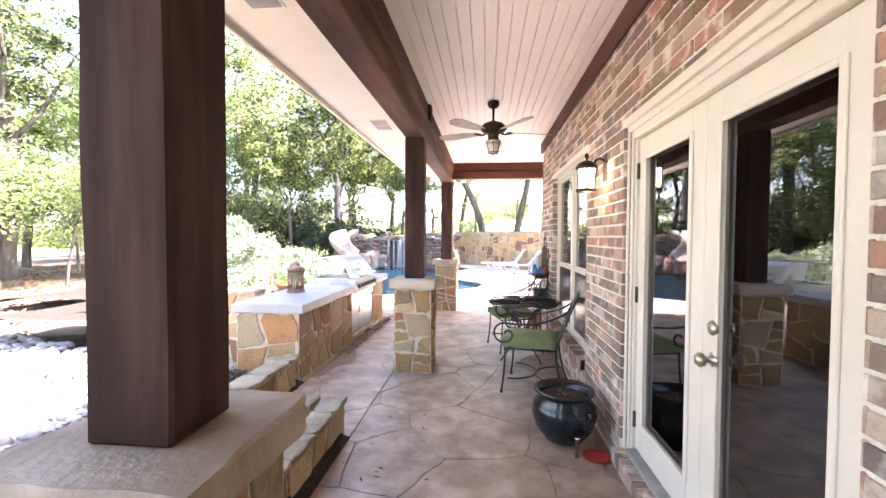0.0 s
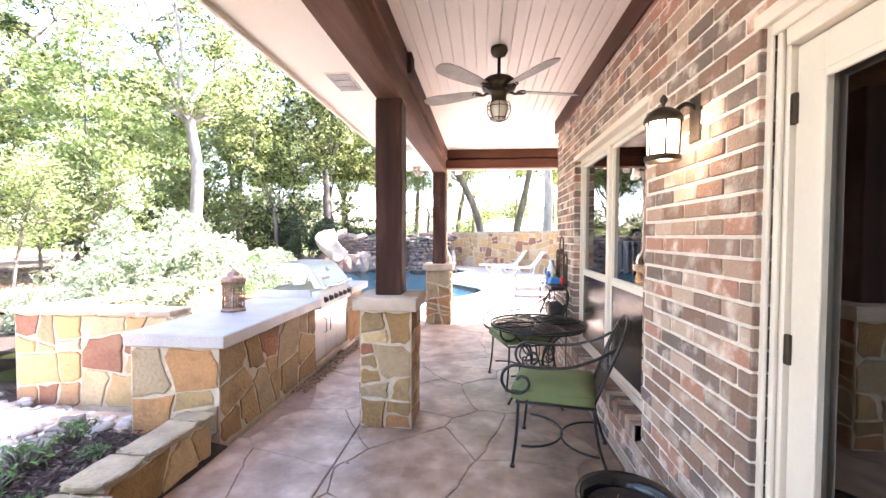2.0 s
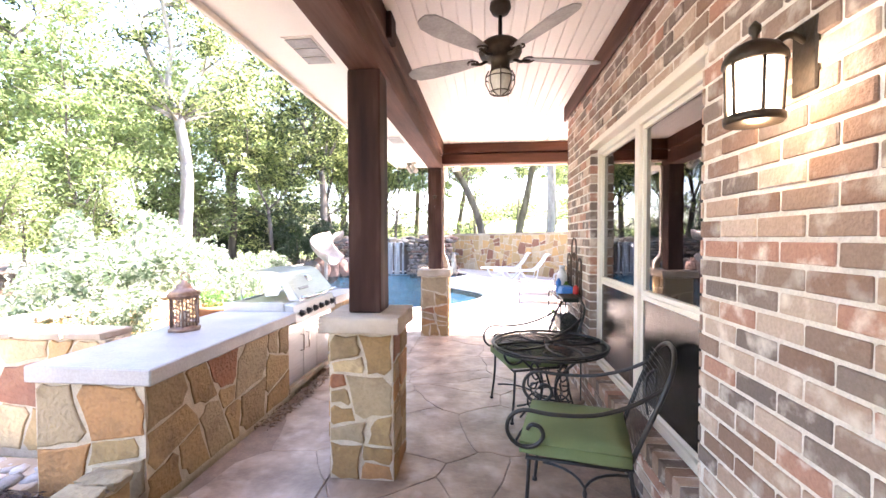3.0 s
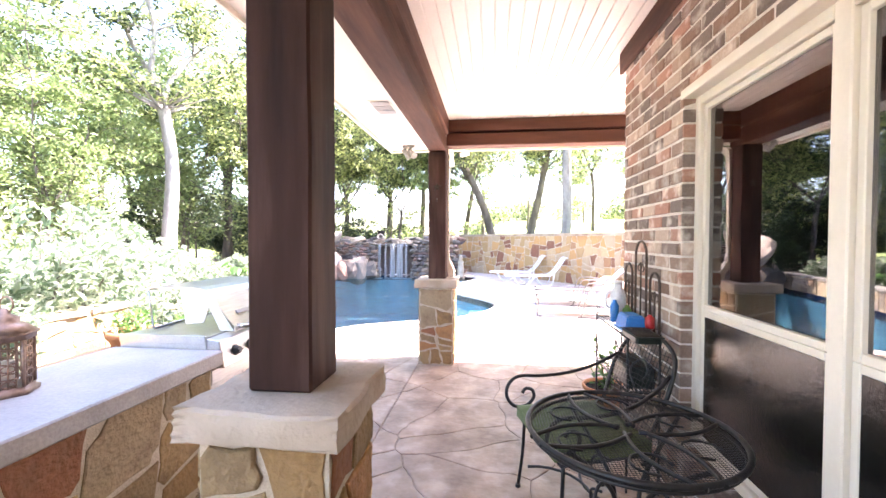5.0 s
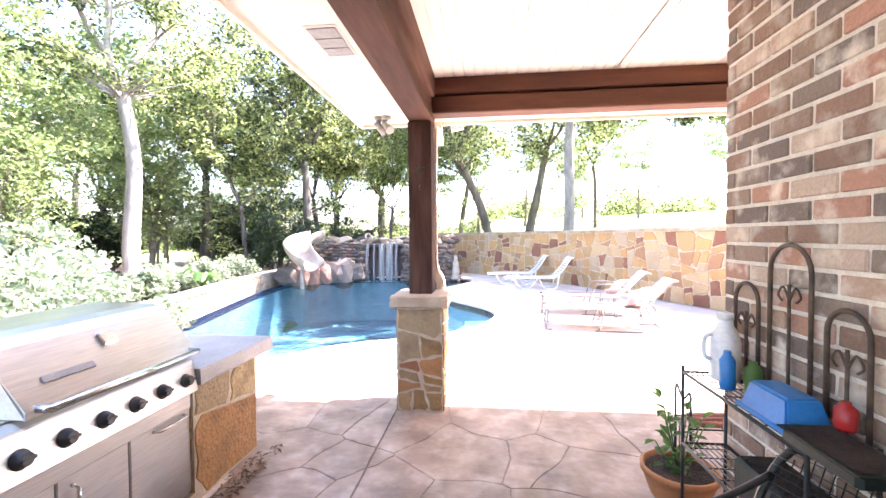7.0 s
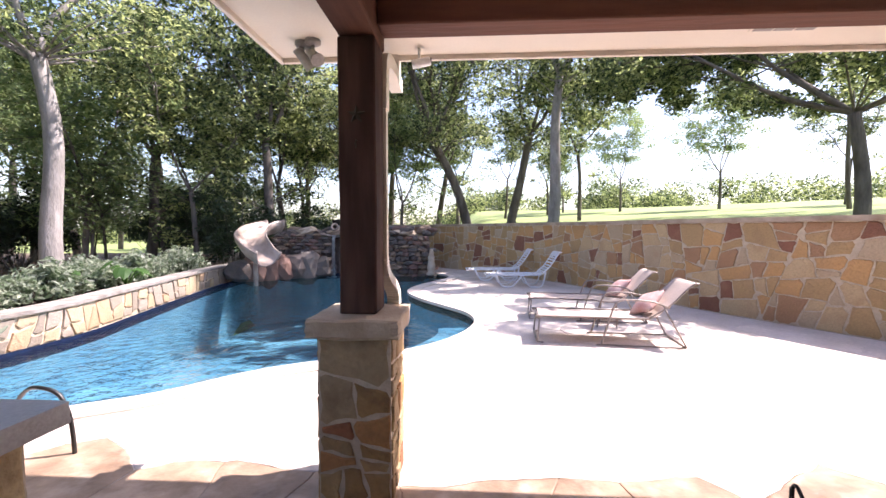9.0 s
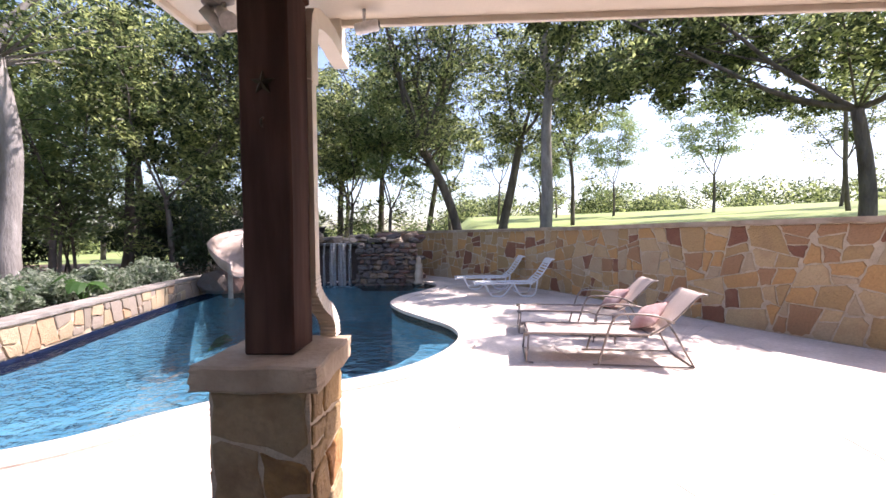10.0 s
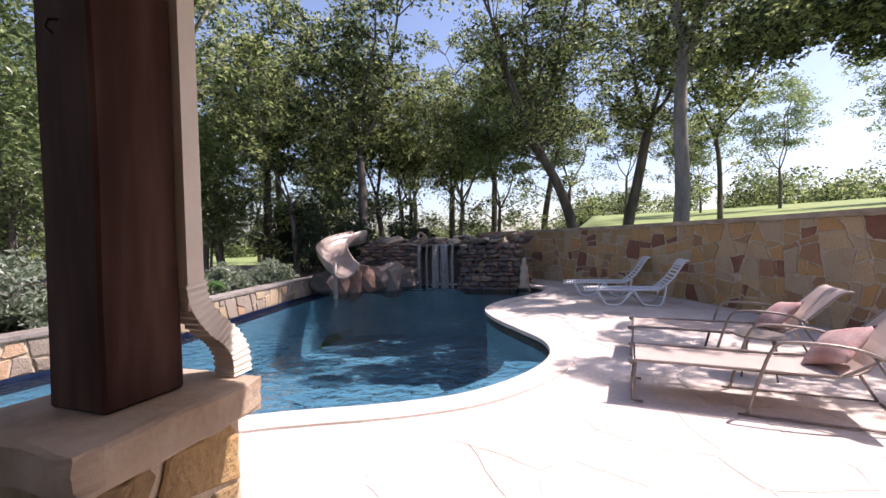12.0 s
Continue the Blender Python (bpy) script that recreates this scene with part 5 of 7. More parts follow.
grill = thing("gas_grill", (-2.24, 6.0, 0.62), "built-in stainless gas grill, closed hood, six black knobs", "grill")
bm = B()
box(bm, (-0.34, 0.085, 0.0), (0.28, 1.125, 0.235), 0.006)
box(bm, (0.275, 0.055, -0.055), (0.335, 1.14, 0.04), 0.004)
part("body", bm, STEEL, grill)
bm = B()
pf = [(0.28, 0.045), (0.40, 0.05), (0.365, 0.225), (0.28, 0.24)]
a = [bm.verts.new((x, 0.086, z)) for x, z in pf]
b = [bm.verts.new((x, 1.126, z)) for x, z in pf]
bm.faces.new(a), bm.faces.new(b)
for i in range(4):
    bm.faces.new((a[i], a[(i + 1) % 4], b[(i + 1) % 4], b[i]))
bmesh.ops.bevel(bm, geom=bm.edges[:], offset=0.006, segments=1, affect="EDGES")
part("control_panel", bm, STEEL, grill, "sloping steel control panel")
for i in range(6):
    kn = lathe(B(), [(0.037, 0), (0.037, 0.006), (0.028, 0.008), (0.025, 0.034), (0.021, 0.038)], 16)
    box(kn, (-0.006, -0.024, 0.034), (0.006, 0.024, 0.046), 0.001)
    bmesh.ops.transform(kn, matrix=Matrix.Translation((0.382, 0.229 + i * 0.163, 0.132)) @ Matrix.Rotation(radians(82), 4, "Y"), verts=kn.verts)
    part("knob", kn, BLACK, grill, "black grill knob")
bm = B()
prof = [(0.345, 0.245), (0.35, 0.275), (0.175, 0.49), (0.13, 0.525), (0.06, 0.54), (-0.28, 0.54), (-0.31, 0.52)]
a = [bm.verts.new((x, 0.28, z)) for x, z in prof]
b = [bm.verts.new((x, 1.17, z)) for x, z in prof]
for i in range(len(prof) - 1):
    bm.faces.new((a[i], a[i + 1], b[i + 1], b[i]))
bm.faces.new(b)
hood = part("hood", bm, STEEL, grill, "brushed steel hood")
mod = hood.modifiers.new("thick", "SOLIDIFY")
mod.thickness = 0.008
bm = B()
notch = [(0.340, 0.247), (0.235, 0.247), (0.155, 0.41), (0.115, 0.30), (-0.02, 0.285), (-0.06, 0.53), (0.06, 0.532), (0.128, 0.518), (0.172, 0.485)]
a, b = [bm.verts.new((x, 0.282, z)) for x, z in notch], [bm.verts.new((x, 0.292, z)) for x, z in notch]
bm.faces.new(a), bm.faces.new(b)
for i in range(len(notch)):
    j = (i + 1) % len(notch)
    bm.faces.new((a[i], a[j], b[j], b[i]))
bmesh.ops.triangulate(bm, faces=[f for f in bm.faces if len(f.verts) > 4])
part("hood_strut", tube(B(), [(-0.31, 0.285, 0.53), (-0.27, 0.285, 0.25)], 0.007, 6), STEEL, hood, "thin steel strut")
part("back_rail", tube(B(), [(-0.27, 0.285, 0.25), (-0.27, 1.165, 0.25)], 0.007, 6), STEEL, hood)
part("end_plate", bm, DULLSTEEL, hood, "steel end plate with a spit notch")
part("hood_handle", tube(B(), [(0.335, 0.32, 0.275), (0.40, 0.325, 0.275), (0.40, 1.125, 0.275), (0.335, 1.13, 0.275)], 0.016, 10), CHROME, hood, "polished bar handle")
part("thermometer", box(B(), (-0.01, -0.04, -0.035), (0.012, 0.04, 0.035), 0.008, Matrix.Translation((0.222, 0.74, 0.44)) @ Matrix.Rotation(radians(-39), 4, "Y")), CHROME, hood, "square thermometer")
part("badge", box(B(), (-0.004, -0.11, -0.015), (0.006, 0.11, 0.015), 0.002, Matrix.Translation((0.288, 0.50, 0.358)) @ Matrix.Rotation(radians(-39), 4, "Y")), VENT, hood, "plain grey badge plate")
part("grease_lip", box(box(B(), (-0.34, 0.085, 0.2355), (0.27, 1.12, 0.243), 0.003), (-0.34, 0.082, 0.20), (0.27, 0.092, 0.255), 0.002), STEEL, grill, "flat steel side tray")

lan = thing("candle_lantern", (-2.36, 5.27, 0.79), "pierced copper candle lantern with a ring handle on the worktop", "lantern")
part("base", lathe(B(), [(0.098, 0), (0.098, 0.018), (0.085, 0.0185), (0.085, 0.03)], 6), COPPER, lan)
part("rim", lathe(B(), [(0.092, 0.205), (0.092, 0.222), (0.1, 0.2225), (0.1, 0.232)], 6), COPPER, lan)
bm = B()
for i in range(6):
    a0, a1 = i * math.pi / 3, (i + 1) * math.pi / 3
    p, q = Vector((math.cos(a0), math.sin(a0), 0)) * 0.082, Vector((math.cos(a1), math.sin(a1), 0)) * 0.082
    tube(bm, [p + Vector((0, 0, 0.03)), p + Vector((0, 0, 0.205))], 0.006, 6)
    for u in range(1, 4):
        m = p.lerp(q, u / 4)
        tube(bm, [m + Vector((0, 0, 0.03)), m + Vector((0, 0, 0.205))], 0.0028, 4)
    for v in range(6):
        c = p.lerp(q, 0.5) + Vector((0, 0, 0.045 + v * 0.029))
        e = (q - p).normalized()
        ring = [c + (e * math.cos(t) * (0.032 if v % 2 else 0.02) + Vector((0, 0, 1)) * math.sin(t) * 0.013) for t in [k * 0.785 for k in range(8)]]
        tube(bm, ring, 0.0032, 4, closed=True)
part("pierced_screen", bm, COPPER, lan, "pierced scrollwork screen")
bm = lathe(B(), [(0.095, 0.232), (0.06, 0.262), (0.045, 0.268), (0.045, 0.285), (0.02, 0.3), (0.012, 0.318), (0.001, 0.322)], 12)
part("lid", bm, COPPER, lan, "domed copper lid")
part("handle", tube(B(), [(0.03 * math.cos(t), 0.01, 0.335 + 0.03 * math.sin(t)) for t in [k * 0.52 for k in range(12)]], 0.0035, 5, closed=True), COPPER, lan, "ring handle")
lan.scale = (1.22, 1.22, 1.22)
part("candle", lathe(B(), [(0.03, 0.02), (0.03, 0.12)], 12), CREAM, lan, "cream candle")


def rubble(name, lo, hi, label, seed, cap=0.05, size=0.32, sides="snew", mt=None):
    """A low rubble wall with a cap of flat stones."""
    c = ((lo[0] + hi[0]) / 2, (lo[1] + hi[1]) / 2)
    t = thing(name, (c[0], c[1], 0), label, "wall")
    l, h = (lo[0] - c[0] + 0.02, lo[1] - c[1] + 0.02, lo[2]), (hi[0] - c[0] - 0.02, hi[1] - c[1] - 0.02, hi[2] - cap)
    capm = BORDERCAP if name == "planter_border" else CAPSTONE
    part("core", box(B(), l, h), STONEBED, t, "mortar core")
    later(four_sides, t, (l[0], l[1], max(l[2], 0)), h, size, mt or STONE, seed, sides=sides, joint=0.016, depth=0.013)
    r = random.Random(seed)
    along = 0 if hi[0] - lo[0] > hi[1] - lo[1] else 1
    s = (lo[along] - c[along])
    while s < hi[along] - c[along] - 0.05:
        n = min(s + r.uniform(0.28, 0.5), hi[along] - c[along])
        a = [lo[0] - c[0] - 0.01, lo[1] - c[1] - 0.01, hi[2] - cap + 0.002]
        b = [hi[0] - c[0] + 0.01, hi[1] - c[1] + 0.01, hi[2]]
        a[along], b[along] = s, n - 0.012
        part("cap_stone", rough_slab(B(), a, b, seed + int(s * 50), 4, 0.02 if capm is BORDERCAP else 0.012), capm, t, "flat sandstone cap")
        s = n
    return t


rubble("stone_wall", (-4.15, 4.85, -0.05), (-2.62, 5.1, 0.85), "tan rubble stone wall that retains the garden bed", 70, mt=WALLSTONE)
rubble("stone_wall", (-4.15, 5.12, -0.05), (-3.9, 7.6, 0.83), "tan rubble stone wall that retains the garden bed", 71, mt=WALLSTONE)
rubble("planter_border", (-2.06, 3.40, -0.05), (-1.86, 4.25, 0.30), "low stone border of the mulched planter", 72)
rubble("planter_border", (-2.06, 3.14, -0.05), (-1.24, 3.34, 0.29), "low stone border of the mulched planter", 73)
rubble("planter_border", (-1.20, 1.6, -0.05), (-1.06, 3.36, 0.28), "low stone border of the mulched planter", 74)
rubble("planter_border", (-2.72, 2.80, -0.05), (-1.55, 2.97, 0.20), "low stone border of the mulched planter", 75, cap=0.08)
r = random.Random(8)
for i in range(6):
    f = (i + 0.5) / 6
    w = r.uniform(0.10, 0.14)
    bm = rough_slab(B(), (-0.08, -w, -0.06), (0.07, w, 0.075 + r.uniform(0, 0.04)), 300 + i, 4, 0.018)
    ob = solo("edging_stone", bm, SLATE, "rough grey edging stone between mulch and pebbles", "edging stone", "stones along the mulch bed")
    ob.location, ob.rotation_euler = (-2.62 - 0.46 * f, 3.02 + 1.42 * f, 0.05), (r.uniform(-0.1, 0.1), r.uniform(-0.12, 0.12), 0.3 + r.uniform(-0.2, 0.2))
step = rough_slab(B(), (-4.35, 4.38, -0.03), (-2.7, 4.70, 0.05), 9, 6, 0.015)
solo("edging_slab", step, CAPSTONE, "flat limestone edging slab at the wall foot", "slab")

# ---- patio furniture ----
def chair():
    """Wrought iron armchair; it faces +y."""
    c = thing("patio_chair", Matrix(), "black wrought iron patio armchair with a green cushion", "chair", "chairs round the patio table")
    for sx in (-1, 1):
        part("front_leg", tube(B(), smooth_run([(sx * 0.25, 0.23, 0.40), (sx * 0.255, 0.24, 0.2), (sx * 0.27, 0.26, 0.015)], 4), 0.0095, 8), IRON, c)
        part("back_leg", tube(B(), smooth_run([(sx * 0.21, -0.21, 0.42), (sx * 0.215, -0.24, 0.2), (sx * 0.22, -0.30, 0.015)], 4), 0.0095, 8), IRON, c)
        for y in (0.26, -0.30):
            part("foot", lathe(B(), [(0.012, 0), (0.017, 0.004), (0.013, 0.02)], 10, (sx * (0.27 if y > 0 else 0.22), y)), IRON, c)
        arm = [(sx * 0.22, -0.335, 0.78), (sx * 0.25, -0.22, 0.71), (sx * 0.28, -0.06, 0.655), (sx * 0.29, 0.12, 0.64), (sx * 0.29, 0.25, 0.645),
               (sx * 0.288, 0.315, 0.60), (sx * 0.285, 0.325, 0.53), (sx * 0.28, 0.28, 0.475), (sx * 0.278, 0.21, 0.475), (sx * 0.276, 0.165, 0.52), (sx * 0.275, 0.175, 0.565), (sx * 0.275, 0.215, 0.575), (sx * 0.275, 0.235, 0.55)]
        part("arm", tube(B(), smooth_run(arm, 4), 0.010, 8), IRON, c, "scrolled iron arm")
        # half-round stretchers beside the legs
        rg = [(0.245 * math.cos(t), sx * (0.23 - 0.235 * math.sin(t)) - 0.02, 0.13) for t in [k * math.pi / 12 for k in range(13)]]
        part("stretcher", tube(B(), rg, 0.008, 6), IRON, c, "half-round stretcher")
    fr = [(-0.25, 0.24, 0.405), (0.25, 0.24, 0.405), (0.22, -0.22, 0.405), (-0.22, -0.22, 0.405)]
    part("seat_frame", tube(B(), fr, 0.010, 8, closed=True), IRON, c)
    back = [(-0.21, -0.21, 0.42), (-0.225, -0.26, 0.56), (-0.235, -0.32, 0.72), (-0.20, -0.375, 0.85), (-0.10, -0.40, 0.91), (0, -0.405, 0.92), (0.10, -0.40, 0.91), (0.20, -0.375, 0.85), (0.235, -0.32, 0.72), (0.225, -0.26, 0.56), (0.21, -0.21, 0.42)]
    part("back_frame", tube(B(), smooth_run(back, 4), 0.011, 8), IRON, c)
    mesh = B()
    for i in range(-8, 9):
        x = i * 0.026
        top = 0.91 - 0.10 * (abs(i) / 8) ** 2.5
        tube(mesh, [(x * 0.9, -0.215, 0.45), (x, -0.285, 0.64), (x, -0.33 - 0.075 * min(1, (top - 0.7) / 0.26), top)], 0.0016, 4)
    for j in range(18):
        z = 0.46 + j * 0.0235
        f = (z - 0.45) / 0.5
        tube(mesh, [(-0.215, -0.215 - 0.17 * f, z), (0, -0.222 - 0.175 * f, z), (0.215, -0.215 - 0.17 * f, z)], 0.0016, 4)
    part("back_mesh", mesh, IRON, c, "woven wire back panel", "stuff")
    part("scroll", tube(B(), smooth_run([(-0.05, -0.30, 0.60), (0.02, -0.30, 0.66), (0.06, -0.31, 0.74), (0.0, -0.34, 0.80), (-0.06, -0.33, 0.75), (-0.03, -0.32, 0.70)], 4), 0.006, 6), IRON, c, "iron scroll ornament")
    cu = B()
    box(cu, (-0.262, -0.215, 0.415), (0.262, 0.275, 0.50))
    bmesh.ops.subdivide_edges(cu, edges=cu.edges[:], cuts=6, use_grid_fill=True)
    for v in cu.verts:
        ex, ey = abs(v.co.x) / 0.262, abs(v.co.y - 0.03) / 0.245
        r = max(ex, ey)
        v.co.z = 0.455 + (v.co.z - 0.455) * (1 - 0.3 * r ** 8) + 0.012 * (1 - r ** 2) * (v.co.z > 0.45)
        k = 1 - 0.03 * (ex * ey) ** 4
        v.co.x *= k
    for f in cu.faces:
        f.smooth = True
    cu_ = part("cushion", cu, CUSHION, c, "faded green canvas cushion")
    loop = [(-0.257, -0.21), (0, -0.215), (0.257, -0.21), (0.262, 0.03), (0.257, 0.27), (0, 0.275), (-0.257, 0.27), (-0.262, 0.03)]
    part("piping", tube(B(), [(x, y, 0.482) for x, y in loop], 0.005, 5, closed=True), CUSHION, cu_, "green piping")
    return c


ch = chair()
ch.location, ch.rotation_euler, ch.scale = (0.465, 4.51, 0), (0, 0, radians(77)), (1.04, 1.04, 1.04)
copy_thing(ch, Matrix.Translation((0.36, 5.95, 0)) @ Matrix.Rotation(radians(106), 4, "Z"))

table = thing("patio_table", (0.44, 5.45, 0), "round black wrought iron patio table with a mesh top", "table")
TR, TH = 0.42, 0.70
part("rim", tube(B(), [(TR * math.cos(t), TR * math.sin(t), TH) for t in [k * math.pi / 24 for k in range(48)]], 0.012, 8, closed=True), IRON, table)
part("apron", tube(B(), [((TR - 0.01) * math.cos(t), (TR - 0.01) * math.sin(t), TH - 0.025) for t in [k * math.pi / 24 for k in range(48)]], 0.008, 6, closed=True), IRON, table)
for k in range(4):
    for sg in (-1, 1):
        arc = [Matrix.Rotation(k * math.pi / 2 + 0.35, 3, "Z") @ Vector((TR * (1 - f) * 0.98 + 0.02, sg * (0.035 + 0.06 * math.sin(f * 3.1)), TH - 0.004)) for f in [i / 8 for i in range(9)]]
        part("strap", tube(B(), arc, 0.009, 6), IRON, table, "curved flat iron strap")
for k in range(6):
    a = k * math.pi / 3 + 0.5
    part("scroll", tube(B(), [(math.cos(a) * 0.27 + 0.075 * math.cos(t), math.sin(a) * 0.27 + 0.075 * math.sin(t), TH - 0.006) for t in [j * 0.6 for j in range(9)]], 0.005, 6), IRON, table, "round iron scroll")
bm = B()
n = 32
for i in range(-n, n + 1):
    x = i * TR / n
    w = math.sqrt(max(TR * TR - x * x, 0)) - 0.01
    if w > 0.03:
        tube(bm, [(x, -w, TH - 0.012), (x, w, TH - 0.012)], 0.0014, 3)
        tube(bm, [(-w, x, TH - 0.013), (w, x, TH - 0.013)], 0.0014, 3)
part("wire_mesh", bm, IRON, table, "fine wire mesh", "stuff")
for k in range(4):
    a = k * math.pi / 2 + 0.6
    leg = smooth_run([(0.34, 0, TH - 0.02), (0.24, 0, 0.60), (0.10, 0, 0.46), (0.07, 0, 0.33), (0.14, 0, 0.20), (0.27, 0, 0.08), (0.33, 0, 0.012)], 4)
    b2 = tube(B(), leg, 0.010, 8)
    tube(b2, smooth_run([(0.09, 0, 0.52), (0.18, 0, 0.50), (0.20, 0, 0.42), (0.14, 0, 0.38), (0.11, 0, 0.43)], 4), 0.007, 6)
    tube(b2, smooth_run([(0.10, 0, 0.24), (0.19, 0, 0.26), (0.20, 0, 0.33), (0.14, 0, 0.35)], 4), 0.007, 6)
    bmesh.ops.rotate(b2, verts=b2.verts, cent=(0, 0, 0), matrix=Matrix.Rotation(a, 3, "Z"))
    part("leg", b2, IRON, table, "scrolled iron leg")
part("ring", tube(B(), [(0.10 * math.cos(t), 0.10 * math.sin(t), 0.33) for t in [k * 0.52 for k in range(12)]], 0.007, 6, closed=True), IRON, table)

pot = thing("glazed_pot", (0.56, 3.43, 0), "large black glazed pot filled with wet soil and twigs", "pot")
pot.scale = (1.08, 1.08, 1.08)
part("vessel", lathe(B(), [(0.10, 0.0), (0.13, 0.015), (0.185, 0.09), (0.215, 0.18), (0.205, 0.25), (0.165, 0.30), (0.17, 0.315), (0.20, 0.335), (0.195, 0.35), (0.172, 0.345), (0.155, 0.32), (0.15, 0.30)], 40, cap=False), GLAZE, pot)
part("soil", lathe(B(), [(0.16, 0.292), (0.158, 0.30)], 24), SOIL, pot, "dark wet soil")
bm = B()
r = random.Random(4)
for i in range(12):
    a, q = r.uniform(0, 6.28), r.uniform(0, 0.1)
    p = Vector((q * math.cos(a), q * math.sin(a), 0.302))
    tube(bm, [p, p + Vector((r.uniform(-0.03, 0.03), r.uniform(-0.03, 0.03), 0.01))], 0.003, 4)
part("twigs", bm, DRYLEAF, pot, "dry twigs", "stuff")
for k in range(2):
    a = 2.2 + k * 3.1
    part("lug", tube(B(), [Vector((math.cos(a) * 0.2, math.sin(a) * 0.2, 0.25 + 0.0)), Vector((math.cos(a) * 0.235, math.sin(a) * 0.235, 0.25)), Vector((math.cos(a) * 0.225, math.sin(a) * 0.225, 0.215))], 0.012, 6), GLAZE, pot, "small glazed lug")
fau = thing("drain_pipe", (0.60, 3.17, 0), "short upright steel pipe stub beside the pot", "pipe")
part("stub", lathe(B(), [(0.014, 0), (0.014, 0.12), (0.017, 0.122), (0.017, 0.14)], 14), CHROME, fau)
dish = thing("saucer", (0.73, 3.19, 0), "round red plastic saucer on the patio", "saucer")
part("dish", lathe(B(), [(0.07, 0), (0.09, 0.012), (0.085, 0.014), (0.066, 0.006)], 24), REDP, dish)

# ---- ceiling fan ----
fan = thing("ceiling_fan", (0.055, 4.88, CEILZ), "dark bronze ceiling fan with grey blades and a caged globe light", "fan")
part("canopy", lathe(B(), [(0.062, 0), (0.066, -0.03), (0.05, -0.06), (0.022, -0.072), (0.02, -0.075)], 24), BRONZE, fan)
part("rod", lathe(B(), [(0.012, -0.07), (0.012, -0.20), (0.03, -0.205), (0.034, -0.225)], 12), BRONZE, fan)
part("motor", lathe(B(), [(0.05, -0.215), (0.10, -0.235), (0.128, -0.26), (0.132, -0.30), (0.12, -0.325), (0.085, -0.335), (0.06, -0.35), (0.055, -0.40), (0.062, -0.41)], 32), BRONZE, fan)
BLADE = mat("grey_blade", (0.42, 0.39, 0.36), (0.30, 0.28, 0.26), rough=0.6, scale=5, stretch=(1, 1, 1))
for k in range(5):
    a = radians(14 + 72 * k)
    R = Matrix.Rotation(a, 4, "Z")
    br = tube(B(), [(0.08, 0, -0.33), (0.13, 0, -0.345), (0.19, 0, -0.33)], 0.010, 6)
    tube(br, [(0.18 + 0.035 * math.cos(t), 0.04 * math.sin(t), -0.33) for t in [j * 0.6 for j in range(10)]], 0.006, 5)
    bmesh.ops.transform(br, matrix=R, verts=br.verts)
    part("blade_iron", br, BRONZE, fan, "ornate bronze bracket")
    bl = B()
    out = [(0.17, -0.035), (0.30, -0.055), (0.50, -0.068), (0.60, -0.06), (0.645, -0.03), (0.65, 0.0), (0.645, 0.03), (0.60, 0.06), (0.50, 0.068), (0.30, 0.055), (0.17, 0.035)]
    up = [bl.verts.new((x, y, 0.004)) for x, y in out]
    dn = [bl.verts.new((x, y, -0.004)) for x, y in out]
    bl.faces.new(up), bl.faces.new(list(reversed(dn)))
    for i in range(len(out)):
        j = (i + 1) % len(out)
        bl.faces.new((up[i], dn[i], dn[j], up[j]))
    bmesh.ops.transform(bl, matrix=R @ Matrix.Translation((0, 0, -0.325)) @ Matrix.Rotation(radians(13), 4, "X"), verts=bl.verts)
    part("blade", bl, BLADE, fan, "weathered grey blade")
glb = part("globe", lathe(B(), [(0.05, -0.41), (0.07, -0.43), (0.075, -0.47), (0.062, -0.52), (0.03, -0.548), (0.001, -0.553)], 24), mat("frosted_globe", (0.8, 0.78, 0.72), rough=0.25, bump=0), fan, "frosted glass globe")
cage = B()
for k in range(4):
    a = k * math.pi / 4
    tube(cage, [Vector((math.cos(a) * q, math.sin(a) * q, z)) for q, z in ((0.07, -0.405), (0.088, -0.44), (0.088, -0.49), (0.06, -0.545), (0, -0.565), (-0.06, -0.545), (-0.088, -0.49), (-0.088, -0.44), (-0.07, -0.405))], 0.0035, 5)
for q, z in ((0.09, -0.455), (0.066, -0.54)):
    tube(cage, [(q * math.cos(t), q * math.sin(t), z) for t in [k * 0.4 for k in range(16)]], 0.0035, 5, closed=True)
part("cage", cage, BRONZE, fan, "bronze wire cage")
part("pull_chain", tube(B(), [(0.05, 0.03, -0.41), (0.05, 0.03, -0.62)], 0.0015, 4), BRONZE, fan)

# ---- wall lantern ----
lamp = thing("wall_lantern", (0.705, 3.56, 1.82), "lit bronze wall lantern with frosted seeded glass", "lamp")
part("roof", lathe(B(), [(0.086, 0.175), (0.094, 0.18), (0.09, 0.20), (0.07, 0.225), (0.035, 0.243), (0.012, 0.25)], 28), BRONZE, lamp, "domed bronze roof")
part("finial", lathe(B(), [(0.008, 0.248), (0.008, 0.262), (0.018, 0.275), (0.018, 0.29), (0.006, 0.305), (0.001, 0.308)], 14), BRONZE, lamp)
bm = lathe(B(), [(0.083, 0.0), (0.088, 0.008), (0.088, 0.022), (0.078, 0.028)], 28)
for k in range(6):
    a = k * math.pi / 3 + 0.3
    tube(bm, [(math.cos(a) * 0.077, math.sin(a) * 0.077, 0.02), (math.cos(a) * 0.084, math.sin(a) * 0.084, 0.178)], 0.006, 6)
part("frame", bm, BRONZE, lamp, "bronze frame")
part("glass", lathe(B(), [(0.070, 0.022), (0.074, 0.10), (0.077, 0.176)], 28), LAMPGLASS, lamp, "glowing frosted glass")
bm = B()
box(bm, (0.150, -0.055, 0.085), (0.167, 0.055, 0.30), 0.006)
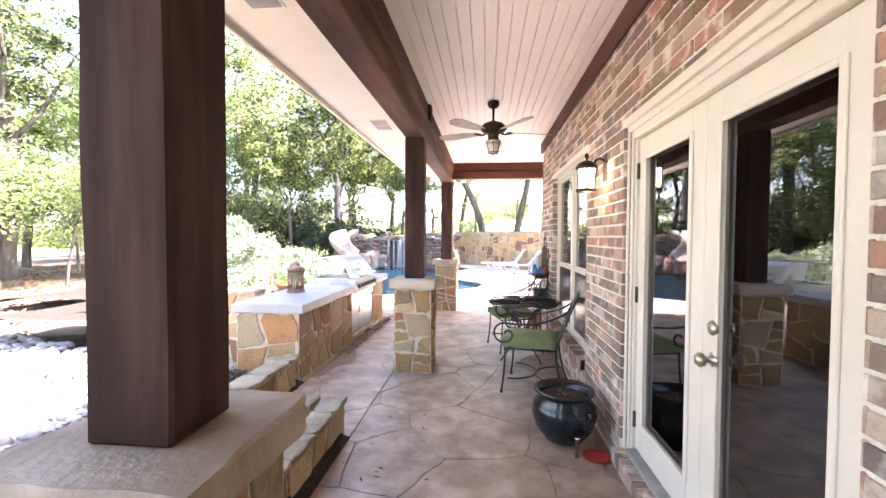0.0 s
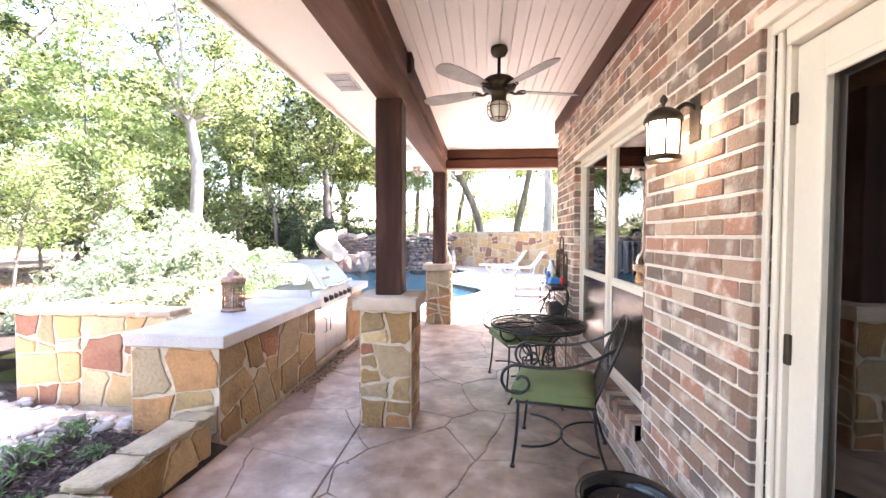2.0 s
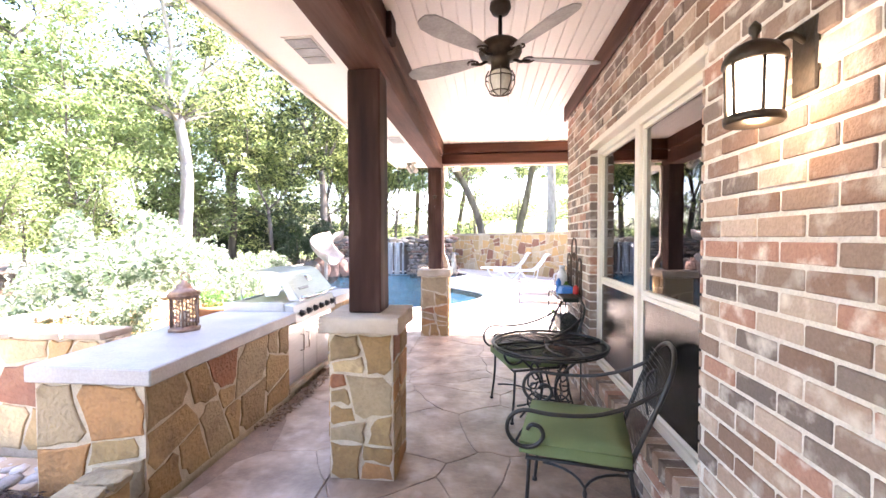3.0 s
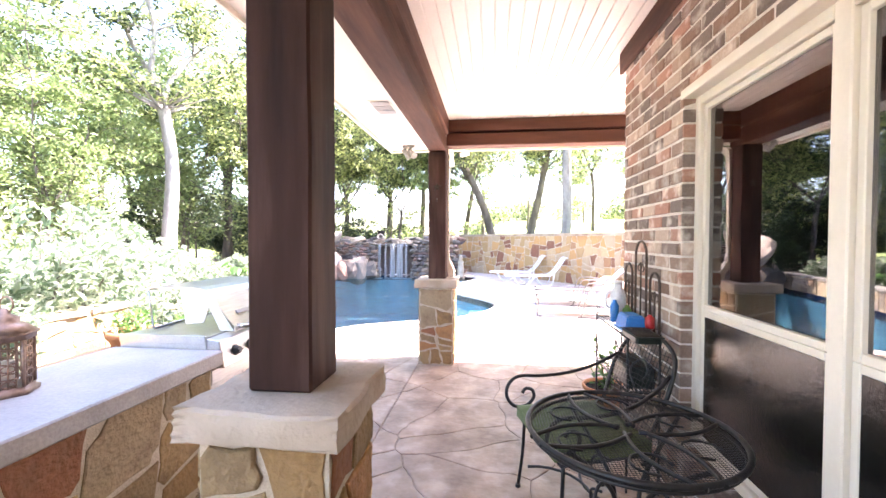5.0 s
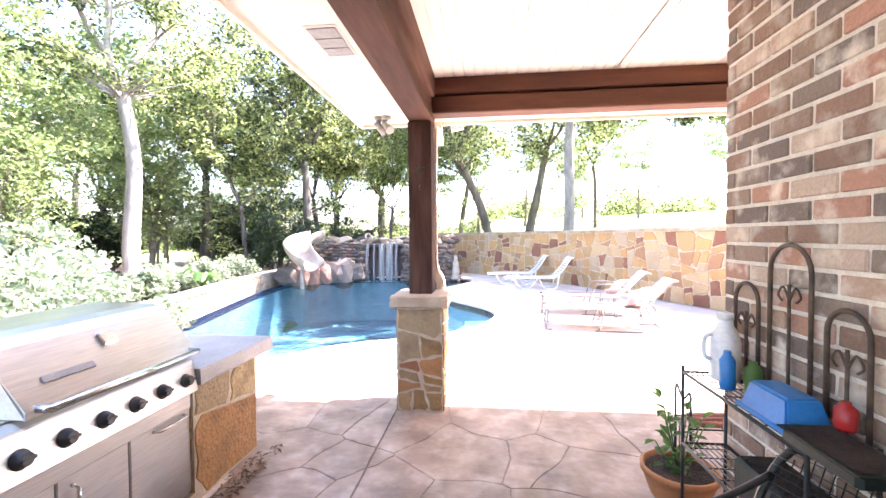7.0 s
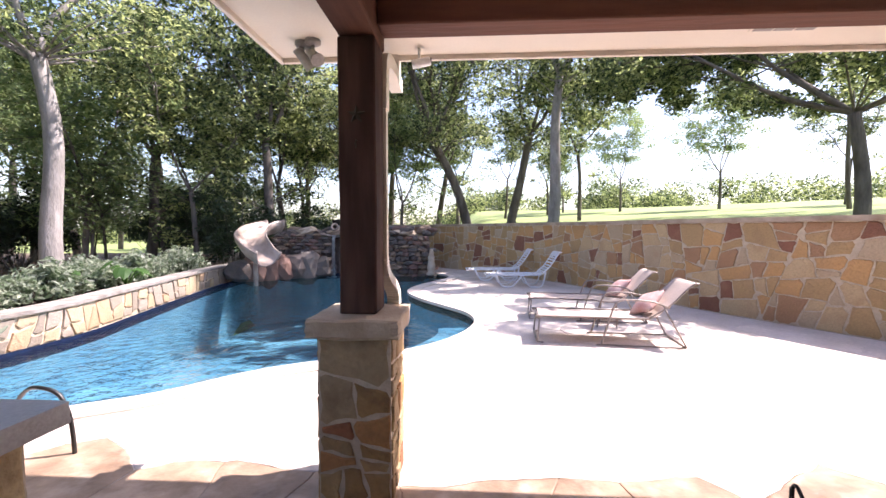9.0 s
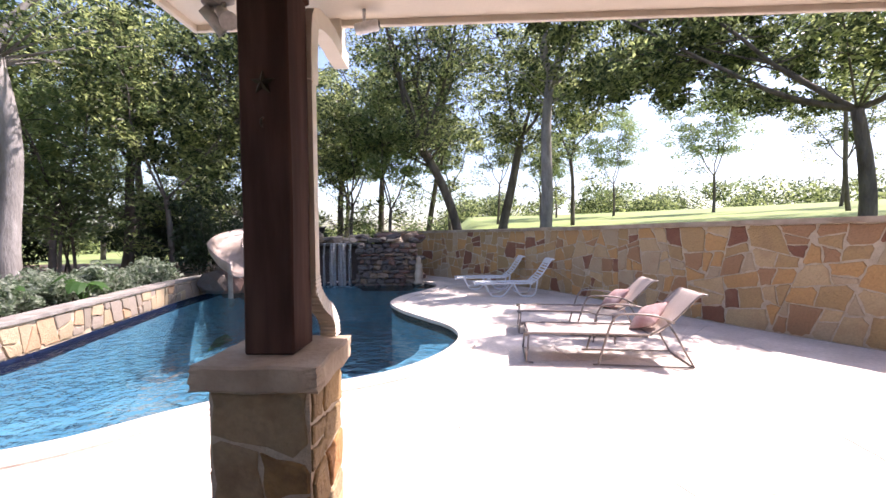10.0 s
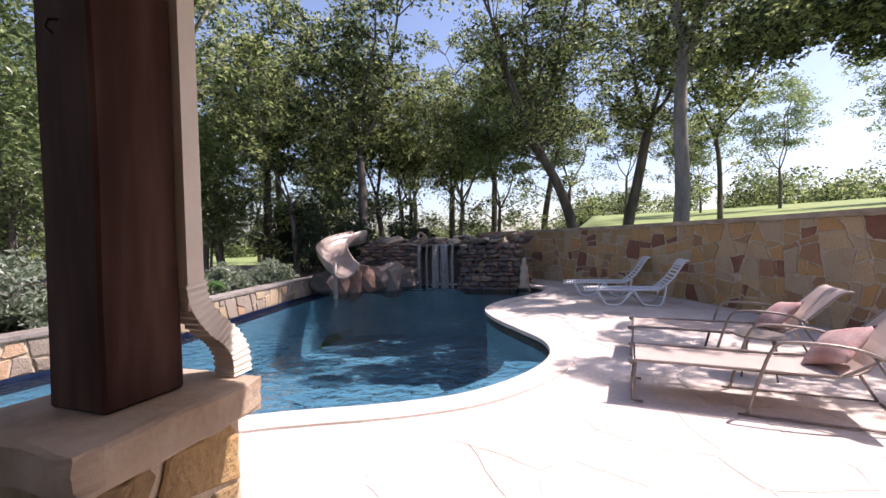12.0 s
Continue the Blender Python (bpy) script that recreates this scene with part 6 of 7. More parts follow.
part("back_plate", bm, BRONZE, lamp)
part("arm", tube(B(), smooth_run([(0.155, 0, 0.24), (0.11, 0, 0.262), (0.07, 0, 0.24), (0.06, 0, 0.205)], 4), 0.011, 8), BRONZE, lamp)
bulb = new("lantern_bulb", bpy.data.lights.new("lantern_bulb", "POINT"))
bulb.data.energy, bulb.data.color, bulb.data.shadow_soft_size = 0.22, (1.0, 0.75, 0.42), 0.03
bulb.location = (0.735, 3.56, 1.795)
lamp.location.x, lamp.scale = 0.727, (0.86, 0.86, 0.95)


def vent(x, y, rot):
    v = thing("soffit_vent", Matrix.Translation((x, y, 2.735)) @ Matrix.Rotation(rot, 4, "Z"), "grey louvred metal vent in the soffit", "vent", "soffit vents")
    part("frame", box(B(), (-0.10, -0.20, -0.006), (0.10, 0.20, 0.002), 0.002), CREAM, v)
    for k in range(3):
        part("louvre", box(B(), (-0.085, -0.18 + k * 0.125, -0.012), (0.085, -0.07 + k * 0.125, -0.007), 0.001), VENT, v, "grey mesh panel")


vent(-1.21, 0.85, 0)
vent(-1.21, 2.35, 0)
vent(-1.19, 4.95, 0)
vent(-1.15, 7.45, 0)
vent(1.75, 8.98, radians(90))

st = thing("metal_star", (-0.80, 8.611, 2.13), "small rusty five-pointed metal star on the post", "ornament")
bm = B()
outl = [bm.verts.new((0.055 * (1 if k % 2 == 0 else 0.4) * math.sin(k * math.pi / 5), 0, 0.055 * (1 if k % 2 == 0 else 0.4) * math.cos(k * math.pi / 5))) for k in range(10)]
tip_, bk = bm.verts.new((0, -0.016, 0)), bm.verts.new((0, 0.001, 0))
for k in range(10):
    bm.faces.new((outl[k], outl[(k + 1) % 10], tip_))
    bm.faces.new((outl[(k + 1) % 10], outl[k], bk))
part("star", bm, BRONZE, st)
part("hook", tube(B(), [(0, 0, -0.14), (0, -0.02, -0.15), (0, -0.025, -0.17), (0, -0.01, -0.18)], 0.004, 6), BRONZE, st, "small metal hook")

ds = thing("downspout", (-0.715, 8.86, CAPZ), "cream metal downspout behind the timber post with a ribbed elbow", "downspout")
bm = B()


def ribbed(bm, pts, w, d, k):
    pts = [Vector(p) for p in pts]
    prev = None
    for i, p in enumerate(pts):
        t = (pts[min(i + 1, len(pts) - 1)] - pts[max(i - 1, 0)]).normalized()
        up = Vector((1, 0, 0))
        s = t.cross(up).normalized()
        g = 1 + (k if i % 2 else 0)
        ring = [bm.verts.new(p + up * (w / 2 * a * g) + s * (d / 2 * b * g)) for a, b in ((-1, -1), (1, -1), (1, 1), (-1, 1))]
        if prev:
            for j in range(4):
                bm.faces.new((prev[j], prev[(j + 1) % 4], ring[(j + 1) % 4], ring[j]))
        else:
            bm.faces.new(ring)
        prev = ring
    bm.faces.new(list(reversed(prev)))


ribbed(bm, [(0, 0, 0.22), (0, 0, 1.20)], 0.075, 0.055, 0)
part("pipe", bm, CREAM, ds)
bm = B()
ribbed(bm, smooth_run([(0, 0, 0.30), (0.002, 0.012, 0.235), (0.018, 0.045, 0.17), (0.040, 0.08, 0.125), (0.055, 0.10, 0.07), (0.057, 0.105, 0.006)], 7), 0.074, 0.064, 0.13)
part("elbow", bm, CREAM, ds, "ribbed bottom elbow")
bm = B()
ribbed(bm, smooth_run([(0, 0, 1.20), (0, 0.01, 1.42), (0, 0.06, 1.52), (0, 0.28, 1.56), (0, 0.50, 1.54), (0, 0.60, 1.54)], 4), 0.085, 0.085, 0.04)
part("top_elbow", bm, CREAM, ds, "sloping top elbow")
part("outlet", box(B(), (-0.04, 0.44, 1.585), (0.04, 0.54, 1.72), 0.006), CREAM, ds, "short square outlet under the eave")


def spot(x, y, az, col, label):
    s = thing("security_light", (x, y, 2.70), label, "light", "lights under the eave")
    part("base", lathe(B(), [(0.05, 0.035), (0.05, 0.012), (0.03, 0.0)], 20), col, s)
    part("stem", tube(B(), [(0, 0, 0.01), (0, 0, -0.05)], 0.012, 8), col, s)
    h = lathe(B(), [(0.028, 0.06), (0.032, 0.0), (0.04, -0.07), (0.046, -0.08), (0.04, -0.078)], 20)
    bmesh.ops.transform(h, matrix=Matrix.Translation((0, 0, -0.06)) @ Matrix.Rotation(az, 4, "Z") @ Matrix.Rotation(radians(50), 4, "Y"), verts=h.verts)
    part("head", h, col, s)
    return s


spot(-1.20, 9.05, 2.4, VENT, "grey spotlight under the corner of the eave")
spot(-1.28, 9.08, 4.0, VENT, "grey spotlight under the corner of the eave")
cam_ = thing("security_camera", (-0.52, 9.22, 2.735), "small white bullet camera hanging from the eave", "camera")
part("bracket", tube(B(), [(0, 0, 0), (0, 0, -0.07)], 0.010, 8), WHITE, cam_)
bm = lathe(B(), [(0.028, -0.06), (0.03, -0.05), (0.03, 0.06), (0.022, 0.07)], 18)
bmesh.ops.transform(bm, matrix=Matrix.Translation((0.01, 0.0, -0.095)) @ Matrix.Rotation(radians(80), 4, "Y"), verts=bm.verts)
part("housing", bm, WHITE, cam_)
part("lens", box(B(), (0.078, -0.018, -0.10), (0.084, 0.018, -0.064), 0.004), BLACK, cam_, "dark lens")

# ---- plant stand against the brick ----
ps = thing("plant_stand", (0.745, 6.52, 0), "black iron plant stand with arched back and trays", "stand")
for y in (-0.36, 0.36):
    for x in (-0.09, 0.09):
        part("leg", tube(B(), [(x, y, 0.0), (x, y, 0.95)], 0.007, 6), IRON, ps)
for z in (0.92, 0.60):
    bm = B()
    tube(bm, [(-0.09, -0.36, z), (0.09, -0.36, z), (0.09, 0.36, z), (-0.09, 0.36, z)], 0.007, 6, closed=True)
    for i in range(9):
        tube(bm, [(-0.088 + 0.022 * i, -0.36, z), (-0.088 + 0.022 * i, 0.36, z)], 0.0028, 4)
    for i in range(9):
        tube(bm, [(-0.09, -0.32 + 0.08 * i, z - 0.003), (0.09, -0.32 + 0.08 * i, z - 0.003)], 0.0028, 4)
    part("shelf", bm, IRON, ps, "wire shelf")
for yc, w, h in ((0.0, 0.10, 1.49), (0.24, 0.075, 1.33), (-0.24, 0.075, 1.30)):
    bm = tube(B(), [(0.10, yc - w, 0.92)] + [(0.10, yc - w * math.cos(t), h - w + w * math.sin(t)) for t in [k * math.pi / 10 for k in range(11)]] + [(0.10, yc + w, 0.92)], 0.008, 6)
    tube(bm, [(0.10, yc, 0.92), (0.10, yc, h - w - 0.04)], 0.006, 6)
    for sx in (-1, 1):
        tube(bm, smooth_run([(0.10, yc, h - w - 0.1), (0.10, yc + sx * 0.03, h - w - 0.05), (0.10, yc + sx * 0.055, h - w - 0.08), (0.10, yc + sx * 0.035, h - w - 0.10)], 4), 0.004, 5)
    part("arch", bm, mat("rusty_iron", (0.12, 0.075, 0.05), (0.05, 0.035, 0.03), rough=0.7, scale=20) if yc == 0 else bpy.data.materials["rusty_iron"], ps, "rusty arched back rail")
bb = thing("blue_box", (0.745, 6.39, 0.926), "blue plastic storage box on the plant stand", "box")
bm = B()
lo_, hi_ = [bm.verts.new(p) for p in ((-0.07, -0.12, 0), (0.07, -0.12, 0), (0.07, 0.12, 0), (-0.07, 0.12, 0))], [bm.verts.new(p) for p in ((-0.05, -0.09, 0.10), (0.05, -0.09, 0.10), (0.05, 0.09, 0.10), (-0.05, 0.09, 0.10))]
bm.faces.new(lo_), bm.faces.new(hi_)
for i in range(4):
    bm.faces.new((lo_[i], lo_[(i + 1) % 4], hi_[(i + 1) % 4], hi_[i]))
bmesh.ops.bevel(bm, geom=bm.edges[:], offset=0.008, segments=2, affect="EDGES")
part("body", bm, BLUEP, bb)
part("rim", box(B(), (-0.078, -0.128, -0.001), (0.078, 0.128, 0.012), 0.004), BLUEP, bb)
jug = thing("bottle", (0.775, 6.78, 0.926), "translucent white plastic jug on the plant stand", "bottle")
part("body", lathe(B(), [(0.052, 0), (0.056, 0.01), (0.056, 0.16), (0.045, 0.20), (0.03, 0.225), (0.028, 0.25)], 20), WHITE, jug)
part("cap", lathe(B(), [(0.031, 0.25), (0.031, 0.275)], 16), WHITE, jug, "white screw cap")
part("handle", tube(B(), smooth_run([(-0.05, 0, 0.19), (-0.08, 0, 0.17), (-0.08, 0, 0.10), (-0.052, 0, 0.08)], 4), 0.010, 8), WHITE, jug)
for nm, loc, m, r_, h_, lab in (("bottle", (0.72, 6.66, 0.926), BLUEP, 0.028, 0.15, "slim blue spray bottle"), ("cup", (0.80, 6.225, 0.972), REDP, 0.027, 0.08, "round red plastic tub"), ("bottle", (0.79, 6.62, 0.926), LEAFP, 0.03, 0.12, "small green plastic bottle")):
    t = thing(nm, loc, lab, nm)
    part("body", lathe(B(), [(r_ * 0.9, 0), (r_, 0.01), (r_, h_ * 0.75), (r_ * 0.5, h_ * 0.9), (r_ * 0.45, h_)], 16), m, t)
for loc, s_, lab in (((0.70, 6.22, 0.40), 0.10, "dark plastic planter trough"),):
    t = thing("trough", (0.745, 6.36, 0.607), "dark green planter trough on the lower shelf", "planter")
    part("body", box(B(), (-0.08, -0.16, 0), (0.08, 0.16, 0.13), 0.012), mat("dark_green_plastic", (0.008, 0.016, 0.012), rough=0.5), t)
    part("soil", box(B(), (-0.066, -0.146, 0.1305), (0.066, 0.146, 0.136), 0.002), SOIL, t)
tp = thing("trough", (0.735, 6.19, 0.926), "dark planter tray on the upper shelf", "planter")
tp.scale = (1, 1, 0.5)
part("body", box(B(), (-0.09, -0.20, 0), (0.05, 0.06, 0.075), 0.012), bpy.data.materials["dark_green_plastic"], tp)
part("rim", box(B(), (-0.098, -0.208, 0.0755), (0.058, 0.068, 0.085), 0.003), bpy.data.materials["dark_green_plastic"], tp)
part("soil", box(B(), (-0.085, -0.195, 0.0855), (0.045, 0.055, 0.092), 0.003), SOIL, tp)

pp = thing("potted_plant", (0.86, 7.38, 0), "young leafy shrub in a round terracotta pot", "plant")
part("pot", lathe(B(), [(0.10, 0), (0.15, 0.07), (0.178, 0.15), (0.182, 0.19), (0.198, 0.192), (0.20, 0.225), (0.186, 0.228), (0.175, 0.20)], 32, cap=False), TERRA, pp, "orange terracotta pot")
part("soil", lathe(B(), [(0.172, 0.195), (0.172, 0.202)], 20), SOIL, pp)
r = random.Random(12)
stems = B()
for i in range(11):
    a = i * 0.9
    q = Vector((math.cos(a) * r.uniform(0.05, 0.2), math.sin(a) * r.uniform(0.05, 0.2), r.uniform(0.34, 0.58)))
    tube(stems, [(0, 0, 0.17), q * 0.6 + Vector((0, 0, 0.06)), q], 0.004, 5)
    for k in range(6):
        c = q * (1 - 0.12 * k)
        lf = B()
        vv = [lf.verts.new(p) for p in ((0, 0, 0), (0.028, 0.018, 0.006), (0.05, 0.02, 0.004), (0.078, 0, -0.01), (0.05, -0.02, 0.004), (0.028, -0.018, 0.006))]
        lf.faces.new((vv[0], vv[1], vv[2], vv[3])), lf.faces.new((vv[0], vv[3], vv[4], vv[5]))
        bmesh.ops.transform(lf, matrix=Matrix.Translation(c) @ Matrix.Rotation(a + k * 2.1, 4, "Z") @ Matrix.Rotation(r.uniform(-0.8, 0.2), 4, "Y"), verts=lf.verts)
        part("leaf", lf, LEAFP, pp)
part("stem", stems, LEAFP, pp)

rack = thing("iron_rack", (1.12, 7.92, 0), "low black iron rack with drooping end bars on the patio", "rack")
rack.scale = (1, 1, 0.82)
for x in (0.0, 0.42):
    for y in (-0.11, 0.11):
        part("leg", tube(B(), [(x, y, 0.0), (x, y, 0.56)], 0.009, 8), IRON, rack)
    part("end_bar", tube(B(), smooth_run([(x, -0.11, 0.555), (x, -0.09, 0.585), (x, -0.05, 0.54), (x, 0.0, 0.50), (x, 0.05, 0.54), (x, 0.09, 0.585), (x, 0.11, 0.555)], 4), 0.008, 8), IRON, rack, "drooping end bar")
for y in (-0.11, 0.11):
    part("rail", tube(B(), [(0.0, y, 0.30), (0.42, y, 0.30)], 0.007, 8), IRON, rack)
for x in (0.05, 0.21, 0.37):
    part("crossbar", tube(B(), [(x, -0.11, 0.30), (x, 0.11, 0.30)], 0.006, 8), IRON, rack)
clay = mat("old_clay", (0.30, 0.13, 0.09), (0.20, 0.085, 0.06), rough=0.85, scale=12, bump=0.5)
for i, y in enumerate((-0.065, 0.0, 0.065)):
    t = thing("clay_tile", Matrix.Translation((1.14 + 0.02 * i, 7.92 + y, 0.2535)) @ Matrix.Rotation(0.04 * i - 0.03, 4, "Z"), "ribbed red clay tile lying on the iron rack", "tile", "clay tiles on the rack")
    bm = B()
    rows_ = [[bm.verts.new((x, q * math.cos(a), q * math.sin(a) + 0.001)) for a in [k * math.pi / 10 for k in range(11)] for q in (0.030, 0.024)] for x in (0.0, 0.36)]
    for k in range(10):
        for o in (0, 1):
            bm.faces.new((rows_[0][2 * k + o], rows_[0][2 * k + 2 + o], rows_[1][2 * k + 2 + o], rows_[1][2 * k + o]))
        for row in rows_:
            bm.faces.new((row[2 * k], row[2 * k + 1], row[2 * k + 3], row[2 * k + 2]))
    for k in (0, 20):
        bm.faces.new((rows_[0][k], rows_[0][k + 1], rows_[1][k + 1], rows_[1][k]))
    part("body", bm, clay, t)

for x, y, z, s in ((-3.25, 6.9, 0.42, 1.0), (-3.05, 7.3, 0.42, 0.8)):
    t = thing("terracotta_pot", (x, y, z), "round terracotta pot with a small plant behind the grill", "pot")
    part("pot", lathe(B(), [(0.11 * s, 0), (0.17 * s, 0.2 * s), (0.20 * s, 0.24 * s), (0.20 * s, 0.29 * s), (0.18 * s, 0.29 * s), (0.15 * s, 0.2 * s)], 24, cap=False), TERRA, t)
    me = leaf_cloud([(0, 0, 0.36 * s)], [0.17 * s], 220, 0.03, r)
    me.materials.append(LEAFP)
    o = new("foliage", me)
    o.parent = t

rail = thing("iron_rail", (-2.93, 8.90, -0.04), "low curved black iron rail on the deck beside the kitchen end", "rail")
part("bar", tube(B(), smooth_run([(0.12, 0.0, 0.0), (0.10, 0.0, 0.26), (0.03, 0.0, 0.43), (-0.10, 0.0, 0.48), (-0.26, 0.05, 0.44), (-0.40, 0.10, 0.30), (-0.44, 0.12, 0.0)], 4), 0.014, 8), IRON, rail)

# ---- poolside ----
def lounger(name, frame_m, label, group, sling=True):
    """A lounge chair that lies along +x, head end at +x."""
    c = thing(name, Matrix(), label, "lounge chair", group)
    L_, W, Z = 1.35, 0.30, 0.36 if sling else 0.32
    rise = ((L_, Z), (L_ + 0.24, Z + 0.16), (L_ + 0.44, Z + 0.37), (L_ + 0.53, Z + 0.45), (L_ + 0.60, Z + 0.455)) if sling else ((L_, Z), (L_ + 0.22, Z + 0.20), (L_ + 0.40, Z + 0.46), (L_ + 0.47, Z + 0.57), (L_ + 0.54, Z + 0.58))
    k_ = 1.0 if sling else 1.45
    for s in (-1, 1):
        part("side_rail", tube(B(), smooth_run([(-0.02, s * W, Z - 0.03), (0.06, s * W, Z), (L_, s * W, Z)], 3), 0.013 * k_, 8), frame_m, c)
        part("back_rail", tube(B(), smooth_run([(p[0], s * W, p[1]) for p in rise], 3), 0.012 * k_, 8), frame_m, c)
        if sling:
            part("front_leg", tube(B(), [(0.0, s * W, Z - 0.02), (-0.03, s * (W + 0.01), 0.02), (0.05, s * (W + 0.01), 0.013)], 0.012, 8), frame_m, c)
            part("middle_leg", tube(B(), smooth_run([(0.78, s * (W + 0.02), 0.013), (0.86, s * (W + 0.02), 0.3), (0.95, s * (W + 0.03), 0.55), (1.08, s * (W + 0.03), 0.60), (1.4, s * (W + 0.03), 0.58), (1.60, s * (W + 0.02), 0.50)], 4), 0.013, 8), frame_m, c, "arm and leg tube")
            part("back_leg", tube(B(), [(1.52, s * (W + 0.02), 0.53), (1.80, s * (W + 0.04), 0.013)], 0.012, 8), frame_m, c)
            part("floor_rail", tube(B(), [(0.72, s * (W + 0.02), 0.013), (1.80, s * (W + 0.04), 0.013)], 0.010, 8), frame_m, c)
        else:
            part("leg", tube(B(), smooth_run([(0.20, s * W, Z), (0.34, s * (W + 0.01), 0.06), (0.50, s * (W + 0.01), 0.015), (0.66, s * (W + 0.01), 0.06), (0.88, s * W, Z)], 4), 0.013 * k_, 8), frame_m, c)
            part("leg", tube(B(), smooth_run([(0.90, s * W, Z), (1.04, s * (W + 0.01), 0.06), (1.22, s * (W + 0.01), 0.015), (1.40, s * (W + 0.01), 0.06), (1.48, s * W, Z + 0.08)], 4), 0.013 * k_, 8), frame_m, c)
    for x, z in ((-0.02, Z - 0.03), (L_, Z), rise[-1]) + (((-0.03, 0.02), (1.80, 0.013)) if sling else ()):
        part("cross_rail", tube(B(), [(x, -W, z), (x, W, z)], 0.011, 8), frame_m, c)
    prof = smooth_run([(0.0, 0, Z), (0.5, 0, Z - 0.012), (L_, 0, Z - 0.005)] + [(x, 0, z) for x, z in rise[1:]], 4)
    if sling:
        bm = B()
        prev = None
        for p in prof:
            row = [bm.verts.new((p.x, y, p.z + dz)) for y in (-W + 0.015, 0, W - 0.015) for dz in (0.004, -0.004)]
            if prev:
                for a, b in ((0, 2), (2, 4)):
                    bm.faces.new((prev[a], prev[b], row[b], row[a]))
                    bm.faces.new((prev[a + 1], row[a + 1], row[b + 1], prev[b + 1]))
            prev = row
        part("sling", bm, SLING, c, "taupe woven sling seat")
    else:
        lens = 0.0
        for a, b in zip(prof, prof[1:]):
            k = max(1, round((b - a).length / 0.062))
            for i in range(k):
                p = a.lerp(b, (i + 0.5) / k)
                d = (b - a).normalized()
                m4 = Matrix.Translation(p + Vector((0, 0, 0.012))) @ Matrix.Rotation(-math.atan2(d.z, d.x), 4, "Y")
                part("strap", box(B(), (-0.022, -W, -0.003), (0.022, W, 0.003), 0.001, m4), WHITE, c)
    return c


def pillow(m, label):
    t = thing("pillow", m, label, "pillow")
    bm = B()
    bmesh.ops.create_grid(bm, x_segments=10, y_segments=10, size=0.5)
    top = bm.verts[:]
    bm2 = B()
    n = 11
    for sgn in (1, -1):
        g = [[bm2.verts.new(((i / 10 - 0.5) * 0.42 * (1 - 0.10 * (1 - abs(j / 5 - 1))), (j / 10 - 0.5) * 0.42 * (1 - 0.10 * (1 - abs(i / 5 - 1))), sgn * 0.075 * ((1 - abs(i / 5 - 1) ** 2.4) * (1 - abs(j / 5 - 1) ** 2.4)) ** 0.6)) for i in range(n)] for j in range(n)]
        for j in range(n - 1):
            for i in range(n - 1):
                bm2.faces.new((g[j][i], g[j][i + 1], g[j + 1][i + 1], g[j + 1][i])).smooth = True
    bm.free()
    bmesh.ops.remove_doubles(bm2, verts=bm2.verts, dist=0.001)
    part("cover", bm2, PILLOW, t)


l1 = lounger("sun_lounger", TAUPE, "taupe sling sun lounger with raised back on the sunny deck", "taupe loungers")
l1.matrix_world = Matrix.Translation((0.80, 12.12, 0)) @ Matrix.Rotation(radians(-5), 4, "Z")
copy_thing(l1, Matrix.Translation((0.92, 13.55, 0)) @ Matrix.Rotation(radians(-6), 4, "Z"))
pillow(Matrix.Translation((2.22, 12.0, 0.52)) @ Matrix.Rotation(radians(-42), 4, "Y") @ Matrix.Rotation(0.5, 4, "Z"), "faded pink pillow leaning on a lounger back")
pillow(Matrix.Translation((2.34, 13.42, 0.52)) @ Matrix.Rotation(radians(-42), 4, "Y") @ Matrix.Rotation(0.2, 4, "Z"), "faded pink pillow leaning on a lounger back")
l2 = lounger("white_lounger", WHITE, "white strap pool lounger with raised back in the shade", "white loungers", False)
l2.matrix_world = Matrix.Translation((0.35, 17.35, 0)) @ Matrix.Rotation(radians(3), 4, "Z")
copy_thing(l2, Matrix.Translation((-0.15, 18.75, 0)) @ Matrix.Rotation(radians(3), 4, "Z"))
stb = thing("side_table", (2.0, 12.85, 0), "small round taupe metal side table between loungers", "table")
part("top", lathe(B(), [(0.22, 0.40), (0.225, 0.41), (0.22, 0.418)], 28), TAUPE, stb)
for k in range(4):
    a = k * math.pi / 2 + 0.4
    part("leg", tube(B(), [(math.cos(a) * 0.15, math.sin(a) * 0.15, 0.40), (math.cos(a) * 0.20, math.sin(a) * 0.20, 0.0)], 0.010, 6), TAUPE, stb)

# ---- rock grotto, waterfall and slide ----
def rock(r, sx, sy, sz):
    bm = B()
    bmesh.ops.create_icosphere(bm, subdivisions=2, radius=1)
    o = Vector((r.uniform(-9, 9), r.uniform(-9, 9), r.uniform(-9, 9)))
    for v in bm.verts:
        c = v.co.copy()
        k = max(abs(c.x), abs(c.y), abs(c.z))
        c = c.lerp(c / k, 0.55)
        c *= 1 + 0.35 * noise.noise(c * 1.3 + o)
        v.co = Vector((c.x * sx, c.y * sy, c.z * sz))
    return bm


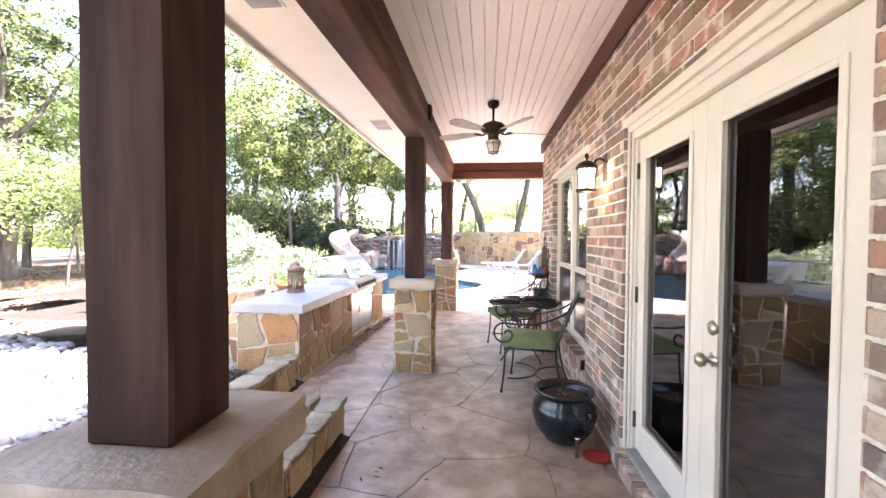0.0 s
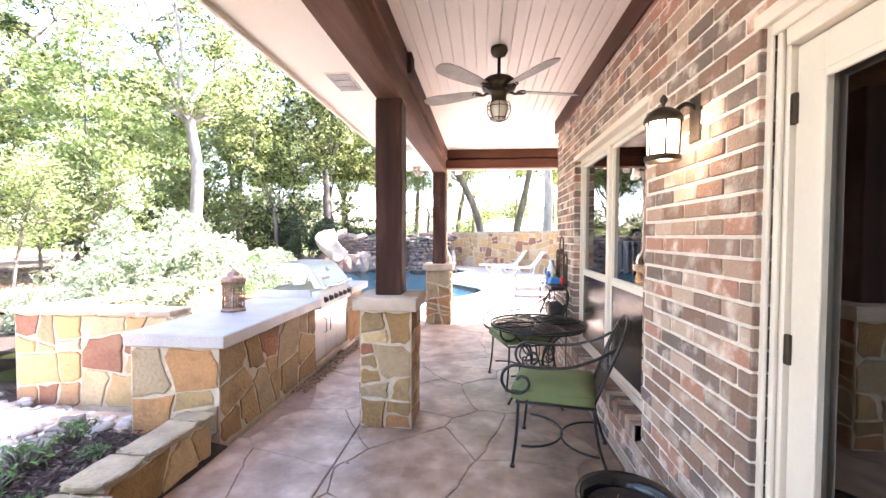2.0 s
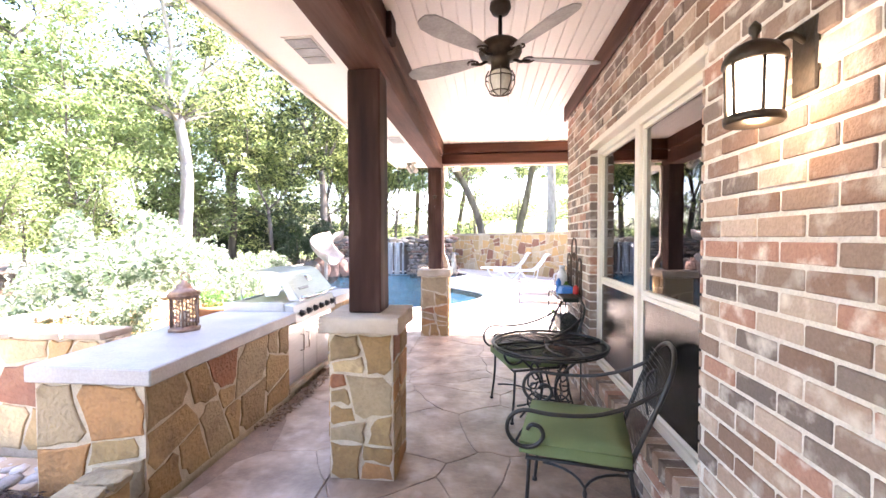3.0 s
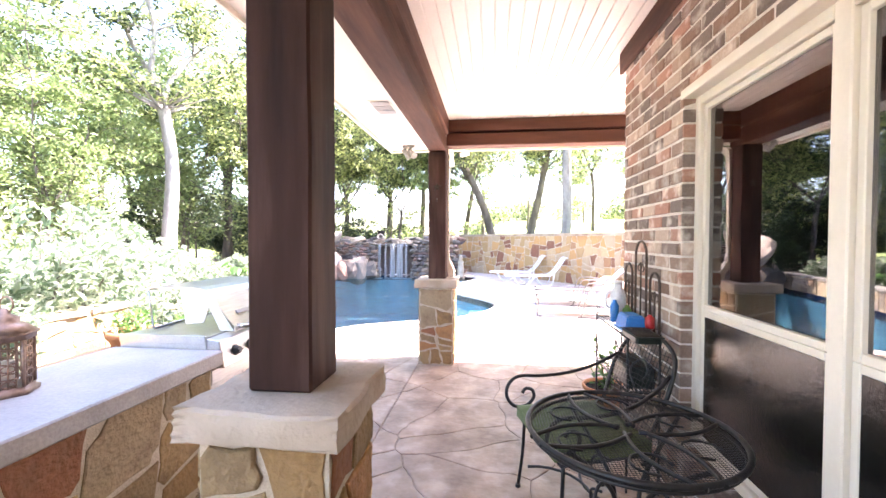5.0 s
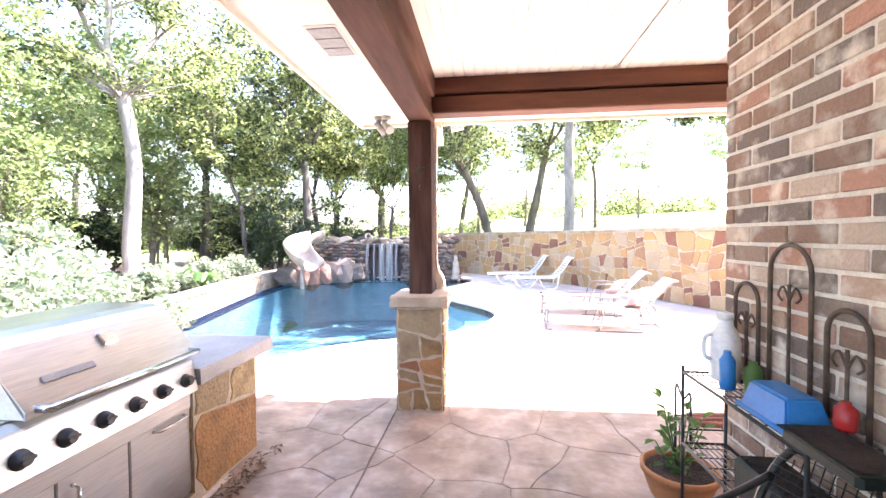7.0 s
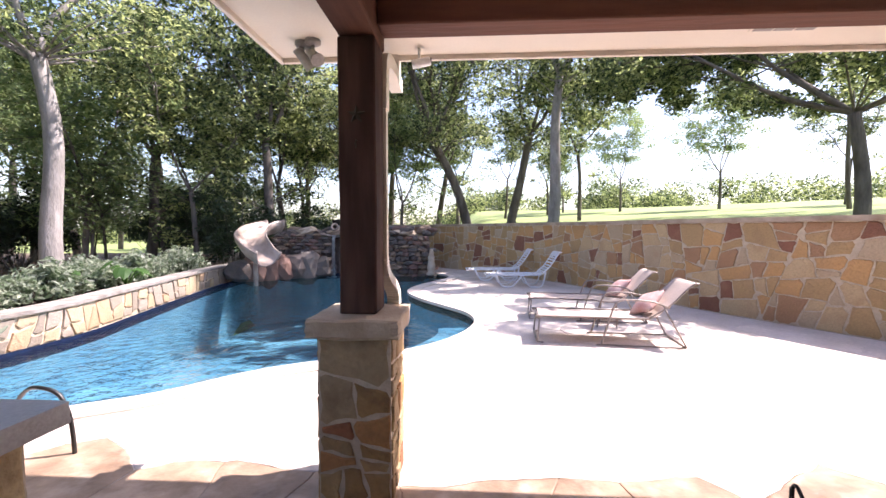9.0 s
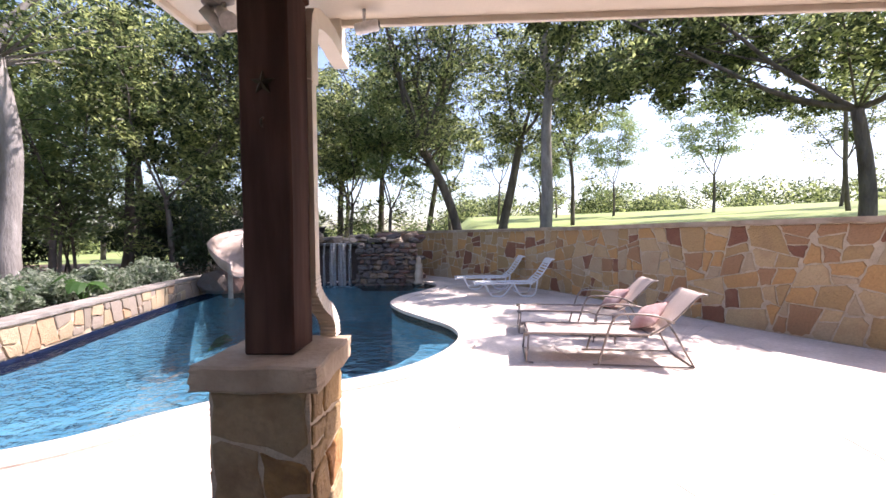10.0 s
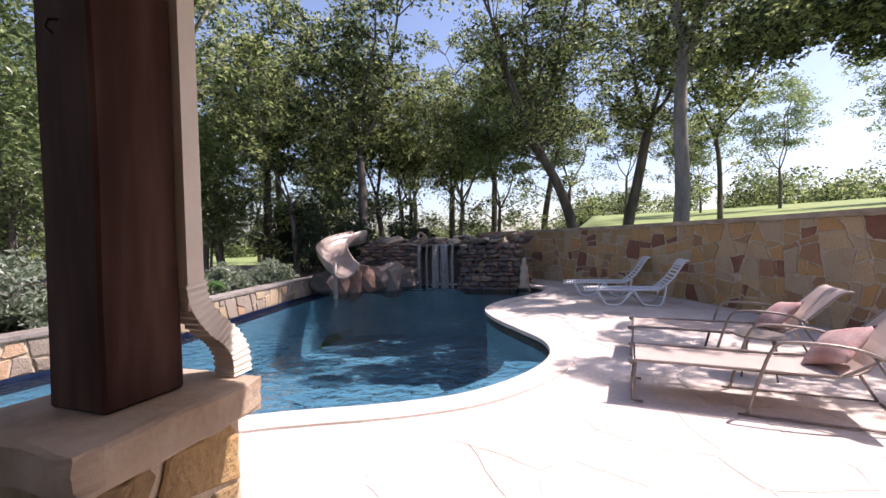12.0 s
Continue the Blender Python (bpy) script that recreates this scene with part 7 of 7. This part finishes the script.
gro = thing("rock_grotto", (-4.0, 20.6, 0), "stacked dark fieldstone grotto with a waterfall slot above the pool", "rocks")
core = B()
box(core, (-2.9, -0.2, -0.3), (-0.95, 1.4, 1.15), 0.1)
box(core, (0.62, -0.2, -0.3), (2.4, 1.4, 1.15), 0.1)
box(core, (-0.97, 0.45, -0.3), (0.64, 1.4, 1.2), 0.05)
box(core, (-1.1, -0.15, 1.22), (0.75, 1.3, 1.30), 0.03)
part("core", core, DARKROCK, gro, "dark rock core")
r = random.Random(90)
for x0, x1 in ((-2.95, -0.92), (0.60, 2.5)):
    z = -0.15
    while z < 1.25:
        h = r.uniform(0.09, 0.17)
        x = x0 + r.uniform(-0.1, 0.1)
        while x < x1:
            w = r.uniform(0.14, 0.36)
            bmr = rock(r, w * 0.58, 0.22, h * 0.60)
            m4 = Matrix.Translation((x + w / 2, -0.26 + r.uniform(-0.08, 0.08) + 0.15 * (z / 1.2), z + h / 2)) @ Matrix.Rotation(r.uniform(-0.2, 0.2), 4, "Y")
            bmesh.ops.transform(bmr, matrix=m4, verts=bmr.verts)
            part("rock", bmr, DARKROCK, gro)
            x += w
        z += h
for i in range(34):
    w = r.uniform(0.18, 0.45)
    bmr = rock(r, w * 0.7, w * 0.6, w * r.uniform(0.2, 0.4))
    x = r.uniform(-2.9, 2.6)
    bmesh.ops.transform(bmr, matrix=Matrix.Translation((x, r.uniform(-0.1, 0.8), 1.32 + r.uniform(0, 0.18))) @ Matrix.Rotation(r.uniform(-0.3, 0.3), 4, "Y"), verts=bmr.verts)
    part("top_rock", bmr, DARKROCK if i % 3 else CAPSTONE, gro, "weathered top rock")
FALL = glassy("falling_water", (0.75, 0.8, 0.85), rough=0.3, ior=1.33, bump=0.8, scale=12, extra=0.25)
wf = thing("waterfall", (-4.15, 20.3, 0), "thin sheets of falling water over the grotto lip", "waterfall")
for x0, x1 in ((-0.62, -0.50), (-0.34, -0.26), (-0.12, 0.10), (0.16, 0.42), (0.50, 0.60)):
    bm = B()
    a = [bm.verts.new((x0 + (x1 - x0) * u, -0.02 - 0.10 * math.sin(min(1, v * 1.6) * 1.57) + 0.01 * math.sin(u * 9 + v * 5), 1.30 - 1.42 * v ** 1.4)) for v in [k / 8 for k in range(9)] for u in (0, 0.25, 0.5, 0.75, 1)]
    for j in range(8):
        for i in range(4):
            bm.faces.new((a[j * 5 + i], a[j * 5 + i + 1], a[j * 5 + i + 6], a[j * 5 + i + 5]))
    part("water_sheet", bm, FALL, wf).visible_shadow = False
foam = B()
for i in range(60):
    rr = rock(r, 0.05, 0.04, 0.012)
    bmesh.ops.translate(rr, vec=(r.uniform(-0.8, 0.8), -0.15 + r.uniform(-0.22, 0.15), -0.105), verts=rr.verts)
    me = bpy.data.meshes.new("t")
    rr.to_mesh(me)
    foam.from_mesh(me)
part("foam", foam, WHITE, wf, "white foam", "stuff")

sl = thing("pool_slide", (-6.05, 17.9, 0), "weathered beige fibreglass pool slide curling to the water", "slide")
path = smooth_run([(-0.1, 1.2, 1.55), (-0.38, 0.6, 1.40), (-0.32, 0.0, 1.12), (0.05, -0.38, 0.82), (0.42, -0.55, 0.62)], 5)
bm = B()
prev = None
for i, p in enumerate(path):
    d = (path[min(i + 1, len(path) - 1)] - path[max(i - 1, 0)]).normalized()
    s = d.cross(Vector((0, 0, 1))).normalized()
    u = s.cross(d)
    row = []
    for k in range(9):
        t = math.pi * (k / 8)
        row.append(bm.verts.new(p + s * math.cos(t) * 0.43 - u * math.sin(t) * 0.42 + u * 0.25))
    if prev:
        for k in range(8):
            bm.faces.new((prev[k], prev[k + 1], row[k + 1], row[k])).smooth = True
    prev = row
me = bpy.data.meshes.new("chute")
part_ = part("chute", bm, SLIDE, sl)
mod = part_.modifiers.new("thick", "SOLIDIFY")
mod.thickness = 0.035
for q in ((0.02, -0.4), (-0.3, 1.0)):
    part("support", lathe(B(), [(0.06, -0.3), (0.06, 0.9)], 12, q), SLIDE, sl)
for i in range(7):
    bmr = rock(r, 0.4, 0.35, 0.35 + 0.1 * (i % 3))
    bmesh.ops.translate(bmr, vec=(-0.9 + 0.3 * i, 0.5 + 0.25 * i, 0.25), verts=bmr.verts)
    solo("boulder", bmr, DARKROCK, "dark boulder beside the pool slide", "rock").location = (-6.05, 17.9, 0)

urn = thing("horn_jar", (-4.75, 20.65, 1.52), "pale clay jar lying on its side on the rocks", "jar")
bm = lathe(B(), [(0.05, -0.22), (0.12, -0.15), (0.15, 0.0), (0.12, 0.12), (0.09, 0.16), (0.13, 0.2), (0.11, 0.2), (0.07, 0.15)], 20, cap=False)
bmesh.ops.transform(bm, matrix=Matrix.Rotation(radians(65), 4, "X"), verts=bm.verts)
part("body", bm, SLIDE, urn)
u2 = thing("urn", (-4.9, 21.2, 1.45), "dark cast iron garden urn on the rocks", "urn")
part("body", lathe(B(), [(0.10, 0), (0.04, 0.06), (0.05, 0.12), (0.15, 0.22), (0.17, 0.36), (0.21, 0.40)], 20), IRON, u2)
fig = thing("stone_figure", (-1.35, 19.95, 0.0), "small pale carved stone garden statue at the pool's end", "statue")
part("figure", lathe(B(), [(0.17, 0), (0.17, 0.06), (0.12, 0.1), (0.14, 0.3), (0.10, 0.5), (0.12, 0.6), (0.06, 0.68), (0.08, 0.76), (0.05, 0.85), (0.001, 0.87)], 16), CAPSTONE, fig)


# ---- the many small pieces of walls and floors ----
for f, a, k in LATE:
    f(*a, **k)
